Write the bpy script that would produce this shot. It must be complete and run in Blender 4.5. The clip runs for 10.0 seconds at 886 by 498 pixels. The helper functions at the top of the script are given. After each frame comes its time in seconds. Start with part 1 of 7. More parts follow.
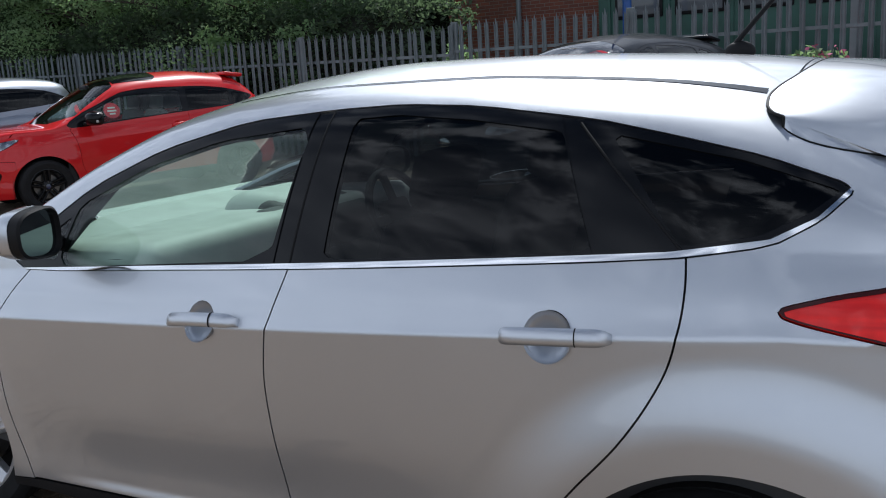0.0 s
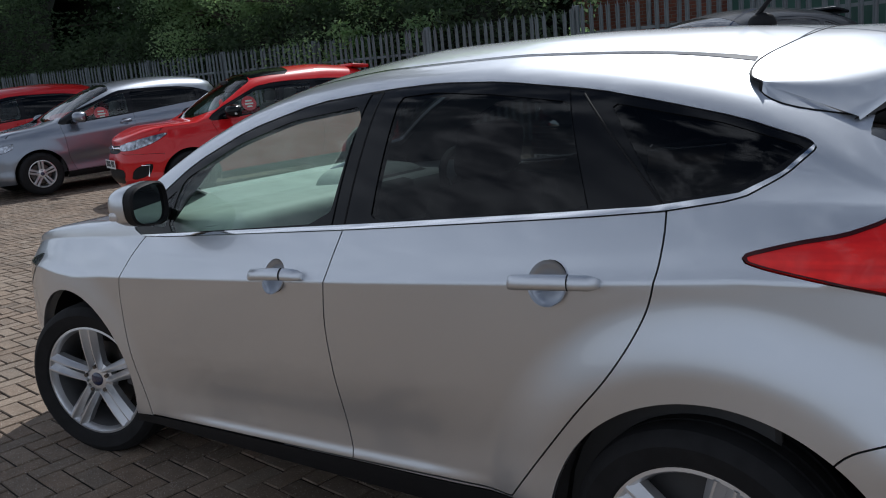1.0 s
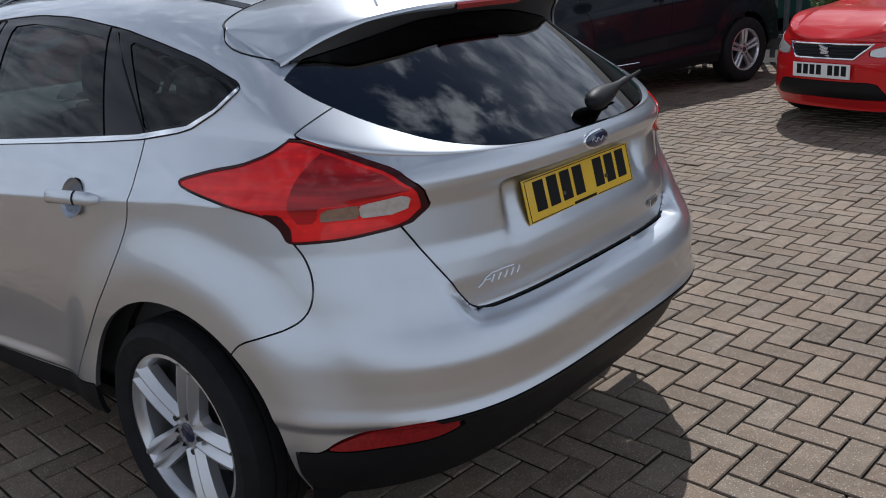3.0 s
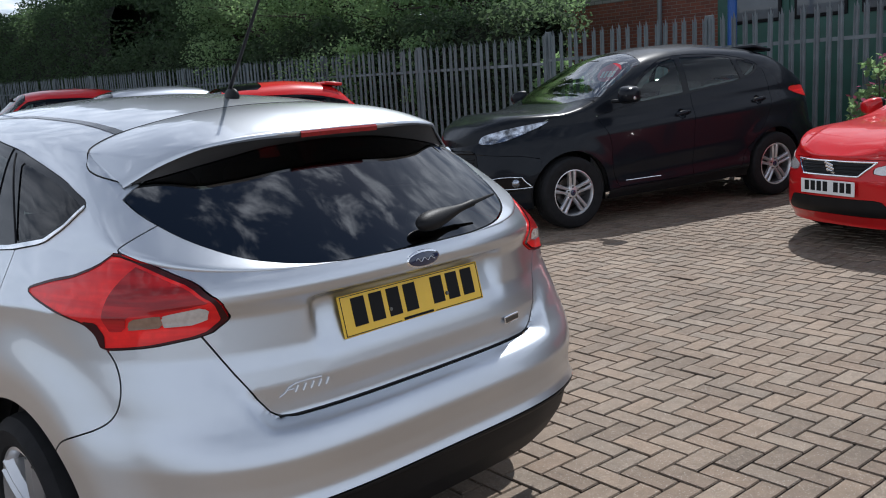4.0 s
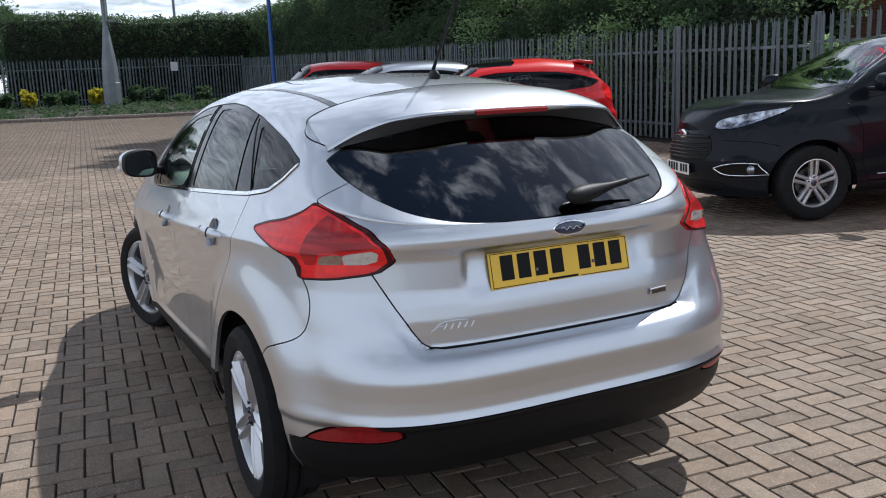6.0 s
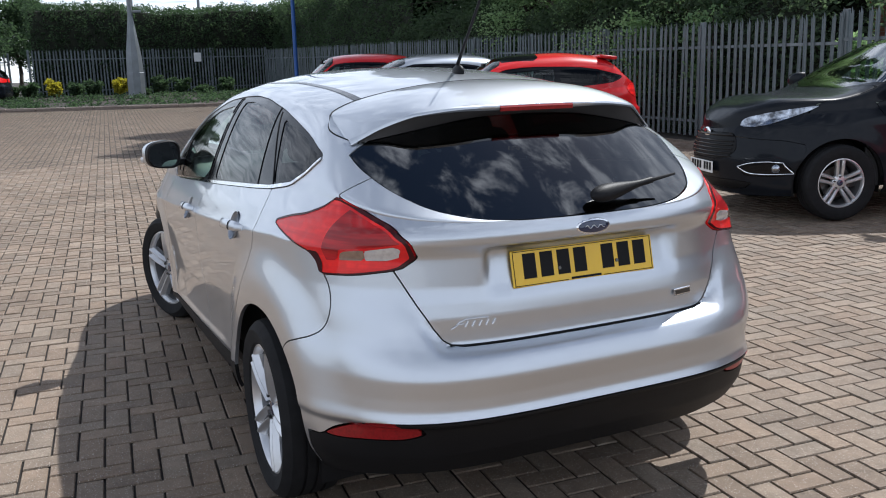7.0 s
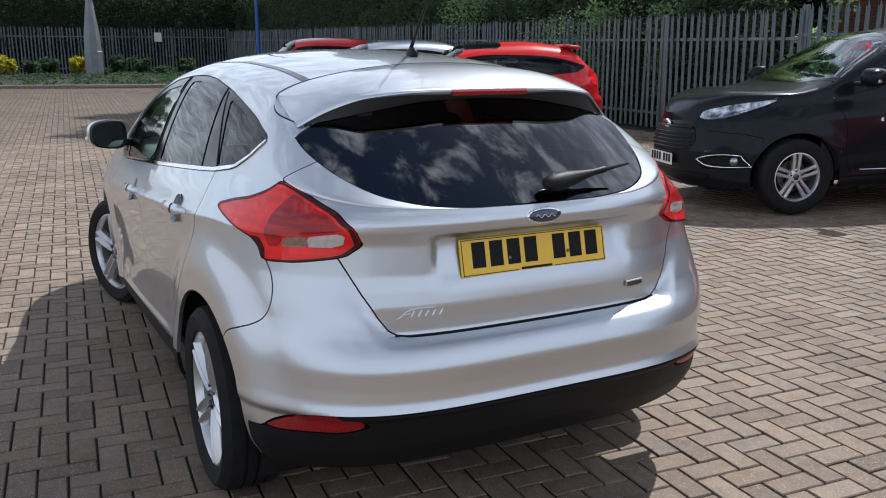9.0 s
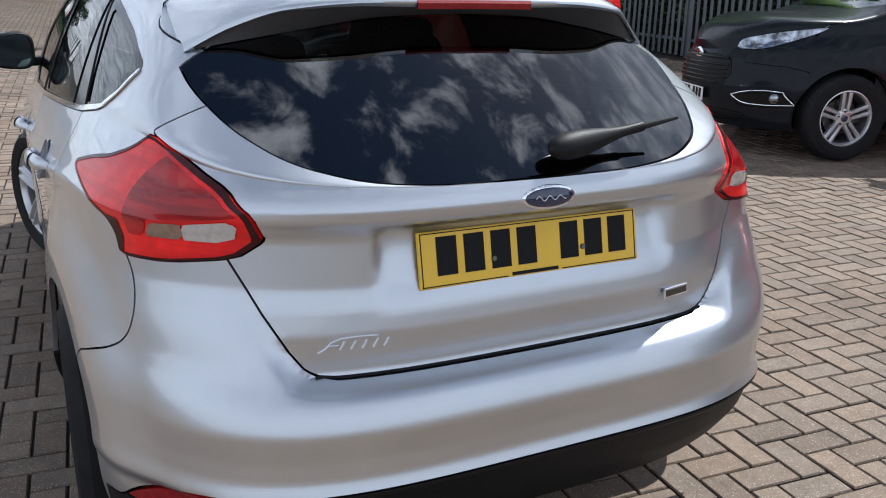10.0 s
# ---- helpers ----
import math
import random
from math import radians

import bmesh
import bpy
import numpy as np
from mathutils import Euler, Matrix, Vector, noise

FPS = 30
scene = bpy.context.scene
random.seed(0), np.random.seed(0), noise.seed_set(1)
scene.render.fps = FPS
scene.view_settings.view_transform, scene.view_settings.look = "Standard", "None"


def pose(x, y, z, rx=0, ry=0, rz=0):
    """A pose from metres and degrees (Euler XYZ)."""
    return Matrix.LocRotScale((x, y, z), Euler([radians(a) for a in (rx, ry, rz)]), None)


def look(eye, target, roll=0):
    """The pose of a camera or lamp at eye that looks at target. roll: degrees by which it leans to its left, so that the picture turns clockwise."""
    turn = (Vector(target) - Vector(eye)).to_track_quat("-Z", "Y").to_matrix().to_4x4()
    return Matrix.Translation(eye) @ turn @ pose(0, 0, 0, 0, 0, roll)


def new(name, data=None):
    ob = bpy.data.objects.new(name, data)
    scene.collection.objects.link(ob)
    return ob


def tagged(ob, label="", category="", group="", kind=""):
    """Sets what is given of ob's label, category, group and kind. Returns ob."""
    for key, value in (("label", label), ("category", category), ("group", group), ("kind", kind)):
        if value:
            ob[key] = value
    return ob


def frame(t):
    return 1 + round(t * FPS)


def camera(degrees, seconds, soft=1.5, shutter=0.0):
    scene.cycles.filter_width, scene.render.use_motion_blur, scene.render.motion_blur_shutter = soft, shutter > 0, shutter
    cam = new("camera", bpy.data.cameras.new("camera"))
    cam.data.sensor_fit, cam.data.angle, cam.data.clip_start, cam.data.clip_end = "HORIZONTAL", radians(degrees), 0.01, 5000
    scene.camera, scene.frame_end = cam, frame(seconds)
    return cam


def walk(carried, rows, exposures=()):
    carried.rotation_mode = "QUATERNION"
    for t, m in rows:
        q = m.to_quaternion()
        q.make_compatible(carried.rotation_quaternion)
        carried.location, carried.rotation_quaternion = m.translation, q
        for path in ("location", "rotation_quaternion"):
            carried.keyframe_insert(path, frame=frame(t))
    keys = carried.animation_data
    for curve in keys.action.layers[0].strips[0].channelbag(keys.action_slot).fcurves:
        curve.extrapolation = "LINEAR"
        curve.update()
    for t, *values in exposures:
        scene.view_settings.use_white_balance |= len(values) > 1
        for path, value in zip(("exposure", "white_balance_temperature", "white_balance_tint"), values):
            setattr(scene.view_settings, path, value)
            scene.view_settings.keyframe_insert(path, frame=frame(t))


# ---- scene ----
cam = camera(54.5, 10.0, soft=1.05)
PATH = [
    (0, (0.354, -2.397, 1.470), (-0.664, -0.717, 1.071), -3.4),
    (0.5, (0.524, -2.482, 1.460), (-0.668, -0.924, 1.0655), -4.7),
    (1, (0.735, -2.467, 1.433), (-0.545, -0.983, 1.031), -5.5),
    (1.2, (0.863, -2.454, 1.44), (-0.417, -0.976, 1.018), -4.9),
    (1.5, (1.008, -2.364, 1.442), (-0.218, -0.852, 0.983), -3.8),
    (2, (1.212, -2.225, 1.436), (0.027, -0.694, 0.936), -4.1),
    (2.2, (1.308, -2.154, 1.429), (0.127, -0.63, 0.899), -3.7),
    (2.5, (1.496, -2.046, 1.446), (0.285, -0.556, 0.889), -4.1),
    (3, (1.889, -1.926, 1.445), (0.638, -0.49, 0.836), -3.9),
    (3.2, (2.012, -1.865, 1.454), (0.757, -0.426, 0.861), -4.4),
    (4.3, (2.659, -1.482, 1.476), (1.161, -0.197, 1.154), -2.7),
    (4.5, (2.785, -1.478, 1.488), (1.246, -0.249, 1.138), -2.6),
    (5, (2.901, -1.509, 1.488), (1.258, -0.431, 1.118), -3.1),
    (5.5, (2.919, -1.523, 1.493), (1.2, -0.577, 1.108), -2.5),
    (5.7, (2.925, -1.503, 1.481), (1.184, -0.599, 1.094), -2.4),
    (6.8, (2.915, -1.487, 1.478), (1.135, -0.668, 1.078), -1.6),
    (7, (2.904, -1.493, 1.485), (1.125, -0.673, 1.081), -1.5),
    (7.5, (2.918, -1.486, 1.483), (1.131, -0.674, 1.096), -1.2),
    (8, (2.931, -1.486, 1.483), (1.156, -0.639, 1.117), -0.8),
    (8.5, (2.929, -1.481, 1.482), (1.18, -0.583, 1.114), -0.6),
    (9, (2.857, -1.419, 1.469), (1.121, -0.525, 1.036), -0.1),
    (9.5, (2.566, -1.213, 1.439), (0.837, -0.341, 0.94), 1.2),
    (10, (2.131, -0.916, 1.421), (0.426, -0.062, 0.816), 1.3),
]
EXPOSURES = [(0, -0.25, 5880, 10), (0.5, -0.52, 5880, 10), (1, -0.64, 5880, 10), (1.5, -0.72, 5880, 10), (2, -0.74, 5880, 10), (2.5, -0.73, 5880, 10), (3, -0.47, 5880, 10), (3.2, -0.38, 5880, 10), (4.3, -0.10, 5920, 10), (5.5, -0.06, 5920, 10), (7.5, 0.11, 5920, 10), (8.5, 0.11, 5900, 10), (9, 0.02, 5900, 10), (9.5, 0.12, 5900, 10), (10, 0.06, 5880, 10)]
walk(cam, [(t, look(eye, target, roll)) for t, eye, target, roll in PATH], EXPOSURES)

# ---- world, sun, exposure ----
SUN_AZ = (-0.417, 0.909)
SUN_EL = radians(54)
world = bpy.data.worlds.new("world")
scene.world = world
world.use_nodes = True


def build_world():
    nt = world.node_tree
    nt.nodes.clear()
    out = nt.nodes.new("ShaderNodeOutputWorld")
    bg = nt.nodes.new("ShaderNodeBackground")
    bg.inputs["Strength"].default_value = 0.062
    sky = nt.nodes.new("ShaderNodeTexSky")
    sky.sky_type = "NISHITA"
    sky.sun_disc = False
    sky.sun_elevation = SUN_EL
    sky.sun_rotation = math.atan2(SUN_AZ[0], SUN_AZ[1])
    sky.dust_density = 0.3
    tc = nt.nodes.new("ShaderNodeTexCoord")
    sep = nt.nodes.new("ShaderNodeSeparateXYZ")
    nt.links.new(tc.outputs["Generated"], sep.inputs[0])
    up = nt.nodes.new("ShaderNodeMath"); up.operation = "MAXIMUM"; up.inputs[1].default_value = 0.0
    nt.links.new(sep.outputs["Z"], up.inputs[0])
    add = nt.nodes.new("ShaderNodeMath"); add.inputs[1].default_value = 0.16
    nt.links.new(up.outputs[0], add.inputs[0])
    comb = nt.nodes.new("ShaderNodeCombineXYZ")
    for k, axis in enumerate("XY"):
        d = nt.nodes.new("ShaderNodeMath"); d.operation = "DIVIDE"
        nt.links.new(sep.outputs[axis], d.inputs[0])
        nt.links.new(add.outputs[0], d.inputs[1])
        st = nt.nodes.new("ShaderNodeMath"); st.operation = "MULTIPLY"
        st.inputs[1].default_value = (1.55, 1.15)[k]
        nt.links.new(d.outputs[0], st.inputs[0])
        nt.links.new(st.outputs[0], comb.inputs[k])
    n1 = nt.nodes.new("ShaderNodeTexNoise")
    n1.inputs["Scale"].default_value = 5.0
    n1.inputs["Detail"].default_value = 7.0
    n1.inputs["Roughness"].default_value = 0.58
    n1.inputs["Distortion"].default_value = 0.35
    nt.links.new(comb.outputs[0], n1.inputs["Vector"])

    def ramp(lo, hi):
        r = nt.nodes.new("ShaderNodeMapRange")
        r.interpolation_type = "SMOOTHSTEP"
        r.inputs["From Min"].default_value = lo
        r.inputs["From Max"].default_value = hi
        nt.links.new(n1.outputs[0], r.inputs["Value"])
        return r.outputs[0]
    # crisp clouds overhead, haze towards the horizon
    high = nt.nodes.new("ShaderNodeMapRange")
    high.interpolation_type = "SMOOTHSTEP"
    high.inputs["From Min"].default_value = 0.45
    high.inputs["From Max"].default_value = 0.85
    nt.links.new(sep.outputs["Z"], high.inputs["Value"])
    cover = nt.nodes.new("ShaderNodeMix")
    nt.links.new(high.outputs[0], cover.inputs["Factor"])
    nt.links.new(ramp(0.12, 0.85), cover.inputs["A"])
    nt.links.new(ramp(0.48, 0.66), cover.inputs["B"])
    mix = nt.nodes.new("ShaderNodeMix"); mix.data_type = "RGBA"
    mix.inputs["B"].default_value = (24.4, 25.0, 26.2, 1)
    nt.links.new(cover.outputs["Result"], mix.inputs["Factor"])
    nt.links.new(sky.outputs[0], mix.inputs["A"])
    nt.links.new(mix.outputs["Result"], bg.inputs[0])
    nt.links.new(bg.outputs[0], out.inputs[0])


build_world()
sun = new("sun", bpy.data.lights.new("sun", "SUN"))
sun.data.energy = 5.5
sun.data.angle = radians(0.55)
sun.data.color = (1.0, 0.95, 0.87)
sun.matrix_world = look((SUN_AZ[0] * 30, SUN_AZ[1] * 30, 30 * math.tan(SUN_EL)), (0, 0, 0))


# ---- materials ----
def mat(name, color=(0.5, 0.5, 0.5), rough=0.5, metal=0.0, coat=0.0, spec=0.5, vary=0.0, vscale=8.0,
        bump=0.0, bscale=60.0, grime=0.0, gscale=2.0, rand=0.0, coat_rough=0.03):
    """A principled material with two scales of variation and fine relief, in object space."""
    m = bpy.data.materials.new(name)
    m.use_nodes = True
    nt = m.node_tree
    b = nt.nodes["Principled BSDF"]
    b.inputs["Roughness"].default_value = rough
    b.inputs["Metallic"].default_value = metal
    b.inputs["Specular IOR Level"].default_value = spec
    b.inputs["Coat Weight"].default_value = coat
    b.inputs["Coat Roughness"].default_value = coat_rough
    b.inputs["Base Color"].default_value = (*color, 1)
    tc = nt.nodes.new("ShaderNodeTexCoord")
    src = None

    def noise_tex(scale, detail=4.0):
        n = nt.nodes.new("ShaderNodeTexNoise")
        n.inputs["Scale"].default_value = scale
        n.inputs["Detail"].default_value = detail
        nt.links.new(tc.outputs["Object"], n.inputs["Vector"])
        return n.outputs[0]

    def scaled(value, lo, hi):
        r = nt.nodes.new("ShaderNodeMapRange")
        r.inputs["From Min"].default_value = 0.3
        r.inputs["From Max"].default_value = 0.7
        r.inputs["To Min"].default_value = lo
        r.inputs["To Max"].default_value = hi
        nt.links.new(value, r.inputs["Value"])
        return r.outputs[0]

    factors = []
    if vary:
        factors.append(scaled(noise_tex(vscale), 1 - vary, 1 + vary))
    if grime:
        factors.append(scaled(noise_tex(gscale, 6.0), 1 - grime, 1 + grime * 0.4))
    if rand:
        g = nt.nodes.new("ShaderNodeNewGeometry")
        o = nt.nodes.new("ShaderNodeObjectInfo")
        a = nt.nodes.new("ShaderNodeMath"); a.operation = "ADD"
        nt.links.new(g.outputs["Random Per Island"], a.inputs[0])
        nt.links.new(o.outputs["Random"], a.inputs[1])
        f = nt.nodes.new("ShaderNodeMath"); f.operation = "FRACT"
        nt.links.new(a.outputs[0], f.inputs[0])
        r = nt.nodes.new("ShaderNodeMapRange")
        r.inputs["To Min"].default_value = 1 - rand
        r.inputs["To Max"].default_value = 1 + rand
        nt.links.new(f.outputs[0], r.inputs["Value"])
        factors.append(r.outputs[0])
    if factors:
        cur = None
        for f in factors:
            if cur is None:
                cur = f
            else:
                mu = nt.nodes.new("ShaderNodeMath"); mu.operation = "MULTIPLY"
                nt.links.new(cur, mu.inputs[0]); nt.links.new(f, mu.inputs[1])
                cur = mu.outputs[0]
        vm = nt.nodes.new("ShaderNodeVectorMath"); vm.operation = "SCALE"
        vm.inputs[0].default_value = color
        nt.links.new(cur, vm.inputs["Scale"])
        nt.links.new(vm.outputs[0], b.inputs["Base Color"])
    if bump:
        bp = nt.nodes.new("ShaderNodeBump")
        bp.inputs["Strength"].default_value = bump
        bp.inputs["Distance"].default_value = 0.004
        nt.links.new(noise_tex(bscale, 5.0), bp.inputs["Height"])
        nt.links.new(bp.outputs[0], b.inputs["Normal"])
    return m


def glass_mat(name, tint=(0.8, 0.85, 0.82), f0=0.07):
    """A thin tinted pane: see-through, with a mirror sheen that grows towards grazing."""
    m = bpy.data.materials.new(name)
    m.use_nodes = True
    nt = m.node_tree
    nt.nodes.clear()
    out = nt.nodes.new("ShaderNodeOutputMaterial")
    tr = nt.nodes.new("ShaderNodeBsdfTransparent")
    tr.inputs[0].default_value = (*tint, 1)
    gl = nt.nodes.new("ShaderNodeBsdfGlossy")
    gl.inputs["Roughness"].default_value = 0.0
    lw = nt.nodes.new("ShaderNodeLayerWeight")
    lw.inputs[0].default_value = 0.5
    pw = nt.nodes.new("ShaderNodeMath"); pw.operation = "POWER"; pw.inputs[1].default_value = 5.0
    nt.links.new(lw.outputs["Facing"], pw.inputs[0])
    fr = nt.nodes.new("ShaderNodeMapRange")
    fr.inputs["To Min"].default_value = f0
    nt.links.new(pw.outputs[0], fr.inputs["Value"])
    mx = nt.nodes.new("ShaderNodeMixShader")
    nt.links.new(fr.outputs[0], mx.inputs[0])
    nt.links.new(tr.outputs[0], mx.inputs[1])
    nt.links.new(gl.outputs[0], mx.inputs[2])
    nt.links.new(mx.outputs[0], out.inputs[0])
    return m


def paint(name, color, metal=0.0, rough=0.35, flake=0.0):
    m = mat(name, color, rough=rough, metal=metal, coat=1.0, grime=0.05, gscale=1.3)
    if flake:
        nt = m.node_tree
        b = nt.nodes["Principled BSDF"]
        tc = nt.nodes.new("ShaderNodeTexCoord")
        v = nt.nodes.new("ShaderNodeTexVoronoi")
        v.inputs["Scale"].default_value = 1800
        nt.links.new(tc.outputs["Object"], v.inputs["Vector"])
        bp = nt.nodes.new("ShaderNodeBump")
        bp.inputs["Strength"].default_value = flake
        bp.inputs["Distance"].default_value = 0.0002
        nt.links.new(v.outputs["Distance"], bp.inputs["Height"])
        nt.links.new(bp.outputs[0], b.inputs["Normal"])
    return m


M_SILVER = paint("silver_paint", (0.585, 0.612, 0.65), metal=0.95, rough=0.37, flake=0.12)
M_SILVER2 = paint("pale_silver_paint", (0.22, 0.245, 0.29), metal=0.85, rough=0.36)
M_RED = paint("red_paint", (0.55, 0.012, 0.014), metal=0.0, rough=0.3)
M_RED.node_tree.nodes["Principled BSDF"].inputs["Specular IOR Level"].default_value = 0.1
M_RED.node_tree.nodes["Principled BSDF"].inputs["Coat Weight"].default_value = 0.7
M_BLACKP = paint("black_paint", (0.009, 0.011, 0.015), metal=0.0, rough=0.25)
M_BLACKP.node_tree.nodes["Principled BSDF"].inputs["Specular IOR Level"].default_value = 0.1
M_BLACKP.node_tree.nodes["Principled BSDF"].inputs["Coat Weight"].default_value = 0.18
M_BLACK = mat("black_plastic", (0.008, 0.008, 0.009), rough=0.5, spec=0.2, bump=0.15, bscale=300, vary=0.15)
M_GLOSSB = mat("gloss_black", (0.005, 0.0055, 0.007), rough=0.12, spec=0.22, coat=0.03)
M_DITCH = mat("roof_strip_black", (0.012, 0.012, 0.013), rough=0.22, spec=0.5, coat=0.3)
M_RUBBER = mat("tyre_rubber", (0.012, 0.012, 0.013), rough=0.8, spec=0.25, vary=0.25, vscale=20, bump=0.2, bscale=120)
M_ALLOY = mat("alloy", (0.64, 0.645, 0.66), rough=0.30, metal=0.7, coat=0.4, vary=0.05)
M_BARREL = mat("barrel_alloy", (0.22, 0.22, 0.23), rough=0.45, metal=0.7, vary=0.12)
M_DISC = mat("brake_steel", (0.13, 0.125, 0.12), rough=0.35, metal=1.0, vary=0.15)
M_CHROME = mat("chrome", (0.85, 0.86, 0.88), rough=0.08, metal=1.0)
M_GLASS = glass_mat("clear_glass", (0.80, 0.93, 0.86), f0=0.05)
M_SCREEN = glass_mat("windscreen_glass", (0.60, 0.73, 0.68), f0=0.26)
M_SUVSCREEN = glass_mat("dark_windscreen_glass", (0.5, 0.6, 0.55), f0=0.30)
M_PRIV = glass_mat("privacy_glass", (0.10, 0.106, 0.113), f0=0.030)
M_REARG = glass_mat("rear_privacy_glass", (0.05, 0.053, 0.056), f0=0.14)
M_REDLENS = mat("red_lens", (0.93, 0.018, 0.014), rough=0.35, spec=0.2, coat=0.5, coat_rough=0.02, vary=0.15, vscale=30)


def lens_bands(m, dark, scale):
    """Moulded bands inside a lamp lens."""
    nt = m.node_tree
    b = nt.nodes["Principled BSDF"]
    src = b.inputs["Base Color"].links[0].from_socket
    tc = nt.nodes.new("ShaderNodeTexCoord")
    mp = nt.nodes.new("ShaderNodeMapping")
    mp.inputs["Scale"].default_value = (0.07, 0.07, 1.0)
    nt.links.new(tc.outputs["Object"], mp.inputs[0])
    n = nt.nodes.new("ShaderNodeTexNoise")
    n.inputs["Scale"].default_value = scale
    n.inputs["Detail"].default_value = 2.0
    nt.links.new(mp.outputs[0], n.inputs["Vector"])
    r = nt.nodes.new("ShaderNodeMapRange")
    r.inputs["From Min"].default_value = 0.38
    r.inputs["From Max"].default_value = 0.62
    nt.links.new(n.outputs[0], r.inputs["Value"])
    mx = nt.nodes.new("ShaderNodeMix"); mx.data_type = "RGBA"
    mx.inputs["B"].default_value = (*dark, 1)
    nt.links.new(r.outputs[0], mx.inputs["Factor"])
    nt.links.new(src, mx.inputs["A"])
    nt.links.new(mx.outputs["Result"], b.inputs["Base Color"])


lens_bands(M_REDLENS, (0.70, 0.008, 0.010), 42)
M_DARKRED = mat("dark_red_lens", (0.45, 0.008, 0.010), rough=0.3, spec=0.2, coat=0.5, coat_rough=0.02, vary=0.1)
lens_bands(M_DARKRED, (0.26, 0.004, 0.006), 70)
M_REFLECT = mat("reflector_red", (0.26, 0.010, 0.012), rough=0.3, spec=0.3, coat=0.2, vary=0.25, vscale=120)
M_BROWNLENS = mat("smoky_lens", (0.30, 0.20, 0.15), rough=0.2, coat=0.5, metal=0.4, vary=0.15, vscale=60)
M_LENSEDGE = mat("lens_edge", (0.040, 0.003, 0.004), rough=0.25, spec=0.2, coat=0.2, coat_rough=0.02)
M_CLEARLENS = mat("clear_lens", (0.58, 0.56, 0.55), rough=0.2, coat=0.6, metal=0.4, vary=0.12, vscale=70)
M_LAMPG = mat("headlamp_glass", (0.30, 0.32, 0.36), rough=0.14, coat=1.0, metal=0.9, vary=0.85, vscale=16)
M_YELLOW = mat("yellow_plate", (0.80, 0.50, 0.02), rough=0.35, coat=0.3, vary=0.03)
M_WHITEP = mat("white_plate", (0.75, 0.75, 0.74), rough=0.35, coat=0.3, vary=0.03)
M_INK = mat("black_ink", (0.008, 0.008, 0.009), rough=0.6, spec=0.2)
M_BADGE = mat("dark_blue_enamel", (0.012, 0.02, 0.06), rough=0.15, coat=1.0)
M_CABIN = mat("cabin_plastic", (0.05, 0.05, 0.052), rough=0.7, bump=0.2, bscale=250, vary=0.1)
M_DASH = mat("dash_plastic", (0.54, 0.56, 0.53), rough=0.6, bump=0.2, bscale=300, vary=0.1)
M_SEAT = mat("seat_cloth", (0.045, 0.045, 0.05), rough=0.9, bump=0.5, bscale=400, vary=0.15)
M_STICKER = mat("red_sticker", (0.65, 0.03, 0.05), rough=0.4)
M_STICKW = mat("white_sticker", (0.75, 0.7, 0.7), rough=0.4)
M_MIRROR = mat("mirror_glass", (0.24, 0.26, 0.28), rough=0.02, metal=1.0)


# ---- mesh helpers ----
def mesh_ob(name, verts, faces, material, parent=None, label="", smooth=True, angle=35.0):
    me = bpy.data.meshes.new(name)
    me.from_pydata([tuple(v) for v in verts], [], [tuple(int(i) for i in f) for f in faces])
    if isinstance(material, (list, tuple)):
        for m in material:
            me.materials.append(m)
    else:
        me.materials.append(material)
    if smooth:
        me.polygons.foreach_set("use_smooth", [True] * len(me.polygons))
        me.set_sharp_from_angle(angle=radians(angle))
    me.update()
    ob = new(name, me)
    if parent is not None:
        ob.parent = parent
    if label:
        tagged(ob, label)
    return ob


def part(name, bm, material, parent=None, label="", smooth=True, angle=35.0):
    """Links a bmesh as one mesh object under a thing or a part."""
    me = bpy.data.meshes.new(name)
    bm.to_mesh(me)
    bm.free()
    me.materials.append(material)
    if smooth:
        me.polygons.foreach_set("use_smooth", [True] * len(me.polygons))
        me.set_sharp_from_angle(angle=radians(angle))
    ob = new(name, me)
    if parent is not None:
        ob.parent = parent
    if label:
        tagged(ob, label)
    return ob


def thing(name, m=None, label="", category="", group="", kind=""):
    ob = new(name)
    ob.empty_display_size = 0.2
    if m is not None:
        ob.matrix_basis = m
    return tagged(ob, label, category, group, kind)


def box(bm, m, sx, sy, sz, bevel=0.0, seg=2):
    """A bevelled box of that size about the pose m."""
    r = bmesh.ops.create_cube(bm, size=1.0, matrix=m @ Matrix.Diagonal((sx, sy, sz, 1)))
    if bevel > 0:
        es = list({e for v in r["verts"] for e in v.link_edges})
        bmesh.ops.bevel(bm, geom=es, offset=bevel, segments=seg, profile=0.5, affect="EDGES")
    return bm


def cyl(bm, m, r1, r2, h, seg=24, caps=True):
    bmesh.ops.create_cone(bm, cap_ends=caps, segments=seg, radius1=r1, radius2=r2, depth=h, matrix=m)
    return bm


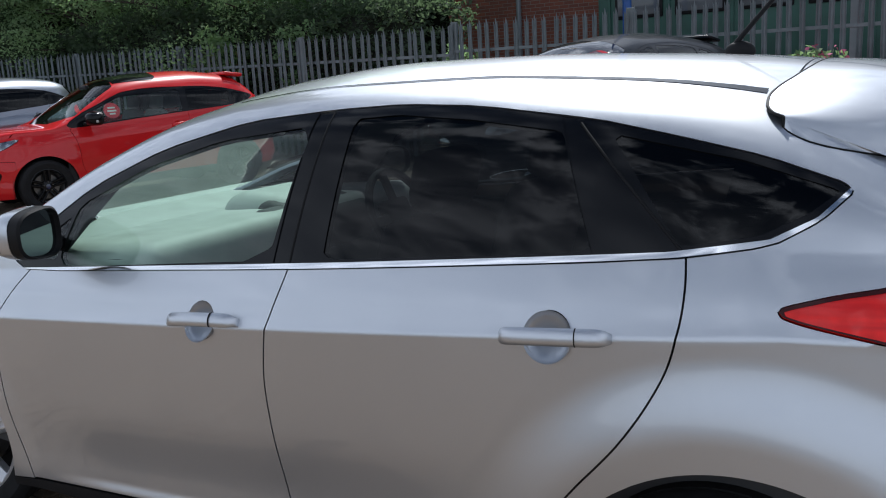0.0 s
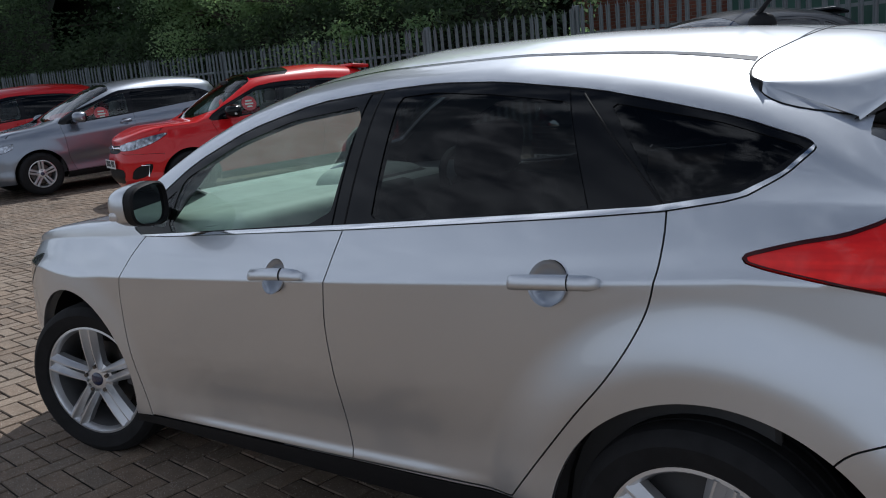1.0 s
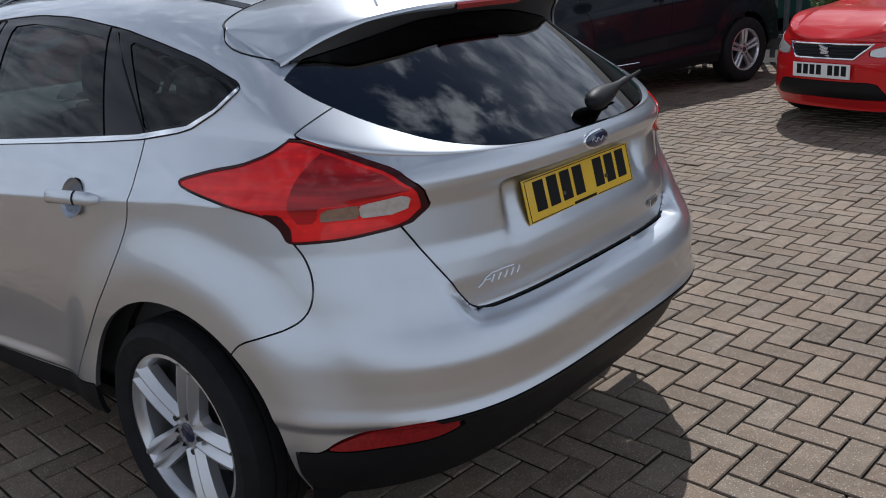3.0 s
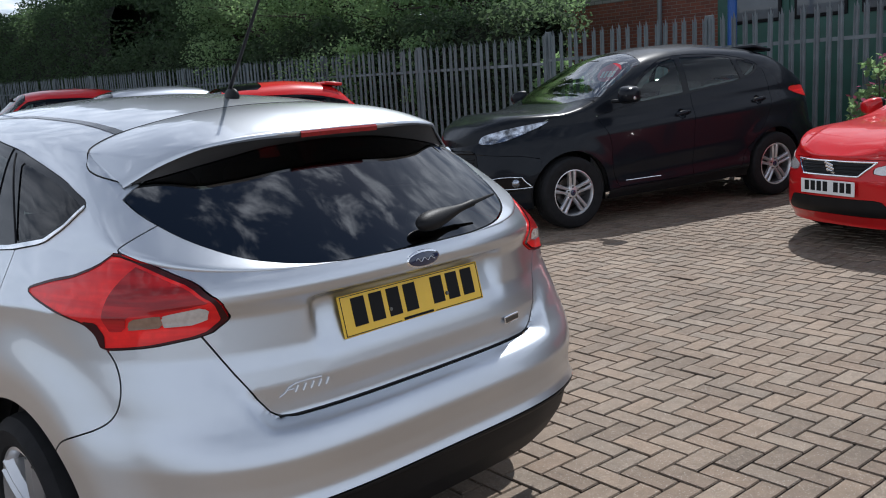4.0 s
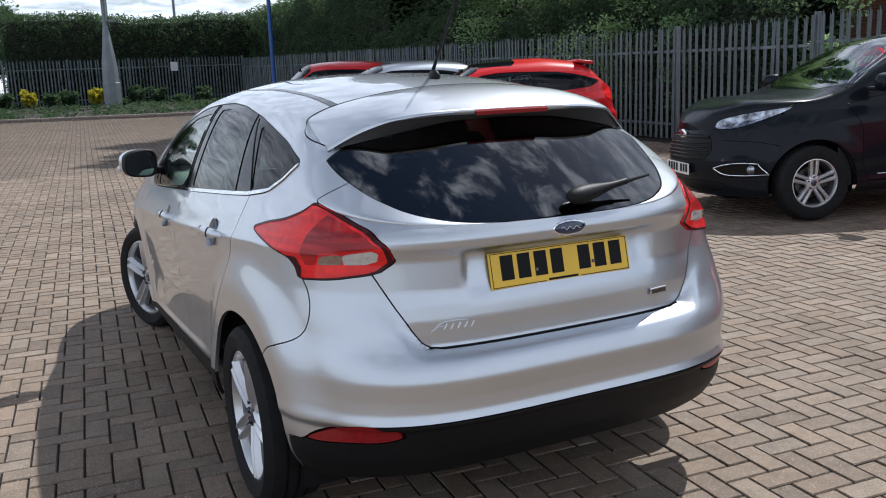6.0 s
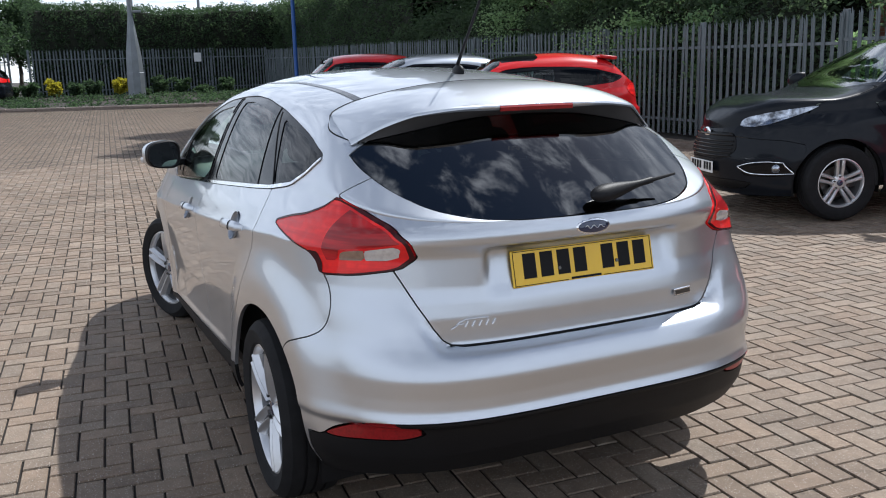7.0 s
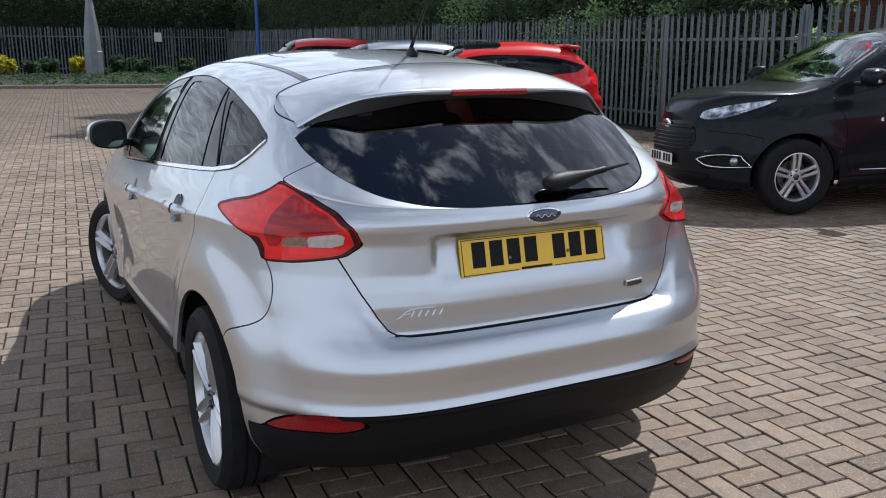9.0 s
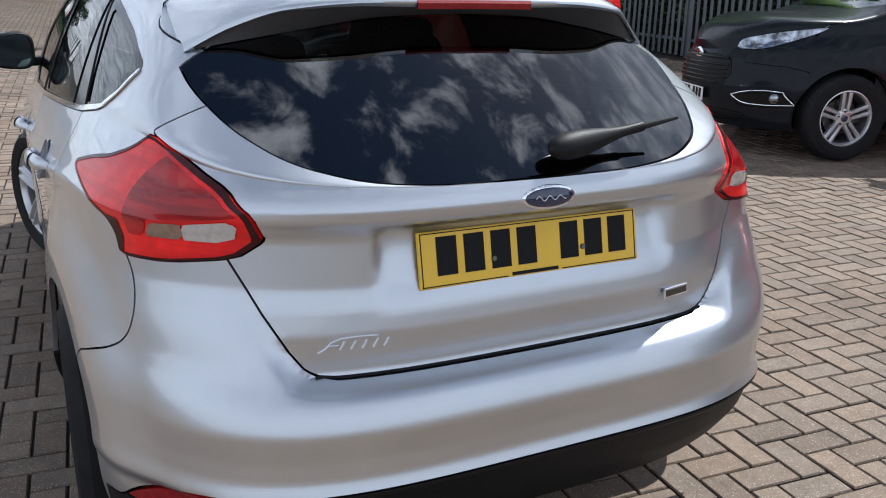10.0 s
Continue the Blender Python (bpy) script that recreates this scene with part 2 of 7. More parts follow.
def tube(path, radius, seg=8, cap=True):
    """Verts and faces of a round rod along a path; radius one number or one per point."""
    path = [Vector(p) for p in path]
    n = len(path)
    rad = [radius] * n if isinstance(radius, (int, float)) else list(radius)
    vs, fs = [], []
    ref = Vector((0, 0, 1))
    for i, p in enumerate(path):
        d = (path[min(i + 1, n - 1)] - path[max(i - 1, 0)]).normalized()
        side = d.cross(ref)
        if side.length < 0.05:
            side = d.cross(Vector((1, 0, 0)))
        side.normalize()
        upv = side.cross(d)
        for k in range(seg):
            a = 2 * math.pi * k / seg
            vs.append(p + (side * math.cos(a) + upv * math.sin(a)) * rad[i])
    for i in range(n - 1):
        for k in range(seg):
            a, b = i * seg + k, i * seg + (k + 1) % seg
            fs.append((a, b, b + seg, a + seg))
    if cap:
        fs.append(tuple(range(seg - 1, -1, -1)))
        fs.append(tuple((n - 1) * seg + k for k in range(seg)))
    return vs, fs


def revolve(profile, seg=48, axis="y"):
    """Verts and faces of a profile of (radius, along) turned round the y axis."""
    vs, fs = [], []
    n = len(profile)
    for k in range(seg):
        a = 2 * math.pi * k / seg
        for r, h in profile:
            vs.append((r * math.cos(a), h, r * math.sin(a)))
    for k in range(seg):
        k2 = (k + 1) % seg
        for i in range(n - 1):
            fs.append((k * n + i, k2 * n + i, k2 * n + i + 1, k * n + i + 1))
    return vs, fs


def curve_fn(*pts):
    """A smooth monotone curve through (x, y) points, held level past its ends."""
    xs = np.array([p[0] for p in pts], float)
    ys = np.array([p[1] for p in pts], float)
    h = np.diff(xs)
    d = np.diff(ys) / h
    m = np.zeros(len(xs))
    m[0], m[-1] = d[0], d[-1]
    for i in range(1, len(xs) - 1):
        if d[i - 1] * d[i] > 0:
            w1, w2 = 2 * h[i] + h[i - 1], h[i] + 2 * h[i - 1]
            m[i] = (w1 + w2) / (w1 / d[i - 1] + w2 / d[i])

    def f(x):
        x = np.clip(np.asarray(x, float), xs[0], xs[-1])
        i = np.clip(np.searchsorted(xs, x) - 1, 0, len(h) - 1)
        t = (x - xs[i]) / h[i]
        return ((1 + 2 * t) * (1 - t) ** 2 * ys[i] + t * (1 - t) ** 2 * h[i] * m[i]
                + t * t * (3 - 2 * t) * ys[i + 1] + t * t * (t - 1) * h[i] * m[i + 1])
    return f


def bent(*pts, soft=0.005):
    """Straight runs through (x, y) points with barely rounded corners."""
    xs, ys = [p[0] for p in pts], [p[1] for p in pts]

    def f(x):
        x = np.asarray(x, float)
        return sum(np.interp(x + k * soft, xs, ys) for k in (-1, -0.5, 0, 0.5, 1)) / 5
    return f


def smooth_step(a, b, x):
    t = np.clip((x - a) / (b - a), 0, 1)
    return t * t * (3 - 2 * t)


def rounded(poly, times=2, ratio=0.25):
    """A polygon with its corners cut round."""
    p = np.array(poly, float)
    for _ in range(times):
        q = np.roll(p, -1, axis=0)
        p = np.stack([p * (1 - ratio) + q * ratio, p * ratio + q * (1 - ratio)], 1).reshape(-1, 2)
    return p


def curved(poly, steps=6, sharp=34.0):
    """A polygon drawn as a smooth curve through its points, with its sharp corners kept."""
    p = np.array(poly, float)
    n = len(p)
    e = np.roll(p, -1, axis=0) - p
    tang = np.zeros_like(p)
    corner = []
    for i in range(n):
        a, b = e[i - 1], e[i]
        ca = float(np.dot(a, b) / max(np.linalg.norm(a) * np.linalg.norm(b), 1e-9))
        corner.append(ca < math.cos(radians(sharp)))
        la, lb = np.linalg.norm(a), np.linalg.norm(b)
        t = a / max(la, 1e-9) * lb + b / max(lb, 1e-9) * la
        tang[i] = t / max(np.linalg.norm(t), 1e-9)
    out = []
    for i in range(n):
        j = (i + 1) % n
        L = np.linalg.norm(e[i])
        m0 = e[i] if corner[i] else tang[i] * L
        m1 = e[i] if corner[j] else tang[j] * L
        for k in range(steps):
            t = k / steps
            out.append((2 * t ** 3 - 3 * t ** 2 + 1) * p[i] + (t ** 3 - 2 * t ** 2 + t) * m0 + (3 * t ** 2 - 2 * t ** 3) * p[j] + (t ** 3 - t ** 2) * m1)
    return np.array(out)


def poly_field(pts, poly):
    """Signed distance of 2D points to a polygon, positive inside."""
    poly = np.asarray(poly, float)
    a, b = poly, np.roll(poly, -1, axis=0)
    best = np.full(len(pts), 1e9)
    inside = np.zeros(len(pts), bool)
    for (ax, ay), (bx, by) in zip(a, b):
        dx, dy = bx - ax, by - ay
        t = np.clip(((pts[:, 0] - ax) * dx + (pts[:, 1] - ay) * dy) / max(dx * dx + dy * dy, 1e-12), 0, 1)
        best = np.minimum(best, np.hypot(pts[:, 0] - ax - t * dx, pts[:, 1] - ay - t * dy))
        cross = ((ay > pts[:, 1]) != (by > pts[:, 1]))
        if by != ay:
            inside ^= cross & (pts[:, 0] < dx * (pts[:, 1] - ay) / (by - ay) + ax)
    return np.where(inside, best, -best)


class Shell:
    """A triangle mesh that can be cut along fields."""

    def __init__(self, verts, tris, normals):
        self.v, self.t, self.n = np.asarray(verts, float), np.asarray(tris, int).reshape(-1, 3), np.asarray(normals, float)

    def keep(self, field):
        """The part where field > 0, cut cleanly along its zero line."""
        f = field
        s = f > 0
        cnt = s[self.t].sum(1)
        tris = [tuple(t) for t in self.t[cnt == 3]]
        extra_v, extra_n, made = [], [], {}
        base = len(self.v)

        def cut(i, j):
            key = (min(i, j), max(i, j))
            if key not in made:
                w = f[i] / (f[i] - f[j])
                extra_v.append(self.v[i] * (1 - w) + self.v[j] * w)
                n = self.n[i] * (1 - w) + self.n[j] * w
                extra_n.append(n / max(np.linalg.norm(n), 1e-9))
                made[key] = base + len(extra_v) - 1
            return made[key]
        for t in self.t[(cnt == 1) | (cnt == 2)]:
            ring = []
            for k in range(3):
                i, j = int(t[k]), int(t[(k + 1) % 3])
                if s[i]:
                    ring.append(i)
                if s[i] != s[j]:
                    ring.append(cut(i, j))
            for k in range(1, len(ring) - 1):
                tris.append((ring[0], ring[k], ring[k + 1]))
        v = np.vstack([self.v, extra_v]) if extra_v else self.v
        n = np.vstack([self.n, extra_n]) if extra_n else self.n
        return Shell(v, tris, n).packed()

    def packed(self):
        used = np.unique(self.t)
        remap = np.zeros(len(self.v), int)
        remap[used] = np.arange(len(used))
        return Shell(self.v[used], remap[self.t], self.n[used])

    def split(self, field, gap=0.0022):
        """(inside, outside), with a shut line between them."""
        return self.keep(field - gap), self.keep(-field - gap)

    def moved(self, d):
        return Shell(self.v + self.n * d, self.t, self.n)

    def mirrored(self):
        flip = np.array([1, -1, 1.0])
        return Shell(self.v * flip, self.t[:, ::-1], self.n * flip)

    def both(self):
        """With its mirror image, welded along the middle."""
        o = self.mirrored()
        k = len(self.v)
        tt = o.t + k
        mid = np.where(np.abs(self.v[:, 1]) < 1e-5)[0]
        tt = np.where(np.isin(tt - k, mid), tt - k, tt)
        return Shell(np.vstack([self.v, o.v]), np.vstack([self.t, tt]), np.vstack([self.n, o.n])).packed()

    def object(self, name, material, parent, label="", lip=0.014, angle=40.0):
        """A panel with its edges turned inwards."""
        v, t, n = self.v, self.t, self.n
        faces = [tuple(x) for x in t]
        verts = [tuple(x) for x in v]
        if lip:
            e = np.vstack([t[:, [0, 1]], t[:, [1, 2]], t[:, [2, 0]]])
            code = e[:, 0].astype(np.int64) * len(v) + e[:, 1]
            back = e[:, 1].astype(np.int64) * len(v) + e[:, 0]
            rim = e[~np.isin(code, back)]
            made = {}
            for i, j in rim:
                if abs(v[i][1]) < 1e-5 and abs(v[j][1]) < 1e-5:
                    continue
                for k in (int(i), int(j)):
                    if k not in made:
                        made[k] = len(verts)
                        verts.append(tuple(v[k] - n[k] * lip))
                faces.append((int(j), int(i), made[int(i)], made[int(j)]))
        return mesh_ob(name, verts, faces, material, parent, label, angle=angle)


# ---- the ground's gentle bowl ----
def ground_z(x, y):
    d = math.hypot(x, y) - 3.5
    return 0.02 * (math.log1p(math.exp(d * 2.0)) / 2.0 if d < 15 else d)


# ---- cars ----
def car_grid(P, ds):
    """The left half of a car's skin from front middle to rear middle, bottom to roof middle."""
    def arc(xe, xc, w, n, k=400):
        ph = np.linspace(0, math.pi / 2, k)
        x = np.cos(ph) ** (2 / n) * (xe - xc)
        y = np.sin(ph) ** (2 / n) * w
        s = np.r_[0, np.cumsum(np.hypot(np.diff(x), np.diff(y)))]
        m = max(8, int(s[-1] / ds))
        return np.interp(np.linspace(0, s[-1], m), s, ph)

    w0, xcF, xcR = P["w_ref"], P["xcF"], P["xcR"]
    pf = arc(P["xf_ref"], xcF, w0, 3.2)
    pr = arc(P["xr_ref"], xcR, w0, 3.4)[::-1]
    nm = max(6, int((xcR - xcF) / ds))
    xm = np.linspace(xcF, xcR, nm)[1:-1]
    kind = np.r_[np.zeros(len(pf)), np.ones(len(xm)), np.full(len(pr), 2)]
    phi = np.r_[pf, np.full(len(xm), math.pi / 2), pr]
    cosn = lambda n: np.cos(phi) ** (2 / n)
    sinn = lambda n: np.sin(phi) ** (2 / n)
    xref = np.where(kind == 0, xcF + (P["xf_ref"] - xcF) * cosn(3.2),
                    np.where(kind == 2, xcR + (P["xr_ref"] - xcR) * cosn(3.4), 0))
    xref[kind == 1] = xm
    zb, z0 = P["zb"](xref), P["zbot"](xref)
    nl = 5 * int(0.17 / (ds * P.get("row_step", 0.85))) + 1
    rows = []
    for v in [k / (nl - 1) for k in range(nl)]:
        if "zline" in P:
            zl = np.minimum(P["zline"](xref), zb - 0.05)
            z = z0 + (zl - z0) * (v / 0.8) if v <= 0.8 else zl + (zb - zl) * ((v - 0.8) / 0.2)
        else:
            z = z0 + (zb - z0) * v
        nr, nf = P["nr"](z), P["nf"](z)
        x = np.where(kind == 0, xcF + (P["xf"](z) - xcF) * cosn(nf),
                     np.where(kind == 2, xcR + (P["xr"](z) - xcR) * cosn(nr), xref))
        taper = P["taperL"](x) * (1 - v ** 2) + P["taperB"](x) * v ** 2
        y = P["w"](z - P["rise"](x)) * taper
        y = np.where(kind == 0, y * sinn(nf), np.where(kind == 2, y * sinn(nr), y))
        rows.append(np.stack([x, -y, z], 1))
    B = rows[-1]
    x, yb, zb = B[:, 0], -B[:, 1], B[:, 2]
    zc = np.maximum(P["zc"](x), zb + 0.002)
    h = zc - zb
    zr = zb + (P["ratio"](x) if "ratio" in P else 0.8) * h
    dome = P["dome"](x) if "dome" in P else 2.3
    yr = np.maximum(yb - P["tumble"](x) * (zr - zb), yb * 0.45)
    n1, n2 = int(0.36 / ds), int(0.62 / ds)
    ys, zs = [], []
    for k in range(n1 + 1):
        t = k / n1
        ys.append(yb + (yr - yb) * t + 0.012 * math.sin(math.pi * t) * (h / 0.4))
        zs.append(zb + (zr - zb) * t)
    for k in range(1, n2 + 1):
        t = k / n2
        ys.append(yr * (1 - t))
        zs.append(zr + (zc - zr) * (1 - (1 - t) ** dome))
    ys, zs = np.array(ys), np.array(zs)
    width = max(2, int(0.05 / ds))
    for _ in range(3):
        for arr in (ys, zs):
            pad = np.vstack([2 * arr[:1] - arr[width:0:-1], arr, 2 * arr[-1:] - arr[-2:-2 - width:-1]])
            if arr is zs:
                pad[-width:] = arr[-2:-2 - width:-1]
            c = np.cumsum(np.vstack([np.zeros_like(arr[:1]), pad]), 0)
            arr[:] = (c[2 * width + 1:] - c[:-2 * width - 1]) / (2 * width + 1)
        ys[0], zs[0], ys[-1] = yb, zb, 0
    for k in range(1, len(ys)):
        rows.append(np.stack([x, -np.maximum(ys[k], 0) if k < len(ys) - 1 else 0 * x, zs[k]], 1))
    G = np.array(rows).transpose(1, 0, 2)
    G[0, :, 1] = 0
    G[-1, :, 1] = 0
    return G, nl


def grid_normals(G):
    du = np.gradient(G, axis=0)
    dv = np.gradient(G, axis=1)
    n = np.cross(du, dv)
    ln = np.linalg.norm(n, axis=2, keepdims=True)
    n = np.where(ln > 1e-9, n / np.maximum(ln, 1e-9), np.array([0, -0.3, 0.95]))
    return n


def grid_shell(G, N):
    nu, nv = G.shape[:2]
    idx = np.arange(nu * nv).reshape(nu, nv)
    a, b, c, d = idx[:-1, :-1].ravel(), idx[1:, :-1].ravel(), idx[1:, 1:].ravel(), idx[:-1, 1:].ravel()
    tris = np.vstack([np.stack([a, b, c], 1), np.stack([a, c, d], 1)])
    v = G.reshape(-1, 3)
    p, q, r = v[tris[:, 0]], v[tris[:, 1]], v[tris[:, 2]]
    area = np.linalg.norm(np.cross(q - p, r - p), axis=1)
    return Shell(v, tris[area > 1e-9], N.reshape(-1, 3)).packed()


def xz(sh):
    return sh.v[:, [0, 2]]


def yz(sh):
    return sh.v[:, [1, 2]]


def xy(sh):
    return sh.v[:, [0, 1]]


def skin_at(sh, x, z):
    """Point and normal of the side skin at (x, z)."""
    d = (sh.v[:, 0] - x) ** 2 + (sh.v[:, 2] - z) ** 2
    i = np.argsort(d)[:6]
    w = 1 / (d[i] + 1e-6)
    w /= w.sum()
    n = (sh.n[i] * w[:, None]).sum(0)
    p = (sh.v[i] * w[:, None]).sum(0)
    n /= np.linalg.norm(n)
    p[1] -= (n[0] * (x - p[0]) + n[2] * (z - p[2])) / n[1]
    return Vector((x, p[1], z)), Vector(n)


def skin_rear(sh, y, z):
    m = sh.v[:, 0] > 0.2
    v, nn = sh.v[m], sh.n[m]
    d = (v[:, 1] - y) ** 2 + (v[:, 2] - z) ** 2
    i = np.argsort(d)[:6]
    w = 1 / (d[i] + 1e-6)
    w /= w.sum()
    n = (nn[i] * w[:, None]).sum(0)
    p = (v[i] * w[:, None]).sum(0)
    n /= np.linalg.norm(n)
    p[0] -= (n[1] * (y - p[1]) + n[2] * (z - p[2])) / n[0]
    return Vector((p[0], y, z)), Vector(n)


def frame_on(p, n, along=Vector((1, 0, 0))):
    """A pose at p: x along, z out of the skin."""
    n = Vector(n).normalized()
    a = (along - n * along.dot(n)).normalized()
    b = n.cross(a)
    m = Matrix((a, b, n)).transposed().to_4x4()
    m.translation = p
    return m


def wheel(parent, centre, R, rim, width, spokes, steer=0.0, right=False, style="twin", lite=False, alloy=None, spin=0.0):
    """A road wheel: tyre, rim with spokes, cap, nuts and brake disc; its face looks along -y."""
    alloy = alloy or M_ALLOY
    hub = new("wheel")
    hub.parent = parent
    hub.matrix_basis = Matrix.Translation(centre) @ pose(0, 0, 0, 0, 0, steer + (180 if right else 0)) @ pose(0, 0, 0, 0, spin, 0)
    w = width / 2
    seg = 36 if lite else 72
    prof = [(rim - 0.004, -w * 0.80), (rim + 0.010, -w * 0.93), (rim + 0.035, -w * 1.0), ((R + rim) / 2 + 0.01, -w * 1.04), (R - 0.022, -w * 0.96),
            (R - 0.006, -w * 0.80), (R, -w * 0.55)]
    for g in (-0.36, 0.0, 0.36):
        prof += [(R, w * (g - 0.05)), (R - 0.008, w * (g - 0.03)), (R - 0.008, w * (g + 0.03)), (R, w * (g + 0.05))]
    prof += [(R, w * 0.55), (R - 0.006, w * 0.8), (R - 0.022, w * 0.96), ((R + rim) / 2, w), (rim, w * 0.85)]
    v, f = revolve(prof, seg)
    mesh_ob("tyre", v, f, M_RUBBER, hub, angle=25)
    lip = [(rim + 0.002, -w * 0.80), (rim + 0.003, -w * 0.86), (rim - 0.006, -w * 0.875), (rim - 0.012, -w * 0.80), (rim - 0.018, -w * 0.60)]
    v, f = revolve([(rim - 0.018, -w * 0.60), (rim - 0.022, -w * 0.4), (rim - 0.032, w * 0.2), (rim - 0.02, w * 0.8)], seg)
    mesh_ob("barrel", v, f, M_BARREL, hub, "dull grey wheel barrel", angle=30)
    v, f = revolve(lip, seg)
    f = list(f)

    def bar(r0, r1, a0, a1, w0, w1, y0, y1, ridge):
        """A spoke arm with a raised ridge, from (r0, angle a0) to (r1, angle a1)."""
        k = len(v)
        steps = 5
        for s in range(steps + 1):
            t = s / steps
            e0, e1 = Vector((r0 * math.cos(a0), 0, r0 * math.sin(a0))), Vector((r1 * math.cos(a1), 0, r1 * math.sin(a1)))
            c = e0.lerp(e1, t)
            dd = (e1 - e0).normalized()
            side = Vector((-dd.z, 0, dd.x))
            hw = (w0 + (w1 - w0) * t) / 2
            yy = y0 + (y1 - y0) * t - 0.005 * math.sin(math.pi * t)
            flat = 0.12 if style == "star" else 0.35
            for u, dy in ((-1, 0.035), (-1, 0.006), (-flat, -ridge), (flat, -ridge), (1, 0.006), (1, 0.035)):
                q = c + side * (hw * u)
                v.append((q.x, yy + dy, q.z))
        for s in range(steps):
            for j in range(5):
                p0 = k + s * 6 + j
                f.append((p0, p0 + 1, p0 + 7, p0 + 6))
            p0 = k + s * 6
            f.append((p0 + 5, p0, p0 + 6, p0 + 11))

    face = -w * 0.62
    for i in range(spokes):
        a = 2 * math.pi * i / spokes + math.pi / 2
        if style == "twin":
            for sgn in (-1, 1):
                bar(0.056, rim - 0.004, a + sgn * 0.40, a + sgn * 0.135, 0.027, 0.036, face, face - 0.014, 0.007)
        elif style == "star":
            for sgn in (-1, 1):
                bar(0.048, rim - 0.004, a + sgn * 0.46, a + sgn * 0.100, 0.026, 0.050, face, face - 0.016, 0.016)
        else:
            bar(0.04, rim - 0.01, a, a, 0.06, 0.05, face, face - 0.012, 0.008)
    rimob = mesh_ob("rim", v, f, alloy, hub, "silver five-spoke alloy rim", angle=28)
    hp = [(0.0, face - 0.004), (0.045, face - 0.006), (0.072, face + 0.004), (0.078, face + 0.03)]
    hv, hf = revolve(hp, 32)
    mesh_ob("hub_face", hv, hf, alloy, rimob, angle=40)
    cp = [(0.0, face - 0.013), (0.020, face - 0.012), (0.028, face - 0.008), (0.030, face - 0.002)]
    hv, hf = revolve(cp, 28)
    mesh_ob("centre_cap", hv, hf, M_BADGE, rimob, "dark blue centre cap")
    for i in range(5):
        a = 2 * math.pi * i / 5 + math.pi / 2
        bm = bmesh.new()
        cyl(bm, pose(0.054 * math.cos(a), face - 0.006, 0.054 * math.sin(a), 90), 0.010, 0.008, 0.014, 6 if not lite else 6)
        part("wheel_nut", bm, M_DISC, rimob)
    dv, df = revolve([(0.04, 0.0), (0.145, 0.0), (0.145, 0.022), (0.04, 0.022)], 40)
    mesh_ob("brake_disc", dv, df, M_DISC, hub)
    bv, bf = revolve([(rim - 0.03, w * 0.5), (0.03, w * 0.45)], 40)
    mesh_ob("wheel_back", bv, bf, M_BLACK, hub)
    return hub


def plate(parent, m, material, chars, rim=False):
    """A number plate 520 x 111 mm with plain bars where its characters stand."""
    bm = bmesh.new()
    box(bm, m, 0.52, 0.111, 0.006, 0.002, 1)
    ob = part("number_plate", bm, material, parent, "number plate with plain black bars")
    x = -0.222
    for c in chars:
        if c == " ":
            x += 0.042
            continue
        bm = bmesh.new()
        box(bm, m @ pose(x + 0.0235, 0.006, 0.0035), 0.044, 0.076, 0.002)
        part("character_bar", bm, M_INK, ob, smooth=False)
        x += 0.0605
    if rim:
        for px, py, sx, sy in ((0, 0.0515, 0.508, 0.002), (-0.253, 0, 0.002, 0.104), (0.253, 0, 0.002, 0.104), (-0.16, -0.0515, 0.19, 0.002), (0.16, -0.0515, 0.19, 0.002)):
            bm = bmesh.new()
            box(bm, m @ pose(px, py, 0.0033), sx, sy, 0.0012)
            part("border_line", bm, M_INK, ob, smooth=False)
        bm = bmesh.new()
        box(bm, m @ pose(0.0, -0.0485, 0.0035), 0.11, 0.007, 0.0016)
        part("caption_bar", bm, M_INK, ob, smooth=False)
        for sx in (-0.095, 0.118):
            bm = bmesh.new()
            cyl(bm, m @ pose(sx, -0.012, 0.005), 0.006, 0.005, 0.004, 12)
            part("screw", bm, M_DISC, ob)
    return ob


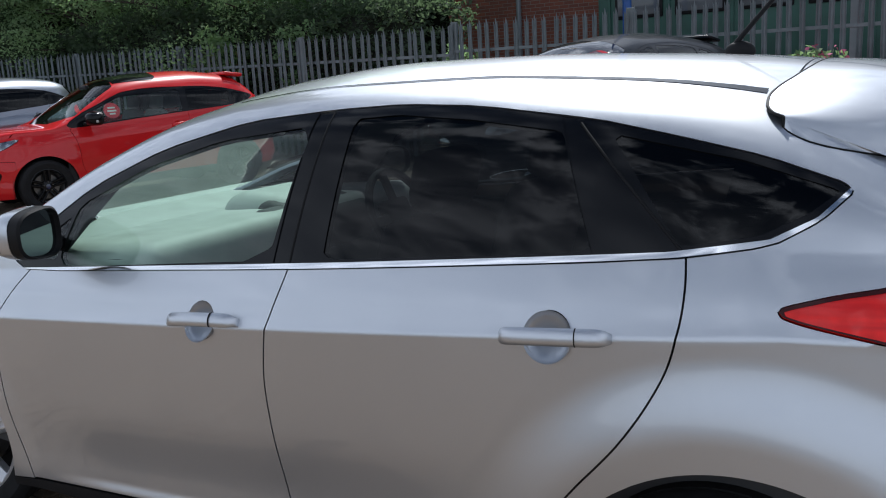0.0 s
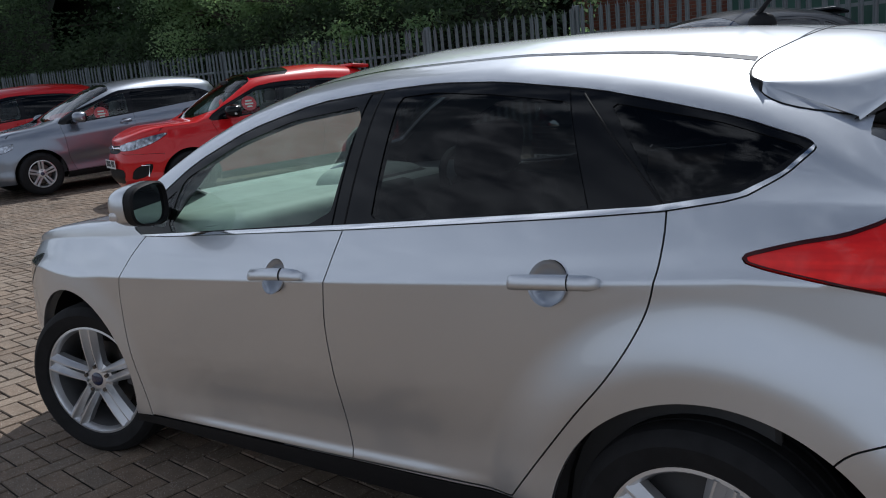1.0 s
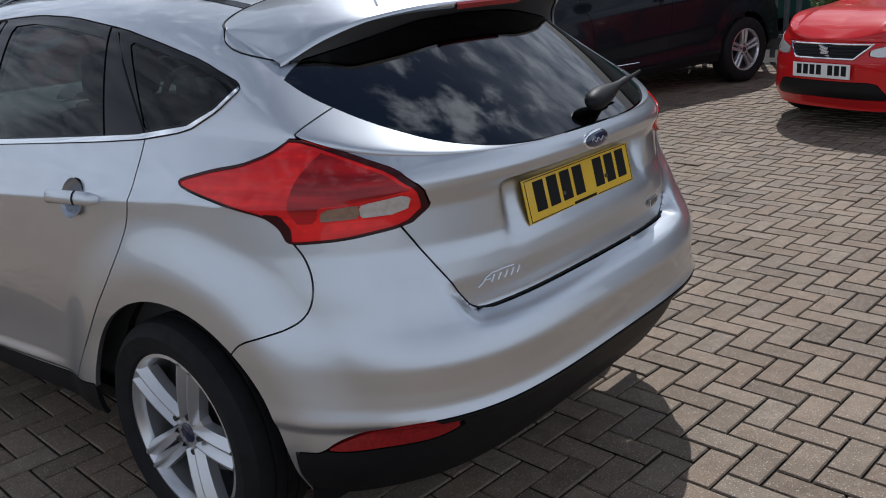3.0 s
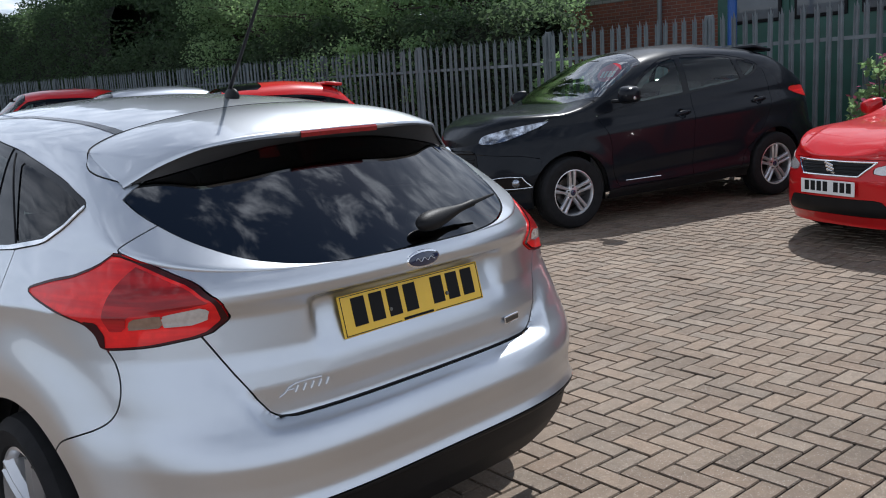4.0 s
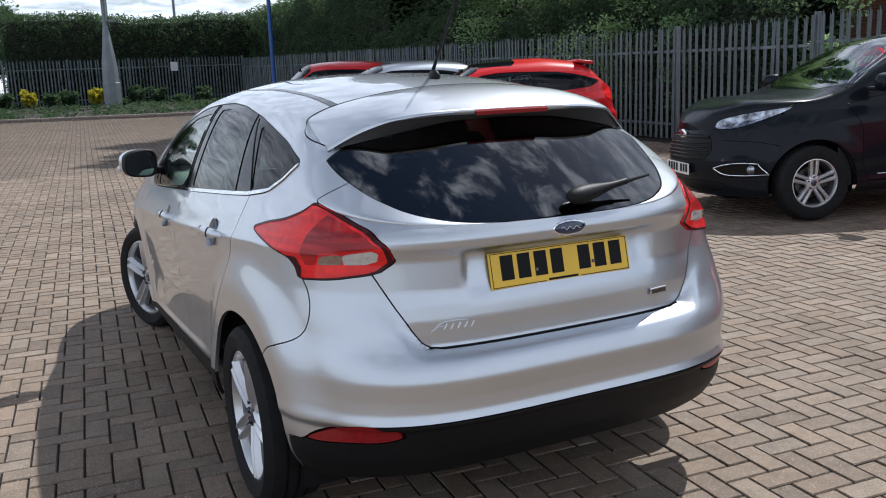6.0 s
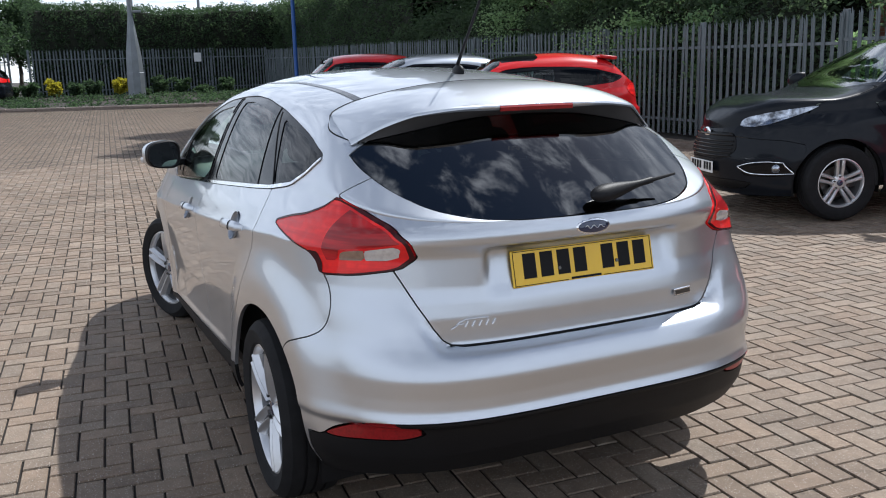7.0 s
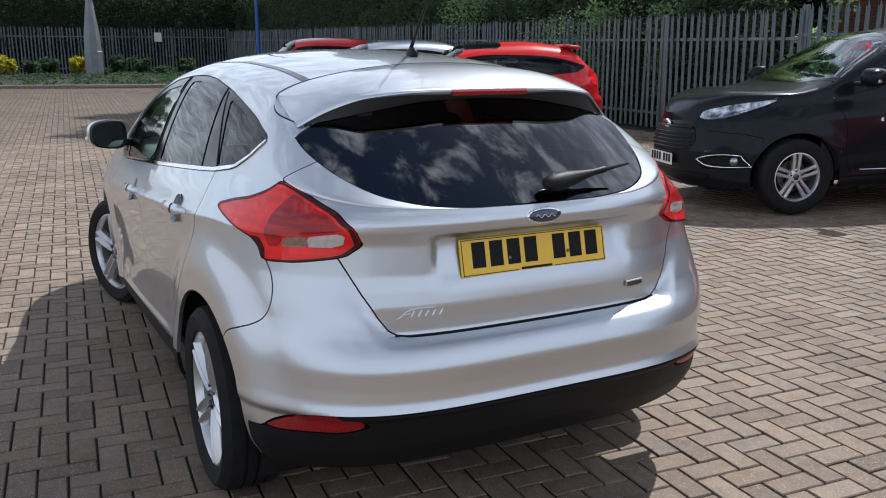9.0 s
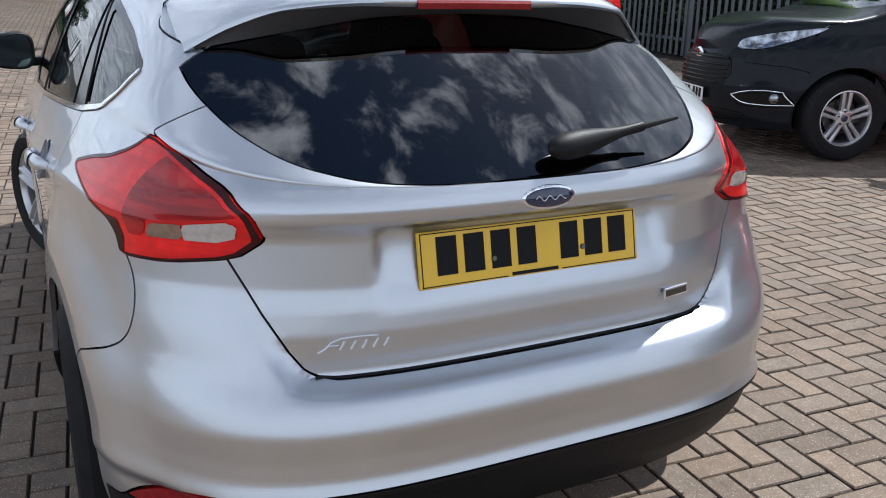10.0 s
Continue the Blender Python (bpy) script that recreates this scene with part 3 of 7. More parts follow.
def loft_mirror(parent, p, sgn, material, k=1.0):
    """A door mirror: painted cap, black bezel with foot, and the glass, which faces the rear (+x)."""
    def shell(sx0, scale, depth, power):
        vs, fs = [], []
        nu, nv = 20, 28
        for i in range(nu + 1):
            t = i / nu
            a = (1 - t ** power) ** (1 / power) if t < 1 else 0.0
            for j in range(nv):
                b = 2 * math.pi * j / nv
                cx = math.copysign(abs(math.cos(b)) ** 0.65, math.cos(b))
                sx = math.copysign(abs(math.sin(b)) ** 0.65, math.sin(b))
                vs.append((sx0 - depth * t, 0.103 * scale * a * cx * k, (0.083 * scale * a * sx) * (1 + 0.12 * cx * sgn) * k))
        for i in range(nu):
            for j in range(nv):
                fs.append((i * nv + j, i * nv + (j + 1) % nv, (i + 1) * nv + (j + 1) % nv, (i + 1) * nv + j))
        return vs, fs
    mir = new("door_mirror")
    mir.parent = parent
    mir.matrix_basis = Matrix.Translation(p) @ pose(0, 0, 0, 0, 0, 16 * sgn)
    v, f = shell(0.0, 1.0, 0.13 * k, 2.4)
    mesh_ob("mirror_cap", v, f, material, mir)
    v, f = shell(0.022, 0.985, 0.05, 6.0)
    v = v[:28 * 12]
    f = [q for q in f if max(q) < len(v)]
    v2, f2 = [], []
    for s, xo in ((0.985, 0.0), (0.985, 0.030), (0.90, 0.036), (0.86, 0.020)):
        for j in range(28):
            b = 2 * math.pi * j / 28
            cx = math.copysign(abs(math.cos(b)) ** 0.65, math.cos(b))
            sx = math.copysign(abs(math.sin(b)) ** 0.65, math.sin(b))
            v2.append((xo, 0.103 * s * cx * k, 0.083 * s * sx * (1 + 0.12 * cx * sgn) * k))
    for i in range(3):
        for j in range(28):
            f2.append((i * 28 + j, i * 28 + (j + 1) % 28, (i + 1) * 28 + (j + 1) % 28, (i + 1) * 28 + j))
    mesh_ob("bezel", v2, f2, M_BLACK, mir)
    mesh_ob("mirror_pane", v2[-28:], [tuple(range(28))], M_MIRROR, mir, smooth=False)
    bm = bmesh.new()
    box(bm, pose(-0.03, 0.110 * sgn * k, -0.055 * k, 0, 0, 0), 0.075, 0.15, 0.036, 0.014, 3)
    part("mirror_foot", bm, M_BLACK, mir)
    bm = bmesh.new()
    box(bm, pose(-0.055, -0.090 * sgn * k, -0.03 * k, 0, 0, 8 * sgn), 0.035, 0.022, 0.03, 0.008, 2)
    part("indicator", bm, M_CLEARLENS, mir)
    return mir


def seat(parent, x, y, material, headrest=True):
    bm = bmesh.new()
    box(bm, pose(x - 0.05, y, 0.50, 0, 8, 0), 0.52, 0.50, 0.16, 0.06, 3)
    part("seat_cushion", bm, material, parent)
    bm = bmesh.new()
    box(bm, pose(x + 0.30, y, 0.80, 0, 18, 0), 0.15, 0.48, 0.62, 0.06, 3)
    part("seat_back", bm, material, parent)
    if headrest:
        bm = bmesh.new()
        box(bm, pose(x + 0.40, y, 1.19, 0, 14, 0), 0.10, 0.27, 0.17, 0.045, 3)
        hr = part("headrest", bm, material, parent)
        for dy in (-0.06, 0.06):
            v, f = tube([(x + 0.37, y + dy, 1.05), (x + 0.39, y + dy, 1.14)], 0.006, 8)
            mesh_ob("headrest_post", v, f, M_CABIN, hr)


def cabin(car, P, full=True):
    """Floor tub, dashboard, wheel and seats behind the glass."""
    W = P["w_ref"] * 0.86
    xA, xC = P["x_dash"], P["x_shelf"]
    bm = bmesh.new()
    box(bm, pose((xA + xC) / 2 - 0.15, 0, 0.32), xC - xA + 0.9, 2 * W, 0.06, 0.01, 1)
    part("cabin_floor", bm, M_CABIN, car)
    for sgn in (-1, 1):
        bm = bmesh.new()
        box(bm, pose((xA + xC) / 2, sgn * W * 0.985, 0.64), xC - xA + 0.4, 0.03, 0.62, 0.01, 1)
        part("door_card", bm, M_CABIN, car)
    bm = bmesh.new()
    box(bm, pose(xA + 0.02, 0, P["z_dash"] - 0.13, 0, -3, 0), 0.55, 2 * W * 0.97, 0.30, 0.07, 4)
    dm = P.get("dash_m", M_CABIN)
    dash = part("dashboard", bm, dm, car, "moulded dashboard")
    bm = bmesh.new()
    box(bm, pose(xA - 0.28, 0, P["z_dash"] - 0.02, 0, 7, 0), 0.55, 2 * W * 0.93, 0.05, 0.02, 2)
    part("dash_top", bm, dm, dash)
    yd = P.get("y_driver", 0.37)
    bm = bmesh.new()
    box(bm, pose(xA + P.get("hood_dx", 0.12), P.get("hood_y", yd), P["z_dash"] - 0.09, 0, 4, 0), 0.36, 0.46, 0.32, 0.10, 5)
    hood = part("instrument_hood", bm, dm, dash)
    bm = bmesh.new()
    box(bm, pose(xA + P.get("hood_dx", 0.12) + 0.14, P.get("hood_y", yd) - 0.01, P["z_dash"] - 0.10, 0, 14, 0), 0.28, 0.45, 0.27, 0.06, 4)
    part("dial_face", bm, M_CABIN, hood, "dark instrument face")
    bm = bmesh.new()
    box(bm, pose(xA + 0.20, 0, P["z_dash"] - 0.05, 0, 6, 0), 0.20, 0.34, 0.16, 0.05, 3)
    part("centre_stack", bm, M_CABIN, dash)
    st = new("steering_wheel")
    st.parent = car
    st.matrix_basis = Matrix.Translation((xA + 0.42, yd, P["z_dash"] - 0.06)) @ pose(0, 0, 0, 0, 66, 0)
    ring = [(0.185 * math.cos(a), 0.185 * math.sin(a), 0) for a in np.linspace(0, 2 * math.pi, 41)]
    v, f = tube(ring, 0.016, 10, cap=False)
    mesh_ob("rim_ring", v, f, M_CABIN, st)
    bm = bmesh.new()
    box(bm, pose(0, 0, -0.02), 0.15, 0.17, 0.05, 0.02, 3)
    part("wheel_boss", bm, M_CABIN, st)
    for a in (0, 180, 90):
        bm = bmesh.new()
        box(bm, pose(0, 0, -0.01, 0, 0, a) @ pose(0, 0.12, 0), 0.045, 0.12, 0.016, 0.005, 1)
        part("wheel_spoke", bm, M_CABIN, st)
    rows = [P["x_seat1"]] + ([P["x_seat2"]] if full else [])
    for i, sx in enumerate(rows):
        for yy in ((-0.37, 0.37) if i == 0 else (-0.38, 0.0, 0.38)):
            s = new("car_seat")
            s.parent = car
            seat(s, sx, yy, M_SEAT)
    bm = bmesh.new()
    box(bm, pose(xC + 0.22, 0, P["z_dash"] - 0.05), 0.55, 2 * W * 0.84, 0.03, 0.01, 1)
    part("parcel_shelf", bm, M_CABIN, car)
    bm = bmesh.new()
    box(bm, pose(P["x_mirror"], 0.0, P["z_roof"] - 0.14, 0, 0, 0), 0.04, 0.24, 0.065, 0.018, 3)
    part("rear_view_mirror", bm, M_BLACK, car)


def door_handle(parent, sh, x, z, length, material, slope=4.5):
    """A pull bar with its lock cap, before a dished cup."""
    p, n = skin_at(sh, x, z)
    m = frame_on(p, n, Vector((1, 0, math.tan(radians(slope)))))
    hd = new("handle")
    hd.parent = parent
    hd.matrix_basis = m
    vs, fs = [], []
    steps, ring = 22, 14
    for i in range(steps + 1):
        t = i / steps
        u = -length / 2 + length * t
        end = min(t, 1 - t) / 0.10
        lift = 0.030 * min(1.0, math.sin(math.pi * min(1, max(0, t))) ** 0.35) + 0.003
        k = min(1.0, end) ** 0.5 if end < 1 else 1.0
        for j in range(ring):
            a = 2 * math.pi * j / ring
            vs.append((u, 0.0185 * (0.55 + 0.45 * k) * math.sin(a), lift + 0.010 * (0.5 + 0.5 * k) * math.cos(a)))
    for i in range(steps):
        for j in range(ring):
            fs.append((i * ring + j, (i + 1) * ring + j, (i + 1) * ring + (j + 1) % ring, i * ring + (j + 1) % ring))
    fs.append(tuple(range(ring)))
    fs.append(tuple(steps * ring + j for j in range(ring - 1, -1, -1)))
    mesh_ob("pull_bar", vs, fs, material, hd)
    bm = bmesh.new()
    cyl(bm, pose(length * 0.235, 0, 0.0328) @ Matrix.Diagonal((1, 0.0188, 0.0103, 1)) @ pose(0, 0, 0, 0, 90, 0), 1.0, 1.0, 0.0014, 28)
    part("lock_seam", bm, M_BLACK, hd)
    vs, fs = [], []
    rr, dep = 0.052, 0.026
    for i in range(9):
        t = i / 8
        r = rr * (1.03 if i == 0 else math.cos(t * math.pi / 2))
        for j in range(28):
            a = 2 * math.pi * j / 28
            vs.append((r * math.cos(a) - length * 0.06, r * 1.02 * math.sin(a), (0.0005 if i == 0 else -dep * math.sin(t * math.pi / 2))))
    for i in range(8):
        for j in range(28):
            fs.append((i * 28 + j, i * 28 + (j + 1) % 28, (i + 1) * 28 + (j + 1) % 28, (i + 1) * 28 + j))
    mesh_ob("handle_cup", vs, fs, material, hd)
    return hd


def arch_flare(G, N, centres, r, amounts, outers):
    """Bulges the skin round the wheels."""
    for (cx, cz), amount, outer in zip(centres, amounts, outers):
        rho = np.hypot(G[..., 0] - cx, G[..., 2] - cz)
        side = smooth_step(0.45, 0.7, -G[..., 1]) * smooth_step(cz - 0.35, cz + 0.10, G[..., 2])
        b = amount * (1 - smooth_step(outer - 0.15, outer + 0.02, rho)) * side
        G[..., 1] -= b
    return G


def build_car(name, P, pose_m, colour, label, ds=0.03, lite=True):
    """A car of skin panels, panes, lamps and wheels, from its numbers in P."""
    car = thing(name, pose_m, label, "car")
    G, nl = car_grid(P, ds)
    N = grid_normals(G)
    G = arch_flare(G, N, P["arches"], P["arch_r"], P["flare"], P["flare_r"])
    if "press" in P:
        G = P["press"](G, N)
    N = grid_normals(G)
    sh = grid_shell(G, N)
    whole = sh
    # wheel openings
    for cx, cz in P["arches"]:
        f = P["arch_r"] - np.hypot(sh.v[:, 0] - cx, sh.v[:, 2] - cz)
        f = np.where(sh.v[:, 1] < -0.35, f, -1.0)
        sh = sh.keep(-f)

    def side_poly(s, poly, ymin=0.25):
        f = poly_field(xz(s), poly)
        return np.where(s.v[:, 1] < -ymin, f, -np.abs(f) - 0.05)

    made = {}

    def pair(nm, s, material, lab="", lip=0.014):
        a = s.object(nm, material, car, lab, lip)
        b = s.mirrored().object(nm, material, car, lab, lip)
        return a, b

    # side windows
    dlo, sh = sh.split(side_poly(sh, P["dlo"]), 0.001)
    if "chrome" in P:
        band, dlo = dlo.split(side_poly(dlo, P["chrome"]), 0.0)
        pair("window_trim", band.moved(0.005), M_CHROME, "polished chrome strip", 0.010)
    dlo = dlo.moved(-0.003)
    for nm, poly, m in P["panes"]:
        pane, dlo = dlo.split(side_poly(dlo, poly), 0.0)
        pair(nm, pane.moved(-0.003), m, "", 0.0)
    pair("window_frame", dlo, M_GLOSSB, "gloss black window frame", 0.02)
    # lamps
    for nm, poly, m, lab, out in P.get("lamps", ()):
        s, sh = sh.split(side_poly(sh, poly, 0.05), 0.0015)
        made[nm] = (s.moved(out), pair(nm, s.moved(out), m, lab, 0.02))
    # windscreen and rear window
    f = poly_field(xy(sh), P["screen"])
    f = np.where(sh.v[:, 2] > P["zb"](sh.v[:, 0]) - 0.03, f, -1)
    s, sh = sh.split(f, 0.002)
    s.moved(-0.002).both().object("windscreen", P.get("screen_m", M_GLASS), car, "", 0.0)
    f = poly_field(yz(sh), P["rear_glass"])
    f = np.where(sh.v[:, 0] > P["rear_glass_x"], f, -np.abs(f) - 0.05)
    s, sh = sh.split(f, 0.002)
    pane = s.moved(-0.003).both()
    ob = pane.object("rear_window", P.get("rear_m", M_PRIV), car, "dark tinted rear window", 0.0)
    if "glass_bow" in P:
        # ground glass: an even tilt with a slight sideways bow
        zz, yy = pane.v[:, 2], pane.v[:, 1]
        tilt = P["glass_tilt"](zz)
        side = P["glass_bow"] * yy / 0.6
        nn = np.stack([np.sin(tilt), side, np.cos(tilt)], 1)
        nn /= np.linalg.norm(nn, axis=1, keepdims=True)
        ob.data.normals_split_custom_set_from_vertices([tuple(q) for q in nn])
    # tailgate
    f = poly_field(xz(sh), curved(P["tailgate"]))
    if "tailgate_rear" in P:
        f = np.minimum(f, poly_field(yz(sh), P["tailgate_rear"]))
    s, sh = sh.split(f)
    made["tailgate"] = s
    tg = s.both().object("tailgate", colour, car, "")
    made["tailgate_ob"] = tg
    # bonnet
    f = poly_field(xy(sh), P["bonnet"])
    f = np.where(sh.v[:, 2] > P["zb"](sh.v[:, 0]) - 0.02, f, -1)
    s, sh = sh.split(f)
    s.both().object("bonnet", colour, car, "")
    # doors
    for nm, poly, cups in P["doors"]:
        s, sh = sh.split(side_poly(sh, curved(poly)))
        full = s
        for cx, cz, ln in cups:
            q = np.hypot(s.v[:, 0] - cx + ln * 0.06, (s.v[:, 2] - cz)) - 0.050
            s = s.keep(np.where(s.v[:, 1] < -0.3, q, 1))
        made[nm] = (full, pair(nm, s, colour))
        for cx, cz, ln in cups:
            for sgn, ob in zip((1, -1), made[nm][1]):
                hd = door_handle(ob, full, cx, cz, ln, colour)
                hd.matrix_basis = Matrix.Diagonal((1, sgn, 1, 1)) @ hd.matrix_basis
    # sills, bumpers
    for nm, poly, m, lab in P["lower"]:
        s, sh = sh.split(side_poly(sh, curved(poly), -1))
        made[nm] = s
        if s.v[:, 1].max() < -0.02:
            pair(nm, s, m, lab)
        else:
            s.both().object(nm, m, car, lab)
    for nm, view, poly, m, lab in P.get("front", ()):
        f = poly_field(yz(sh), poly)
        f = np.where(sh.v[:, 0] < P["arches"][1][0] - 0.3, f, -np.abs(f) - 0.05)
        s, sh = sh.split(f)
        if len(s.t) == 0:
            continue
        made[nm] = s
        if s.v[:, 1].max() < -0.02:
            pair(nm, s, m, lab)
        else:
            s.both().object(nm, m, car, lab)
    sh.both().object("body", colour, car, "")
    made["body"] = sh
    # dark lining: roof and pillars inside, floor pan below, wheel wells
    lin = whole.moved(-0.035)
    f = lin.v[:, 2] - (P["zb"](lin.v[:, 0]) + 0.02)
    f = np.minimum(f, -poly_field(xz(lin), P["dlo_in"]))
    f = np.minimum(f, -poly_field(xy(lin), P["screen"]))
    g = poly_field(yz(lin), P["rear_glass"])
    f = np.minimum(f, np.where(lin.v[:, 0] > P["rear_glass_x"] - 0.05, -g, 1))
    f = np.minimum(f, lin.v[:, 0] - P["x_dash"] + 0.35)
    f = np.minimum(f, P.get("lining_end", 9.0) - lin.v[:, 0])
    lin = lin.keep(f)
    lin = Shell(lin.v, lin.t[:, ::-1], -lin.n)
    lin.both().object("headlining", M_CABIN, car, "", 0.0)
    bm = bmesh.new()
    xa, xb = P["arches"][1][0] - 0.35, P["arches"][0][0] + 0.35
    box(bm, pose((xa + xb) / 2, 0, P["z_floor"]), xb - xa, 2 * (P["w_ref"] - 0.30), 0.10, 0.02, 1)
    box(bm, pose((P["arches"][0][0] - 0.46 + P["arches"][1][0] + 0.46) / 2, 0, P["z_floor"] + 0.03), P["arches"][0][0] - P["arches"][1][0] - 0.86, 2 * (P["w_ref"] - 0.10), 0.08, 0.02, 1)
    part("floor_pan", bm, M_BLACK, car)
    for (cx, cz) in P["arches"]:
        for sgn in (-1, 1):
            vs, fs = [], []
            yo, yi = sgn * (P["w_ref"] - 0.10), sgn * (P["w_ref"] - 0.30)
            k = 20
            for i in range(k + 1):
                a = -0.25 + (math.pi + 0.5) * i / k
                for yy in (yo, yi):
                    vs.append((cx + P["arch_r"] * 1.03 * math.cos(a), yy, cz + P["arch_r"] * 1.03 * math.sin(a)))
            for i in range(k):
                fs.append((2 * i, 2 * i + 1, 2 * i + 3, 2 * i + 2))
            fs.append(tuple(2 * i + 1 for i in range(k + 1)))
            mesh_ob("wheel_well", vs, fs, M_INK, car, angle=30)
    cabin(car, P, True)
    R, rim, wd = P["tyre"]
    for i, (cx, cz) in enumerate(P["axles"]):
        for sgn in (-1, 1):
            wheel(car, (cx, sgn * P["track"][i], cz), R, rim, wd, 5, P.get("steer", 0) if i == 1 else 0.0, sgn > 0, P.get("style", "twin"), lite, P.get("alloy"), P.get("spin", (0, 0))[i])
    for sgn in (-1, 1):
        p = P["mirror"]
        loft_mirror(car, (p[0], sgn * p[1], p[2]), -sgn, P.get("mirror_m", colour), P.get("mirror_k", 1.0))
    return car, made, whole


# ---- the silver hatchback ----
def creased(z, below, above):
    """Two curves that meet in a sharp line at z."""
    return lambda q: np.where(q <= z, below(q), above(q))


def hatch_params():
    P = dict(
        w_ref=0.90, xcF=-2.35, xcR=-0.20, xf_ref=-3.52, xr_ref=0.76,
        zb=curve_fn((-3.52, 0.68), (-3.35, 0.79), (-3.0, 0.88), (-2.6, 0.915), (-2.15, 0.945), (-1.05, 1.025), (-0.11, 1.093), (0.12, 1.112), (0.38, 1.108), (0.62, 1.068), (0.78, 1.045)),
        zbot=curve_fn((-3.5, 0.20), (-2.3, 0.222), (-1.0, 0.268), (-0.4, 0.285), (0.4, 0.28), (0.8, 0.29)),
        nr=curve_fn((0.3, 4.2), (0.5, 4.1), (0.75, 3.6), (1.0, 3.15), (1.12, 3.1)),
        nf=curve_fn((0.3, 4.2), (0.9, 3.9)),
        xr=bent((0.28, 0.70), (0.36, 0.752), (0.42, 0.775), (0.466, 0.790), (0.477, 0.832), (0.490, 0.841), (0.504, 0.835), (0.522, 0.828), (0.560, 0.829), (0.616, 0.839), (0.634, 0.834), (0.655, 0.825), (0.675, 0.812),
                (0.700, 0.794), (0.730, 0.778), (0.775, 0.762), (0.82, 0.744), (0.86, 0.731), (0.955, 0.729), (0.975, 0.742), (0.992, 0.756), (1.012, 0.761), (1.03, 0.755), (1.045, 0.745), (1.07, 0.727), (1.09, 0.71)),
        xf=curve_fn((0.2, -3.38), (0.4, -3.52), (0.6, -3.53), (0.75, -3.48), (0.9, -3.40)),
        w=creased(0.885, curve_fn((0.20, 0.845), (0.27, 0.870), (0.33, 0.875), (0.45, 0.871), (0.62, 0.879), (0.80, 0.8885), (0.885, 0.8935)), curve_fn((0.885, 0.8935), (0.91, 0.881), (0.95, 0.864), (1.035, 0.822))),
        zline=lambda x: 0.885 + 0.072 * (np.clip(x, -2.6, 0.1) + 1.05),
        rise=lambda x: 0.072 * (np.clip(x, -2.6, 0.1) + 1.05),
        taperL=curve_fn((-3.5, 0.96), (-2.9, 0.98), (-2.2, 0.993), (-1.2, 1.0), (-0.4, 0.995), (0.2, 0.975), (0.8, 0.96)),
        taperB=curve_fn((-3.5, 0.91), (-2.9, 0.95), (-2.2, 0.985), (-1.05, 1.0), (-0.5, 0.975), (-0.12, 0.94), (0.2, 0.905), (0.8, 0.90)),
        zc=curve_fn((-3.52, 0.68), (-3.3, 0.845), (-3.0, 0.935), (-2.7, 0.978), (-2.42, 1.01), (-2.2, 1.15), (-1.885, 1.335), (-1.6, 1.443), (-1.35, 1.490), (-1.05, 1.511), (-0.7, 1.508), (-0.3, 1.488), (-0.05, 1.467),
                    (0.15, 1.437), (0.26, 1.40), (0.36, 1.335), (0.55, 1.20), (0.70, 1.085), (0.755, 1.047)),
        tumble=curve_fn((-2.3, 0.30), (-1.9, 0.37), (-0.95, 0.46), (-0.3, 0.52), (0.05, 0.62), (0.35, 0.60), (0.6, 0.5)),
        arches=[(0.035, 0.312), (-2.665, 0.312)], arch_r=0.398, flare=[0.030, 0.016], flare_r=[0.60, 0.52],
        axles=[(0.0, 0.322), (-2.648, 0.322)], track=[0.772, 0.775], tyre=(0.322, 0.229, 0.215), steer=20.0,
        z_floor=0.26, x_dash=-1.92, z_dash=1.0, x_shelf=-0.05, x_seat1=-1.25, x_seat2=-0.42, x_mirror=-1.62, z_roof=1.47,
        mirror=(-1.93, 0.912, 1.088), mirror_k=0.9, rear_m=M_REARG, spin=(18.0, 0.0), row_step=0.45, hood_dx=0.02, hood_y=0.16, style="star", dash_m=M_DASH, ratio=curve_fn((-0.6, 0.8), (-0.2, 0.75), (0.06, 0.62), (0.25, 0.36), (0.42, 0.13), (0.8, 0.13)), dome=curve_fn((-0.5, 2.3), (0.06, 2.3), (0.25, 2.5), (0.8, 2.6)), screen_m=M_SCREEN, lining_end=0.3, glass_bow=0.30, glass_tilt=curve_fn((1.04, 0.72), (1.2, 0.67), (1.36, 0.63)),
    )
    P["dlo"] = rounded([(-2.12, 1.045), (-1.85, 1.205), (-1.58, 1.308), (-1.28, 1.376), (-0.99, 1.398), (-0.80, 1.404), (-0.59, 1.394), (-0.306, 1.358), (-0.14, 1.322), (0.04, 1.279),
                        (0.205, 1.222), (0.148, 1.165), (0.066, 1.119), (-0.12, 1.090), (-1.04, 1.022), (-2.12, 0.944), (-2.20, 0.975)], 1, 0.15)
    P["chrome"] = [(0.215, 1.235), (0.196, 1.226), (0.141, 1.171), (0.062, 1.131), (-0.12, 1.104), (-1.04, 1.036), (-2.2, 0.948), (-2.2, 0.93), (-1.04, 1.0), (-0.12, 1.07), (0.08, 1.10), (0.22, 1.19)]
    P["dlo_in"] = [(-2.0, 0.98), (-1.75, 1.22), (-1.3, 1.375), (-0.8, 1.385), (-0.3, 1.325), (0.15, 1.215), (0.05, 1.13), (-1.04, 1.04)]
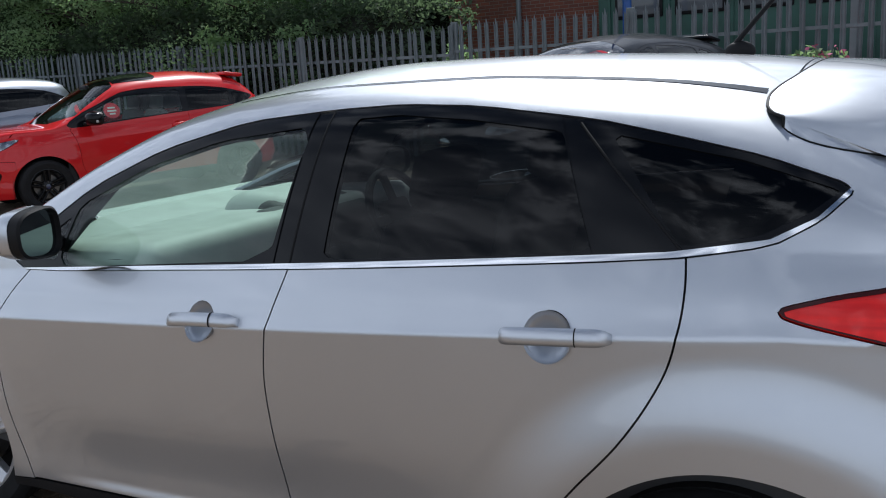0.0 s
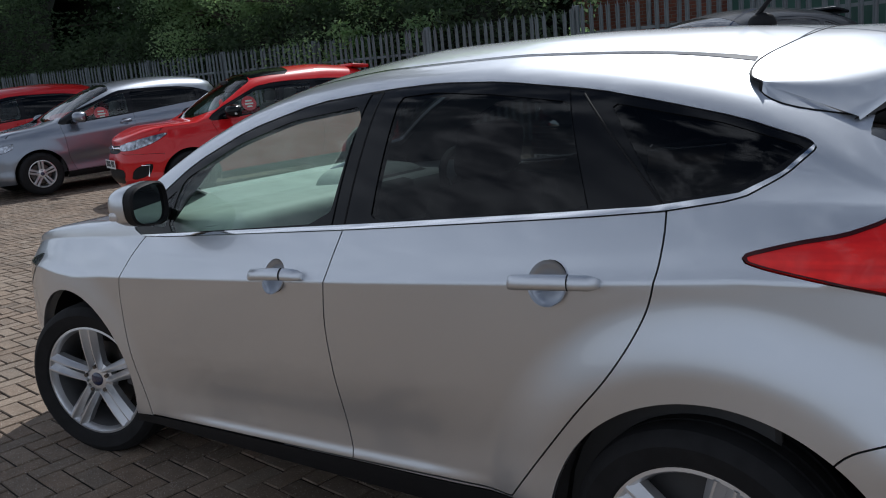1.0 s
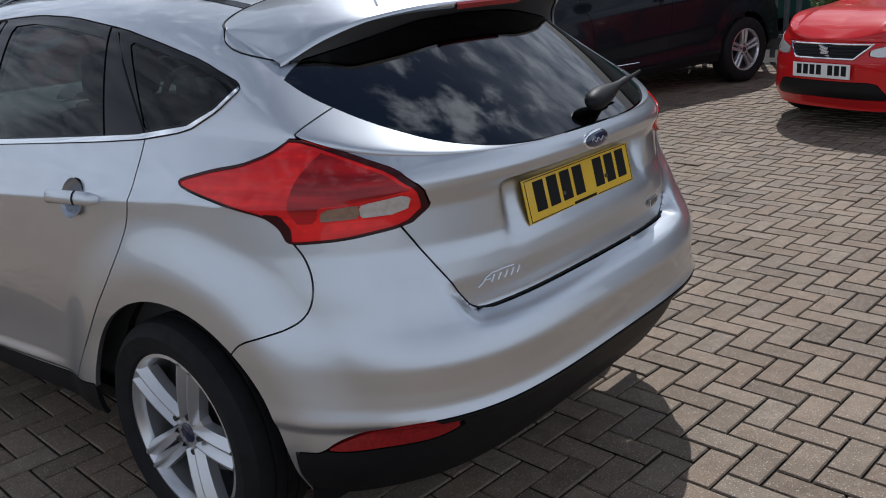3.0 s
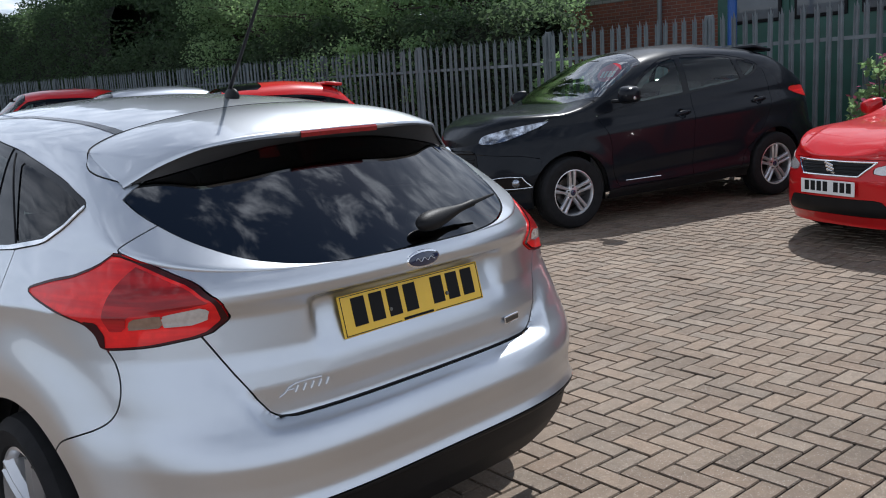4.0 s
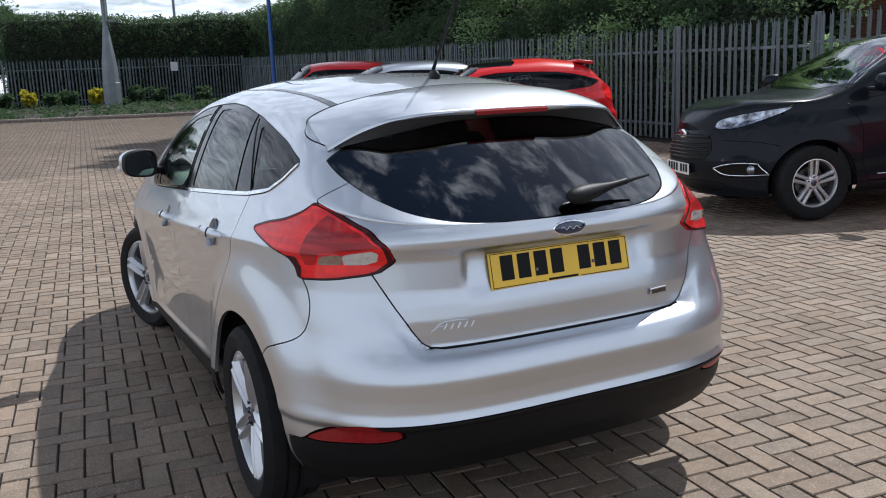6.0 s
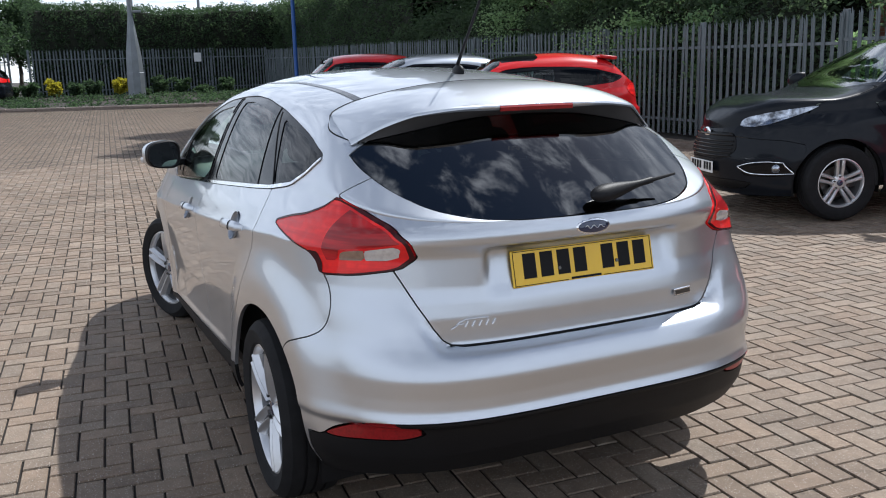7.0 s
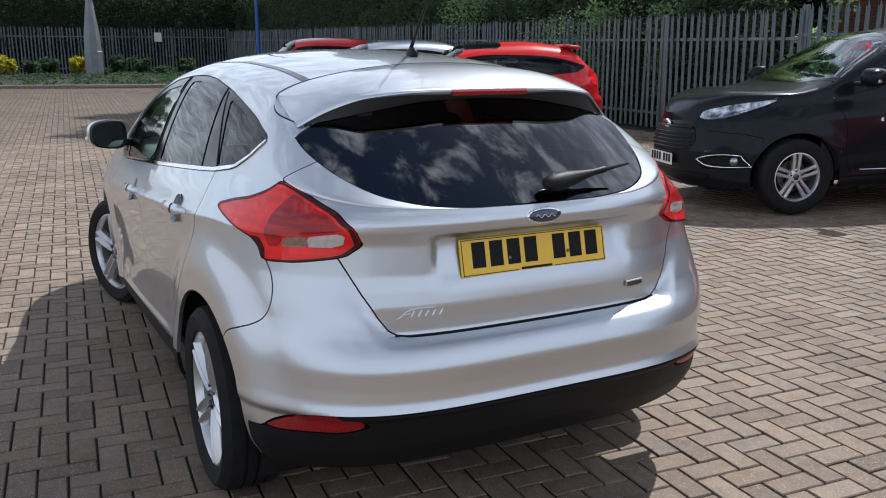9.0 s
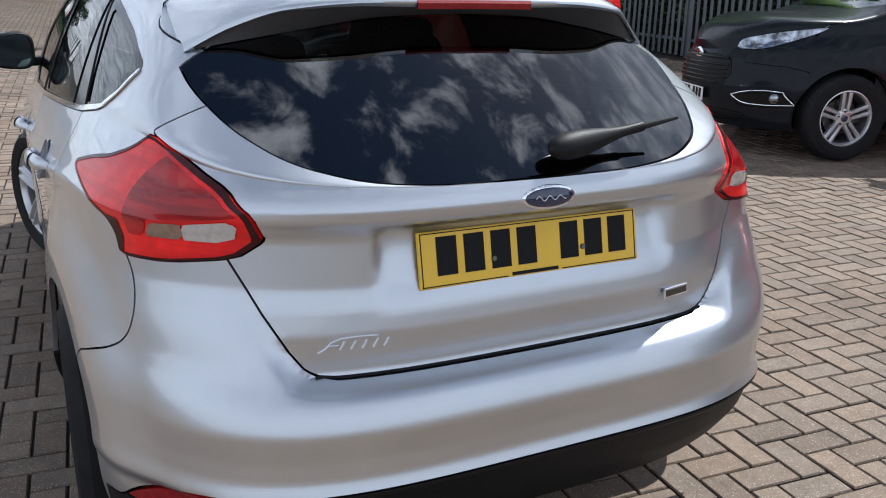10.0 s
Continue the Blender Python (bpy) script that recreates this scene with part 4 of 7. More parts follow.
    P["panes"] = [
        ("front_window", rounded([(-1.965, 1.0), (-1.90, 1.148), (-1.62, 1.262), (-1.36, 1.328), (-1.05, 1.360), (-1.115, 1.038), (-1.94, 0.968)], 1, 0.1), M_GLASS),
        ("quarterlight", [(-2.10, 0.985), (-2.06, 1.038), (-1.93, 1.115), (-1.985, 0.985)], M_GLASS),
        ("rear_window_pane", rounded([(-0.925, 1.374), (-0.80, 1.380), (-0.60, 1.364), (-0.375, 1.335), (-0.275, 1.098), (-0.945, 1.050)], 1, 0.04), M_PRIV),
        ("quarter_window", rounded([(-0.268, 1.328), (-0.100, 1.114), (0.045, 1.138), (0.125, 1.178), (0.175, 1.217), (0.0, 1.272)], 1, 0.05), M_PRIV),
        ("pillar_cover", [(-1.042, 1.45), (-1.105, 1.0), (-1.048, 1.0), (-0.996, 1.45)], M_GLOSSB),
        ("door_cover", [(-0.420, 1.45), (-0.255, 1.05), (-0.082, 1.05), (-0.412, 1.45)], M_GLOSSB),
    ]
    P["lamps"] = [
        ("tail_lamp", rounded([(0.088, 1.018), (0.185, 1.043), (0.27, 1.058), (0.335, 1.082), (0.379, 1.118), (0.51, 1.077), (0.60, 1.043), (0.652, 1.0), (0.650, 0.955), (0.625, 0.918),
                               (0.53, 0.897), (0.415, 0.888), (0.395, 0.925), (0.36, 0.948), (0.26, 0.968), (0.14, 0.990), (0.095, 1.002)], 1, 0.16), M_REDLENS, "red tail lamp with dark surround", 0.004),
        ("headlamp", rounded([(-3.40, 0.62), (-3.36, 0.715), (-3.15, 0.79), (-2.95, 0.838), (-3.02, 0.775), (-3.25, 0.64)], 2, 0.2), M_LAMPG, "clear headlamp", 0.003),
    ]
    P["screen"] = [(-2.40, 0.2), (-2.40, -0.30), (-2.17, -0.64), (-1.50, -0.50), (-1.43, -0.28), (-1.42, 0.2)]
    P["rear_glass"] = rounded([(0.2, 1.049), (-0.20, 1.050), (-0.36, 1.060), (-0.48, 1.088), (-0.555, 1.135), (-0.598, 1.195), (-0.608, 1.255), (-0.55, 1.36), (0.2, 1.40)], 2, 0.2)
    P["rear_glass_x"] = 0.27
    P["tailgate"] = [(0.050, 1.6), (0.050, 1.39), (0.068, 1.325), (0.12, 1.302), (0.20, 1.282), (0.30, 1.262), (0.40, 1.235), (0.425, 1.19), (0.381, 1.119), (0.50, 1.06), (0.60, 0.97), (0.612, 0.93), (0.60, 0.88), (0.58, 0.60), (1.2, 0.60), (1.2, 1.6)]
    P["tailgate_rear"] = [(0.2, 0.692), (-0.43, 0.693), (-0.466, 0.697), (-0.487, 0.712), (-0.513, 0.748), (-0.552, 0.818), (-0.575, 0.867), (-0.600, 0.918), (-0.62, 0.96), (-0.95, 0.99), (-0.95, 1.7), (0.2, 1.7)]
    P["bonnet"] = [(-3.6, 0.2), (-3.6, -0.50), (-3.2, -0.66), (-2.6, -0.735), (-2.23, -0.725), (-2.42, -0.32), (-2.42, 0.2)]
    P["doors"] = [
        ("front_door", [(-2.085, 0.97), (-2.19, 0.86), (-2.235, 0.79), (-2.262, 0.66), (-2.255, 0.53), (-2.175, 0.262), (-1.8, 0.288), (-1.065, 0.338), (-1.104, 0.61), (-1.107, 0.75), (-1.083, 0.88), (-1.046, 1.02), (-1.02, 1.2), (-1.5, 1.2)],
         [(-1.296, 0.880, 0.245)]),
        ("rear_door", [(-1.3, 1.2), (-1.3, 0.322), (-0.476, 0.380), (-0.404, 0.474), (-0.28, 0.63), (-0.18, 0.75), (-0.130, 0.83), (-0.098, 0.90), (-0.080, 0.98), (-0.078, 1.04), (-0.088, 1.12), (-0.5, 1.2)],
         [(-0.325, 0.938, 0.240)]),
    ]
    P["lower"] = [
        ("sill", [(-2.45, 0.1), (-2.45, 0.235), (-2.175, 0.258), (-1.065, 0.333), (-0.476, 0.375), (-0.36, 0.39), (-0.30, 0.1)], M_BLACK, "black plastic sill"),
        ("fog_lamp", rounded([(0.512, 0.417), (0.545, 0.440), (0.60, 0.464), (0.69, 0.485), (0.732, 0.489), (0.732, 0.436), (0.64, 0.419)], 1, 0.12), M_REFLECT, "dark red rear reflector"),
        ("rear_valance", [(0.43, 0.1), (0.445, 0.408), (0.508, 0.413), (0.545, 0.443), (0.60, 0.467), (0.69, 0.488), (0.76, 0.493), (1.2, 0.495), (1.2, 0.1)], M_BLACK, "black plastic lower bumper"),
        ("rear_bumper", [(0.20, 0.1), (0.26, 0.60), (0.30, 0.647), (0.38, 0.683), (0.425, 0.701), (0.455, 0.721), (0.472, 0.748), (0.477, 0.782), (0.470, 0.82), (0.45, 0.862), (0.42, 0.90), (0.5, 1.0), (1.2, 1.0), (1.2, 0.1)], colour_of("silver"), ""),
        ("front_bumper", [(-3.8, 0.1), (-3.8, 0.62), (-3.30, 0.62), (-3.12, 0.66), (-3.04, 0.56), (-3.0, 0.1)], colour_of("silver"), ""),
    ]

    def press(G, N):
        y, z, x = np.abs(G[..., 1]), G[..., 2], G[..., 0]
        rear = smooth_step(0.55, 0.62, x)
        d = 0.030 * smooth_step(0.80, 0.945, z) * (1 - smooth_step(0.966, 0.984, z)) * (1 - smooth_step(0.315, 0.365, y)) * rear
        G[..., 0] -= d
        # the tailgate stands back from the bumper, above a flat ledge
        back = np.interp(z, (0.672, 0.679, 0.685, 0.690, 0.700, 0.715, 0.730, 0.775, 0.82, 0.86), (0.0, 0.004, 0.018, 0.054, 0.053, 0.044, 0.034, 0.014, 0.003, 0.0))
        edge = np.interp(z, (0.690, 0.712, 0.748, 0.818, 0.867), (0.470, 0.487, 0.513, 0.552, 0.575))
        G[..., 0] -= back * (1 - smooth_step(edge - 0.004, edge + 0.060, y)) * rear
        along = smooth_step(-2.12, -1.75, x) * (1 - smooth_step(-0.80, -0.50, x))
        zl = z - 0.070 * (x + 1.05)
        low = smooth_step(0.345, 0.375, zl)
        G[..., 1] += 0.007 * along * low * (1 - smooth_step(0.38, 0.62, zl)) * (y > 0.6)
        return G
    P["press"] = press
    return P


def colour_of(k):
    return {"silver": M_SILVER, "red": M_RED, "black": M_BLACKP, "pale": M_SILVER2}[k]


def top_at(whole, x, y):
    """Height of the roof skin at (x, y)."""
    m = whole.v[:, 2] > 1.2
    v = whole.v[m]
    d = (v[:, 0] - x) ** 2 + (v[:, 1] + abs(y)) ** 2
    i = np.argsort(d)[:5]
    w = 1 / (d[i] + 1e-6)
    return float((v[i, 2] * w).sum() / w.sum())


def build_hatch():
    P = hatch_params()
    car, made, whole = build_car("silver_hatchback", P, None, M_SILVER, "silver five-door hatchback with alloy wheels on block paving", ds=0.016, lite=False)
    tg = made["tailgate_ob"]
    # spoiler over the rear window: crown, crease, facet and lip
    sec = whole.v[(np.abs(whole.v[:, 0]) < 0.010) & (whole.v[:, 2] > 1.15)]
    ang = np.arctan2(-sec[:, 1], sec[:, 2] - 1.0)
    order = np.argsort(ang)
    at = np.linspace(0, 1.2, 60)
    sec_y = np.interp(at, ang[order], -sec[order, 1])
    sec_z = np.interp(at, ang[order], sec[order, 2])
    arc = np.r_[0, np.cumsum(np.hypot(np.diff(sec_y), np.diff(sec_z)))]
    reach = arc[np.argmin(np.abs(sec_z - 1.345))]
    lip_x = curve_fn((0, 0.435), (0.4, 0.428), (0.69, 0.39), (0.85, 0.318), (1, 0.252))
    lip_z = curve_fn((0, 1.376), (0.4, 1.374), (0.69, 1.358), (0.85, 1.321), (1, 1.267))
    fold_x = curve_fn((0, 0.405), (0.5, 0.388), (0.7, 0.358), (0.84, 0.303), (0.93, 0.215), (1, 0.064))
    fold_z = curve_fn((0, 1.388), (0.5, 1.382), (0.7, 1.368), (0.84, 1.345), (0.93, 1.332), (1, 1.342))
    seam_x = curve_fn((0, 0.075), (0.35, 0.065), (0.6, 0.046), (0.76, 0.024), (0.84, 0.017), (0.92, 0.022), (0.97, 0.036), (1, 0.060))
    na, nb, nc = 81, 14, 6

    def lip_at(a):
        q = abs(a)
        return Vector((float(lip_x(q)), 0.589 * a, float(lip_z(q))))

    end_z = curve_fn(*[(q, top_at(whole, 0.35 - 0.10 * q ** 4, 0.585 * q) + 0.001) for q in (0, 0.3, 0.6, 0.8, 0.92, 1.0)])
    top, under, seam = [], [], []
    for a in np.sin(np.linspace(-math.pi / 2, math.pi / 2, na)):
        q = abs(a)
        sx = float(seam_x(q))
        S = Vector((sx, math.copysign(float(np.interp(q * reach, arc, sec_y)) + 0.003 * q, a),
                    float(np.interp(q * reach, arc, sec_z)) + 0.003 + (float(P["zc"](sx)) - float(P["zc"](0.0))) * (1 - q ** 4)))
        seam.append(S - Vector((0.002, 0, 0.001)))
        K = Vector((float(fold_x(q)), 0.588 * a, float(fold_z(q))))
        L = lip_at(a)
        for k in range(nb):
            t = k / nb
            p = S.lerp(K, t)
            p.z += 0.016 * math.sin(math.pi * t) * (1 - q ** 5)
            top.append(p)
        for k in range(nc):
            top.append(K.lerp(L, k / nc))
        top += [L, L + Vector((0.002, 0, -0.008)), L + Vector((-0.006, 0, -0.020 * (1 - 0.6 * q)))]
        k0 = L + Vector((-0.012, 0, -0.018 * (1 - 0.6 * q)))
        ex = 0.35 - 0.10 * q ** 4
        end = Vector((ex, 0.585 * a, float(end_z(q))))
        for t in (0, 0.25, 0.5, 0.75, 1.0):
            under.append(k0.lerp(end, t))
    m = nb + nc + 3
    grid = np.array([tuple(q) for q in top]).reshape(na, m, 3)
    for _ in range(6):
        inner = (grid[:-2, 1:-4] + grid[2:, 1:-4] + grid[1:-1, :-5] + grid[1:-1, 2:-3]) / 4
        grid[1:-1, 1:-4] = 0.5 * grid[1:-1, 1:-4] + 0.5 * inner
    top = [Vector(q) for q in grid.reshape(-1, 3)]
    # its ends close down on the body along the seam
    cut = curve_fn((0.055, 1.332), (0.068, 1.322), (0.12, 1.299), (0.20, 1.279), (0.30, 1.259))
    last = []
    for j in range(m):
        t = min(1.0, j / (nb + nc))
        x = 0.058 + (0.262 - 0.058) * t
        q, nn = skin_at(whole, x, float(cut(x)))
        last.append(Vector((q.x, -q.y, q.z)) + Vector((nn.x, -nn.y, nn.z)) * 0.001)
    first = [Vector((q.x, -q.y, q.z)) for q in last]
    skirt = [Vector((q.x, q.y, q.z - 0.004)) for q in last[:nb + nc + 1]]
    seam = [Vector((q.x, -q.y, q.z)) for q in skirt[::-1]] + seam[1:-1] + skirt
    top = first + top + last
    na += 2
    f = [(i * m + j, (i + 1) * m + j, (i + 1) * m + j + 1, i * m + j + 1) for i in range(na - 1) for j in range(m - 1)]
    sp = mesh_ob("roof_spoiler", top, f, M_SILVER, car, angle=60)
    f = [(i * 5 + j, (i + 1) * 5 + j, (i + 1) * 5 + j + 1, i * 5 + j + 1) for i in range(na - 3) for j in range(4)]
    sv, sf = tube(seam, [0.0028 + 0.0010 * float(smooth_step(0.40, 0.56, abs(q.y))) for q in seam], 6)
    mesh_ob("spoiler_seam", sv, sf, M_INK, sp)
    mesh_ob("spoiler_underside", under, f, M_CABIN, sp, "dark grey spoiler underside")
    vs, fs = [], []
    for i in range(21):
        L = lip_at(-0.235 + 0.47 * i / 20)
        vs += [L + Vector((0.001, 0, -0.003)), L + Vector((0.006, 0, -0.009)), L + Vector((0.003, 0, -0.021)), L + Vector((-0.004, 0, -0.0215))]
    for i in range(20):
        for j in range(3):
            fs.append((i * 4 + j, (i + 1) * 4 + j, (i + 1) * 4 + j + 1, i * 4 + j + 1))
    bl = mesh_ob("brake_light", vs, fs, M_REFLECT, sp, "dark red high brake light")
    mesh_ob("light_backing", [q + Vector((-0.003, 0, 0.002)) for q in vs], fs, M_BLACK, bl, "black lamp backing")
    # tail lamp details
    lens, pairobs = made["tail_lamp"]
    for k, ob in enumerate(pairobs):
        for nm, poly, m, out, lab in (
                ("lamp_surround", "edge", M_LENSEDGE, 0.0016, "dark lamp edge"),
                ("indicator_lens", [(0.484, 0.940), (0.487, 0.966), (0.540, 0.973), (0.5555, 0.974), (0.5555, 0.945)], M_BROWNLENS, 0.003, "smoky indicator lens"),
                ("reversing_lens", [(0.556, 0.945), (0.556, 0.974), (0.600, 0.984), (0.628, 0.990), (0.634, 0.980), (0.626, 0.958), (0.604, 0.947)], M_CLEARLENS, 0.003, "clear ribbed reversing lens"),
                ("lamp_foot", [(0.43, 0.880), (0.385, 0.880), (0.385, 0.938), (0.345, 0.957), (0.40, 0.955), (0.425, 0.925)], M_LENSEDGE, 0.0014, "dark lamp foot"),
                ("inner_lens", curved([(0.462, 1.095), (0.436, 1.055), (0.420, 1.01), (0.420, 0.965), (0.440, 0.935), (0.478, 0.938), (0.480, 0.972), (0.54, 0.979), (0.60, 0.990), (0.645, 1.0), (0.62, 1.05)]), M_DARKRED, 0.0018, "darker red lens")):
            if nm == "lamp_surround":
                fld = 0.0065 - poly_field(xz(lens), P["lamps"][0][1])
            else:
                fld = poly_field(xz(lens), poly)
            s = lens.keep(fld)
            if len(s.t) == 0:
                continue
            if nm == "inner_lens":
                s = s.keep(poly_field(xz(s), P["lamps"][0][1]) - 0.012)
            s = s.moved(out)
            if k:
                s = s.mirrored()
            s.object(nm, m, ob, lab, 0.0)
    # number plate, badge, lettering, wiper
    p0, p1 = Vector((0.7165, 0, 0.845)), Vector((0.6935, 0, 0.947))
    upv = (p1 - p0).normalized()
    n = Vector((upv.z, 0, -upv.x))
    m = Matrix((Vector((0, 1, 0)), upv, n)).transposed().to_4x4()
    m.translation = (p0 + p1) / 2 + n * 0.009
    plate(tg, m, M_YELLOW, "XX00 XXX", True)
    p, n = skin_rear(made["tailgate"], -0.004, 1.014)
    bm = bmesh.new()
    bmesh.ops.create_uvsphere(bm, u_segments=32, v_segments=14, radius=1.0, matrix=frame_on(Vector((p.x, 0, 1.014)), Vector((n.x, 0, n.z)), Vector((0, 1, 0))) @ Matrix.Diagonal((0.061, 0.025, 0.007, 1)))
    bd = part("oval_badge", bm, M_CHROME, tg, "oval chrome badge with dark blue field")
    bm = bmesh.new()
    bmesh.ops.create_uvsphere(bm, u_segments=32, v_segments=14, radius=1.0, matrix=frame_on(Vector((p.x + 0.002, 0, 1.014)), Vector((n.x, 0, n.z)), Vector((0, 1, 0))) @ Matrix.Diagonal((0.056, 0.0205, 0.0072, 1)))
    part("badge_field", bm, M_BADGE, bd)
    fr = frame_on(Vector((p.x + 0.0095, 0, 1.014)), Vector((n.x, 0, n.z)), Vector((0, 1, 0)))
    scr = [(-0.034 + 0.068 * i / 80, 0.005 * math.sin(i * 0.22) * (1 - 0.3 * i / 80), 0) for i in range(81)]
    v, f = tube([fr @ Vector(q) for q in scr], 0.0011, 6)
    mesh_ob("badge_squiggle", v, f, M_ALLOY, bd)
    # slanted model badge: a long swash and five leaning bars
    def badge_stroke(pts, r):
        path = []
        for u, v in pts:
            q, nn = skin_rear(made["tailgate"], u, v)
            path.append(q + nn * 0.002)
        v, f = tube(path, r, 6)
        mesh_ob("badge_stroke", v, f, M_ALLOY, tg, "satin chrome badge stroke")
    badge_stroke([(-0.462, 0.744), (-0.448, 0.752), (-0.438, 0.764), (-0.420, 0.771), (-0.385, 0.773), (-0.350, 0.772)], 0.0021)
    badge_stroke([(-0.448, 0.757), (-0.425, 0.758)], 0.0018)
    for i in range(5):
        u0 = -0.418 + 0.021 * i
        badge_stroke([(u0 - 0.004, 0.7485), (u0 + 0.005, 0.7655)], 0.0030)
    bm = bmesh.new()
    fr = frame_on(skin_mirror(made["tailgate"], 0.372, 0.756), Vector((1, 0.25, 0.1)), Vector((0, 1, 0)))
    box(bm, fr, 0.085, 0.024, 0.006, 0.002, 1)
    trim = part("trim_badge", bm, M_CHROME, tg, "small chrome trim badge")
    bm = bmesh.new()
    box(bm, fr @ pose(0, 0, 0.0025), 0.074, 0.014, 0.004)
    part("trim_badge_field", bm, M_DISC, trim, smooth=False)
    wiper_parts(tg)
    # black tube added as the shadow in the gap over the bumper's ledge
    pts = []
    for y in np.linspace(-0.468, 0.468, 41):
        q, nn = skin_rear(whole, -abs(y), 0.6945)
        pts.append((q.x - 0.0025, y, 0.6915 + 0.004 * smooth_step(0.43, 0.47, abs(y))))
    v, f = tube(pts, 0.0036, 6)
    mesh_ob("tailgate_seal", v, f, M_INK, car, "black rubber tailgate seal")
    # shut lines across the black window frames
    for (xa, za), (xb, zb2) in (((-0.340, 1.352), (-0.085, 1.098)), ((-1.000, 1.392), (-1.046, 1.030))):
        pts = []
        for t in np.linspace(0, 1, 12):
            q, nn = skin_at(whole, xa + (xb - xa) * t, za + (zb2 - za) * t)
            pts.append(q - nn * 0.003)
        v, f = tube(pts, 0.0032, 6)
        mesh_ob("shut_line", v, f, M_INK, car, "black door shut line")
    # aerial
    bm = bmesh.new()
    bmesh.ops.create_uvsphere(bm, u_segments=24, v_segments=12, radius=1.0, matrix=pose(-0.15, 0, 1.482) @ Matrix.Diagonal((0.040, 0.018, 0.028, 1)))
    ae = part("aerial_base", bm, M_BLACK, car, "black roof aerial base")
    v, f = tube([(-0.165, 0, 1.50), (-0.06, 0, 1.62), (0.20, 0, 1.92)], [0.0075, 0.0055, 0.0040], 10)
    mesh_ob("aerial_mast", v, f, M_BLACK, ae)
    # roof strip
    for sgn in (-1, 1):
        vs, fs = [], []
        k = 60
        for i in range(k + 1):
            x = -1.42 + (0.006 + 1.42) * i / k
            yc = 0.47 - 0.045 * x
            hw = 0.003 + 0.009 * i / k
            for u in (-1, 1):
                yy = yc + u * hw
                vs.append((x, sgn * yy, top_at(whole, x, yy) + 0.002))
        for i in range(k):
            fs.append((2 * i, 2 * i + 1, 2 * i + 3, 2 * i + 2))
        mesh_ob("roof_strip", vs, fs, M_DITCH, car, "black roof ditch strip")
    off_side(car)
    return car


def off_side(car):
    """Fills out the off side's rear corner to the car's full width."""
    out = curve_fn((0.30, 0.045), (0.42, 0.045), (0.50, 0.020), (0.58, 0.030), (0.66, 0.048), (0.73, 0.060), (0.93, 0.060), (1.04, 0.034), (1.15, 0.045), (1.30, 0.032), (1.5, 0.02))
    back = curve_fn((0.3, 0.006), (0.60, 0.0), (0.72, 0.020), (0.95, 0.020), (1.05, 0.008), (1.4, 0.0))
    for ob in car.children_recursive:
        if ob.type == "EMPTY" and ob.parent == car and ob.location.y > 0.5:
            ob.location.y += 0.04
        if ob.type == "EMPTY" and ob.name.startswith("handle") and ob.location.y > 0.5:
            ob.location.y += 0.06
        if ob.type != "MESH" or ob.data.users > 1 or ob.matrix_basis != Matrix() or (ob.parent != car and ob.parent.matrix_basis != Matrix()):
            continue
        n = len(ob.data.vertices)
        co = np.empty(n * 3, np.float32)
        ob.data.vertices.foreach_get("co", co)
        co = co.reshape(-1, 3)
        w = smooth_step(0.52, 0.74, co[:, 1])
        z = co[:, 2].astype(float)
        co[:, 0] += w * back(z) * smooth_step(0.15, 0.5, co[:, 0])
        co[:, 1] += w * out(z)
        ob.data.vertices.foreach_set("co", co.ravel())
        ob.data.update()


def skin_mirror(sh, y, z):
    p, n = skin_rear(sh, -y, z)
    return Vector((p.x + 0.003, y, z))


def wiper_parts(tg):
    """The rear wiper: a shell-shaped pivot cover, arm and blade."""
    a = Vector((0.722, 0.04, 1.092))
    b = Vector((0.690, 0.36, 1.135))
    d = (b - a)
    vs, fs = [], []
    n = Vector((0.60, 0.0, 0.80))
    side = n.cross(d.normalized())
    steps, ring = 26, 14
    for i in range(steps + 1):
        t = i / steps
        u = -0.03 + 0.25 * t
        c = a + d.normalized() * u + n * (0.014 - 0.003 * t)
        wdt = 0.030 * math.sqrt(max(0.0, 1 - ((t - 0.22) / 0.22) ** 2)) if t < 0.22 else 0.030 - 0.019 * smooth_step(0.25, 0.85, t)
        hgt = 0.024 * math.sqrt(max(0.0, 1 - ((t - 0.22) / 0.22) ** 2)) if t < 0.22 else 0.024 - 0.014 * smooth_step(0.25, 0.85, t)
        for j in range(ring):
            q = 2 * math.pi * j / ring
            vs.append(c + side * (math.cos(q) * float(wdt)) + n * (math.sin(q) * float(hgt)))
    for i in range(steps):
        for j in range(ring):
            fs.append((i * ring + j, i * ring + (j + 1) % ring, (i + 1) * ring + (j + 1) % ring, (i + 1) * ring + j))
    fs.append(tuple(steps * ring + j for j in range(ring)))
    w = mesh_ob("rear_wiper", vs, fs, M_BLACK, tg, "black rear wiper")
    v, f = tube([a + d * 0.12 + n * 0.012 - side * 0.004, a + d * 0.6 + n * 0.010, a + d * 1.0 + n * 0.008], [0.008, 0.008, 0.004], 8)
    mesh_ob("wiper_blade", v, f, M_RUBBER, w)


hatch = build_hatch()


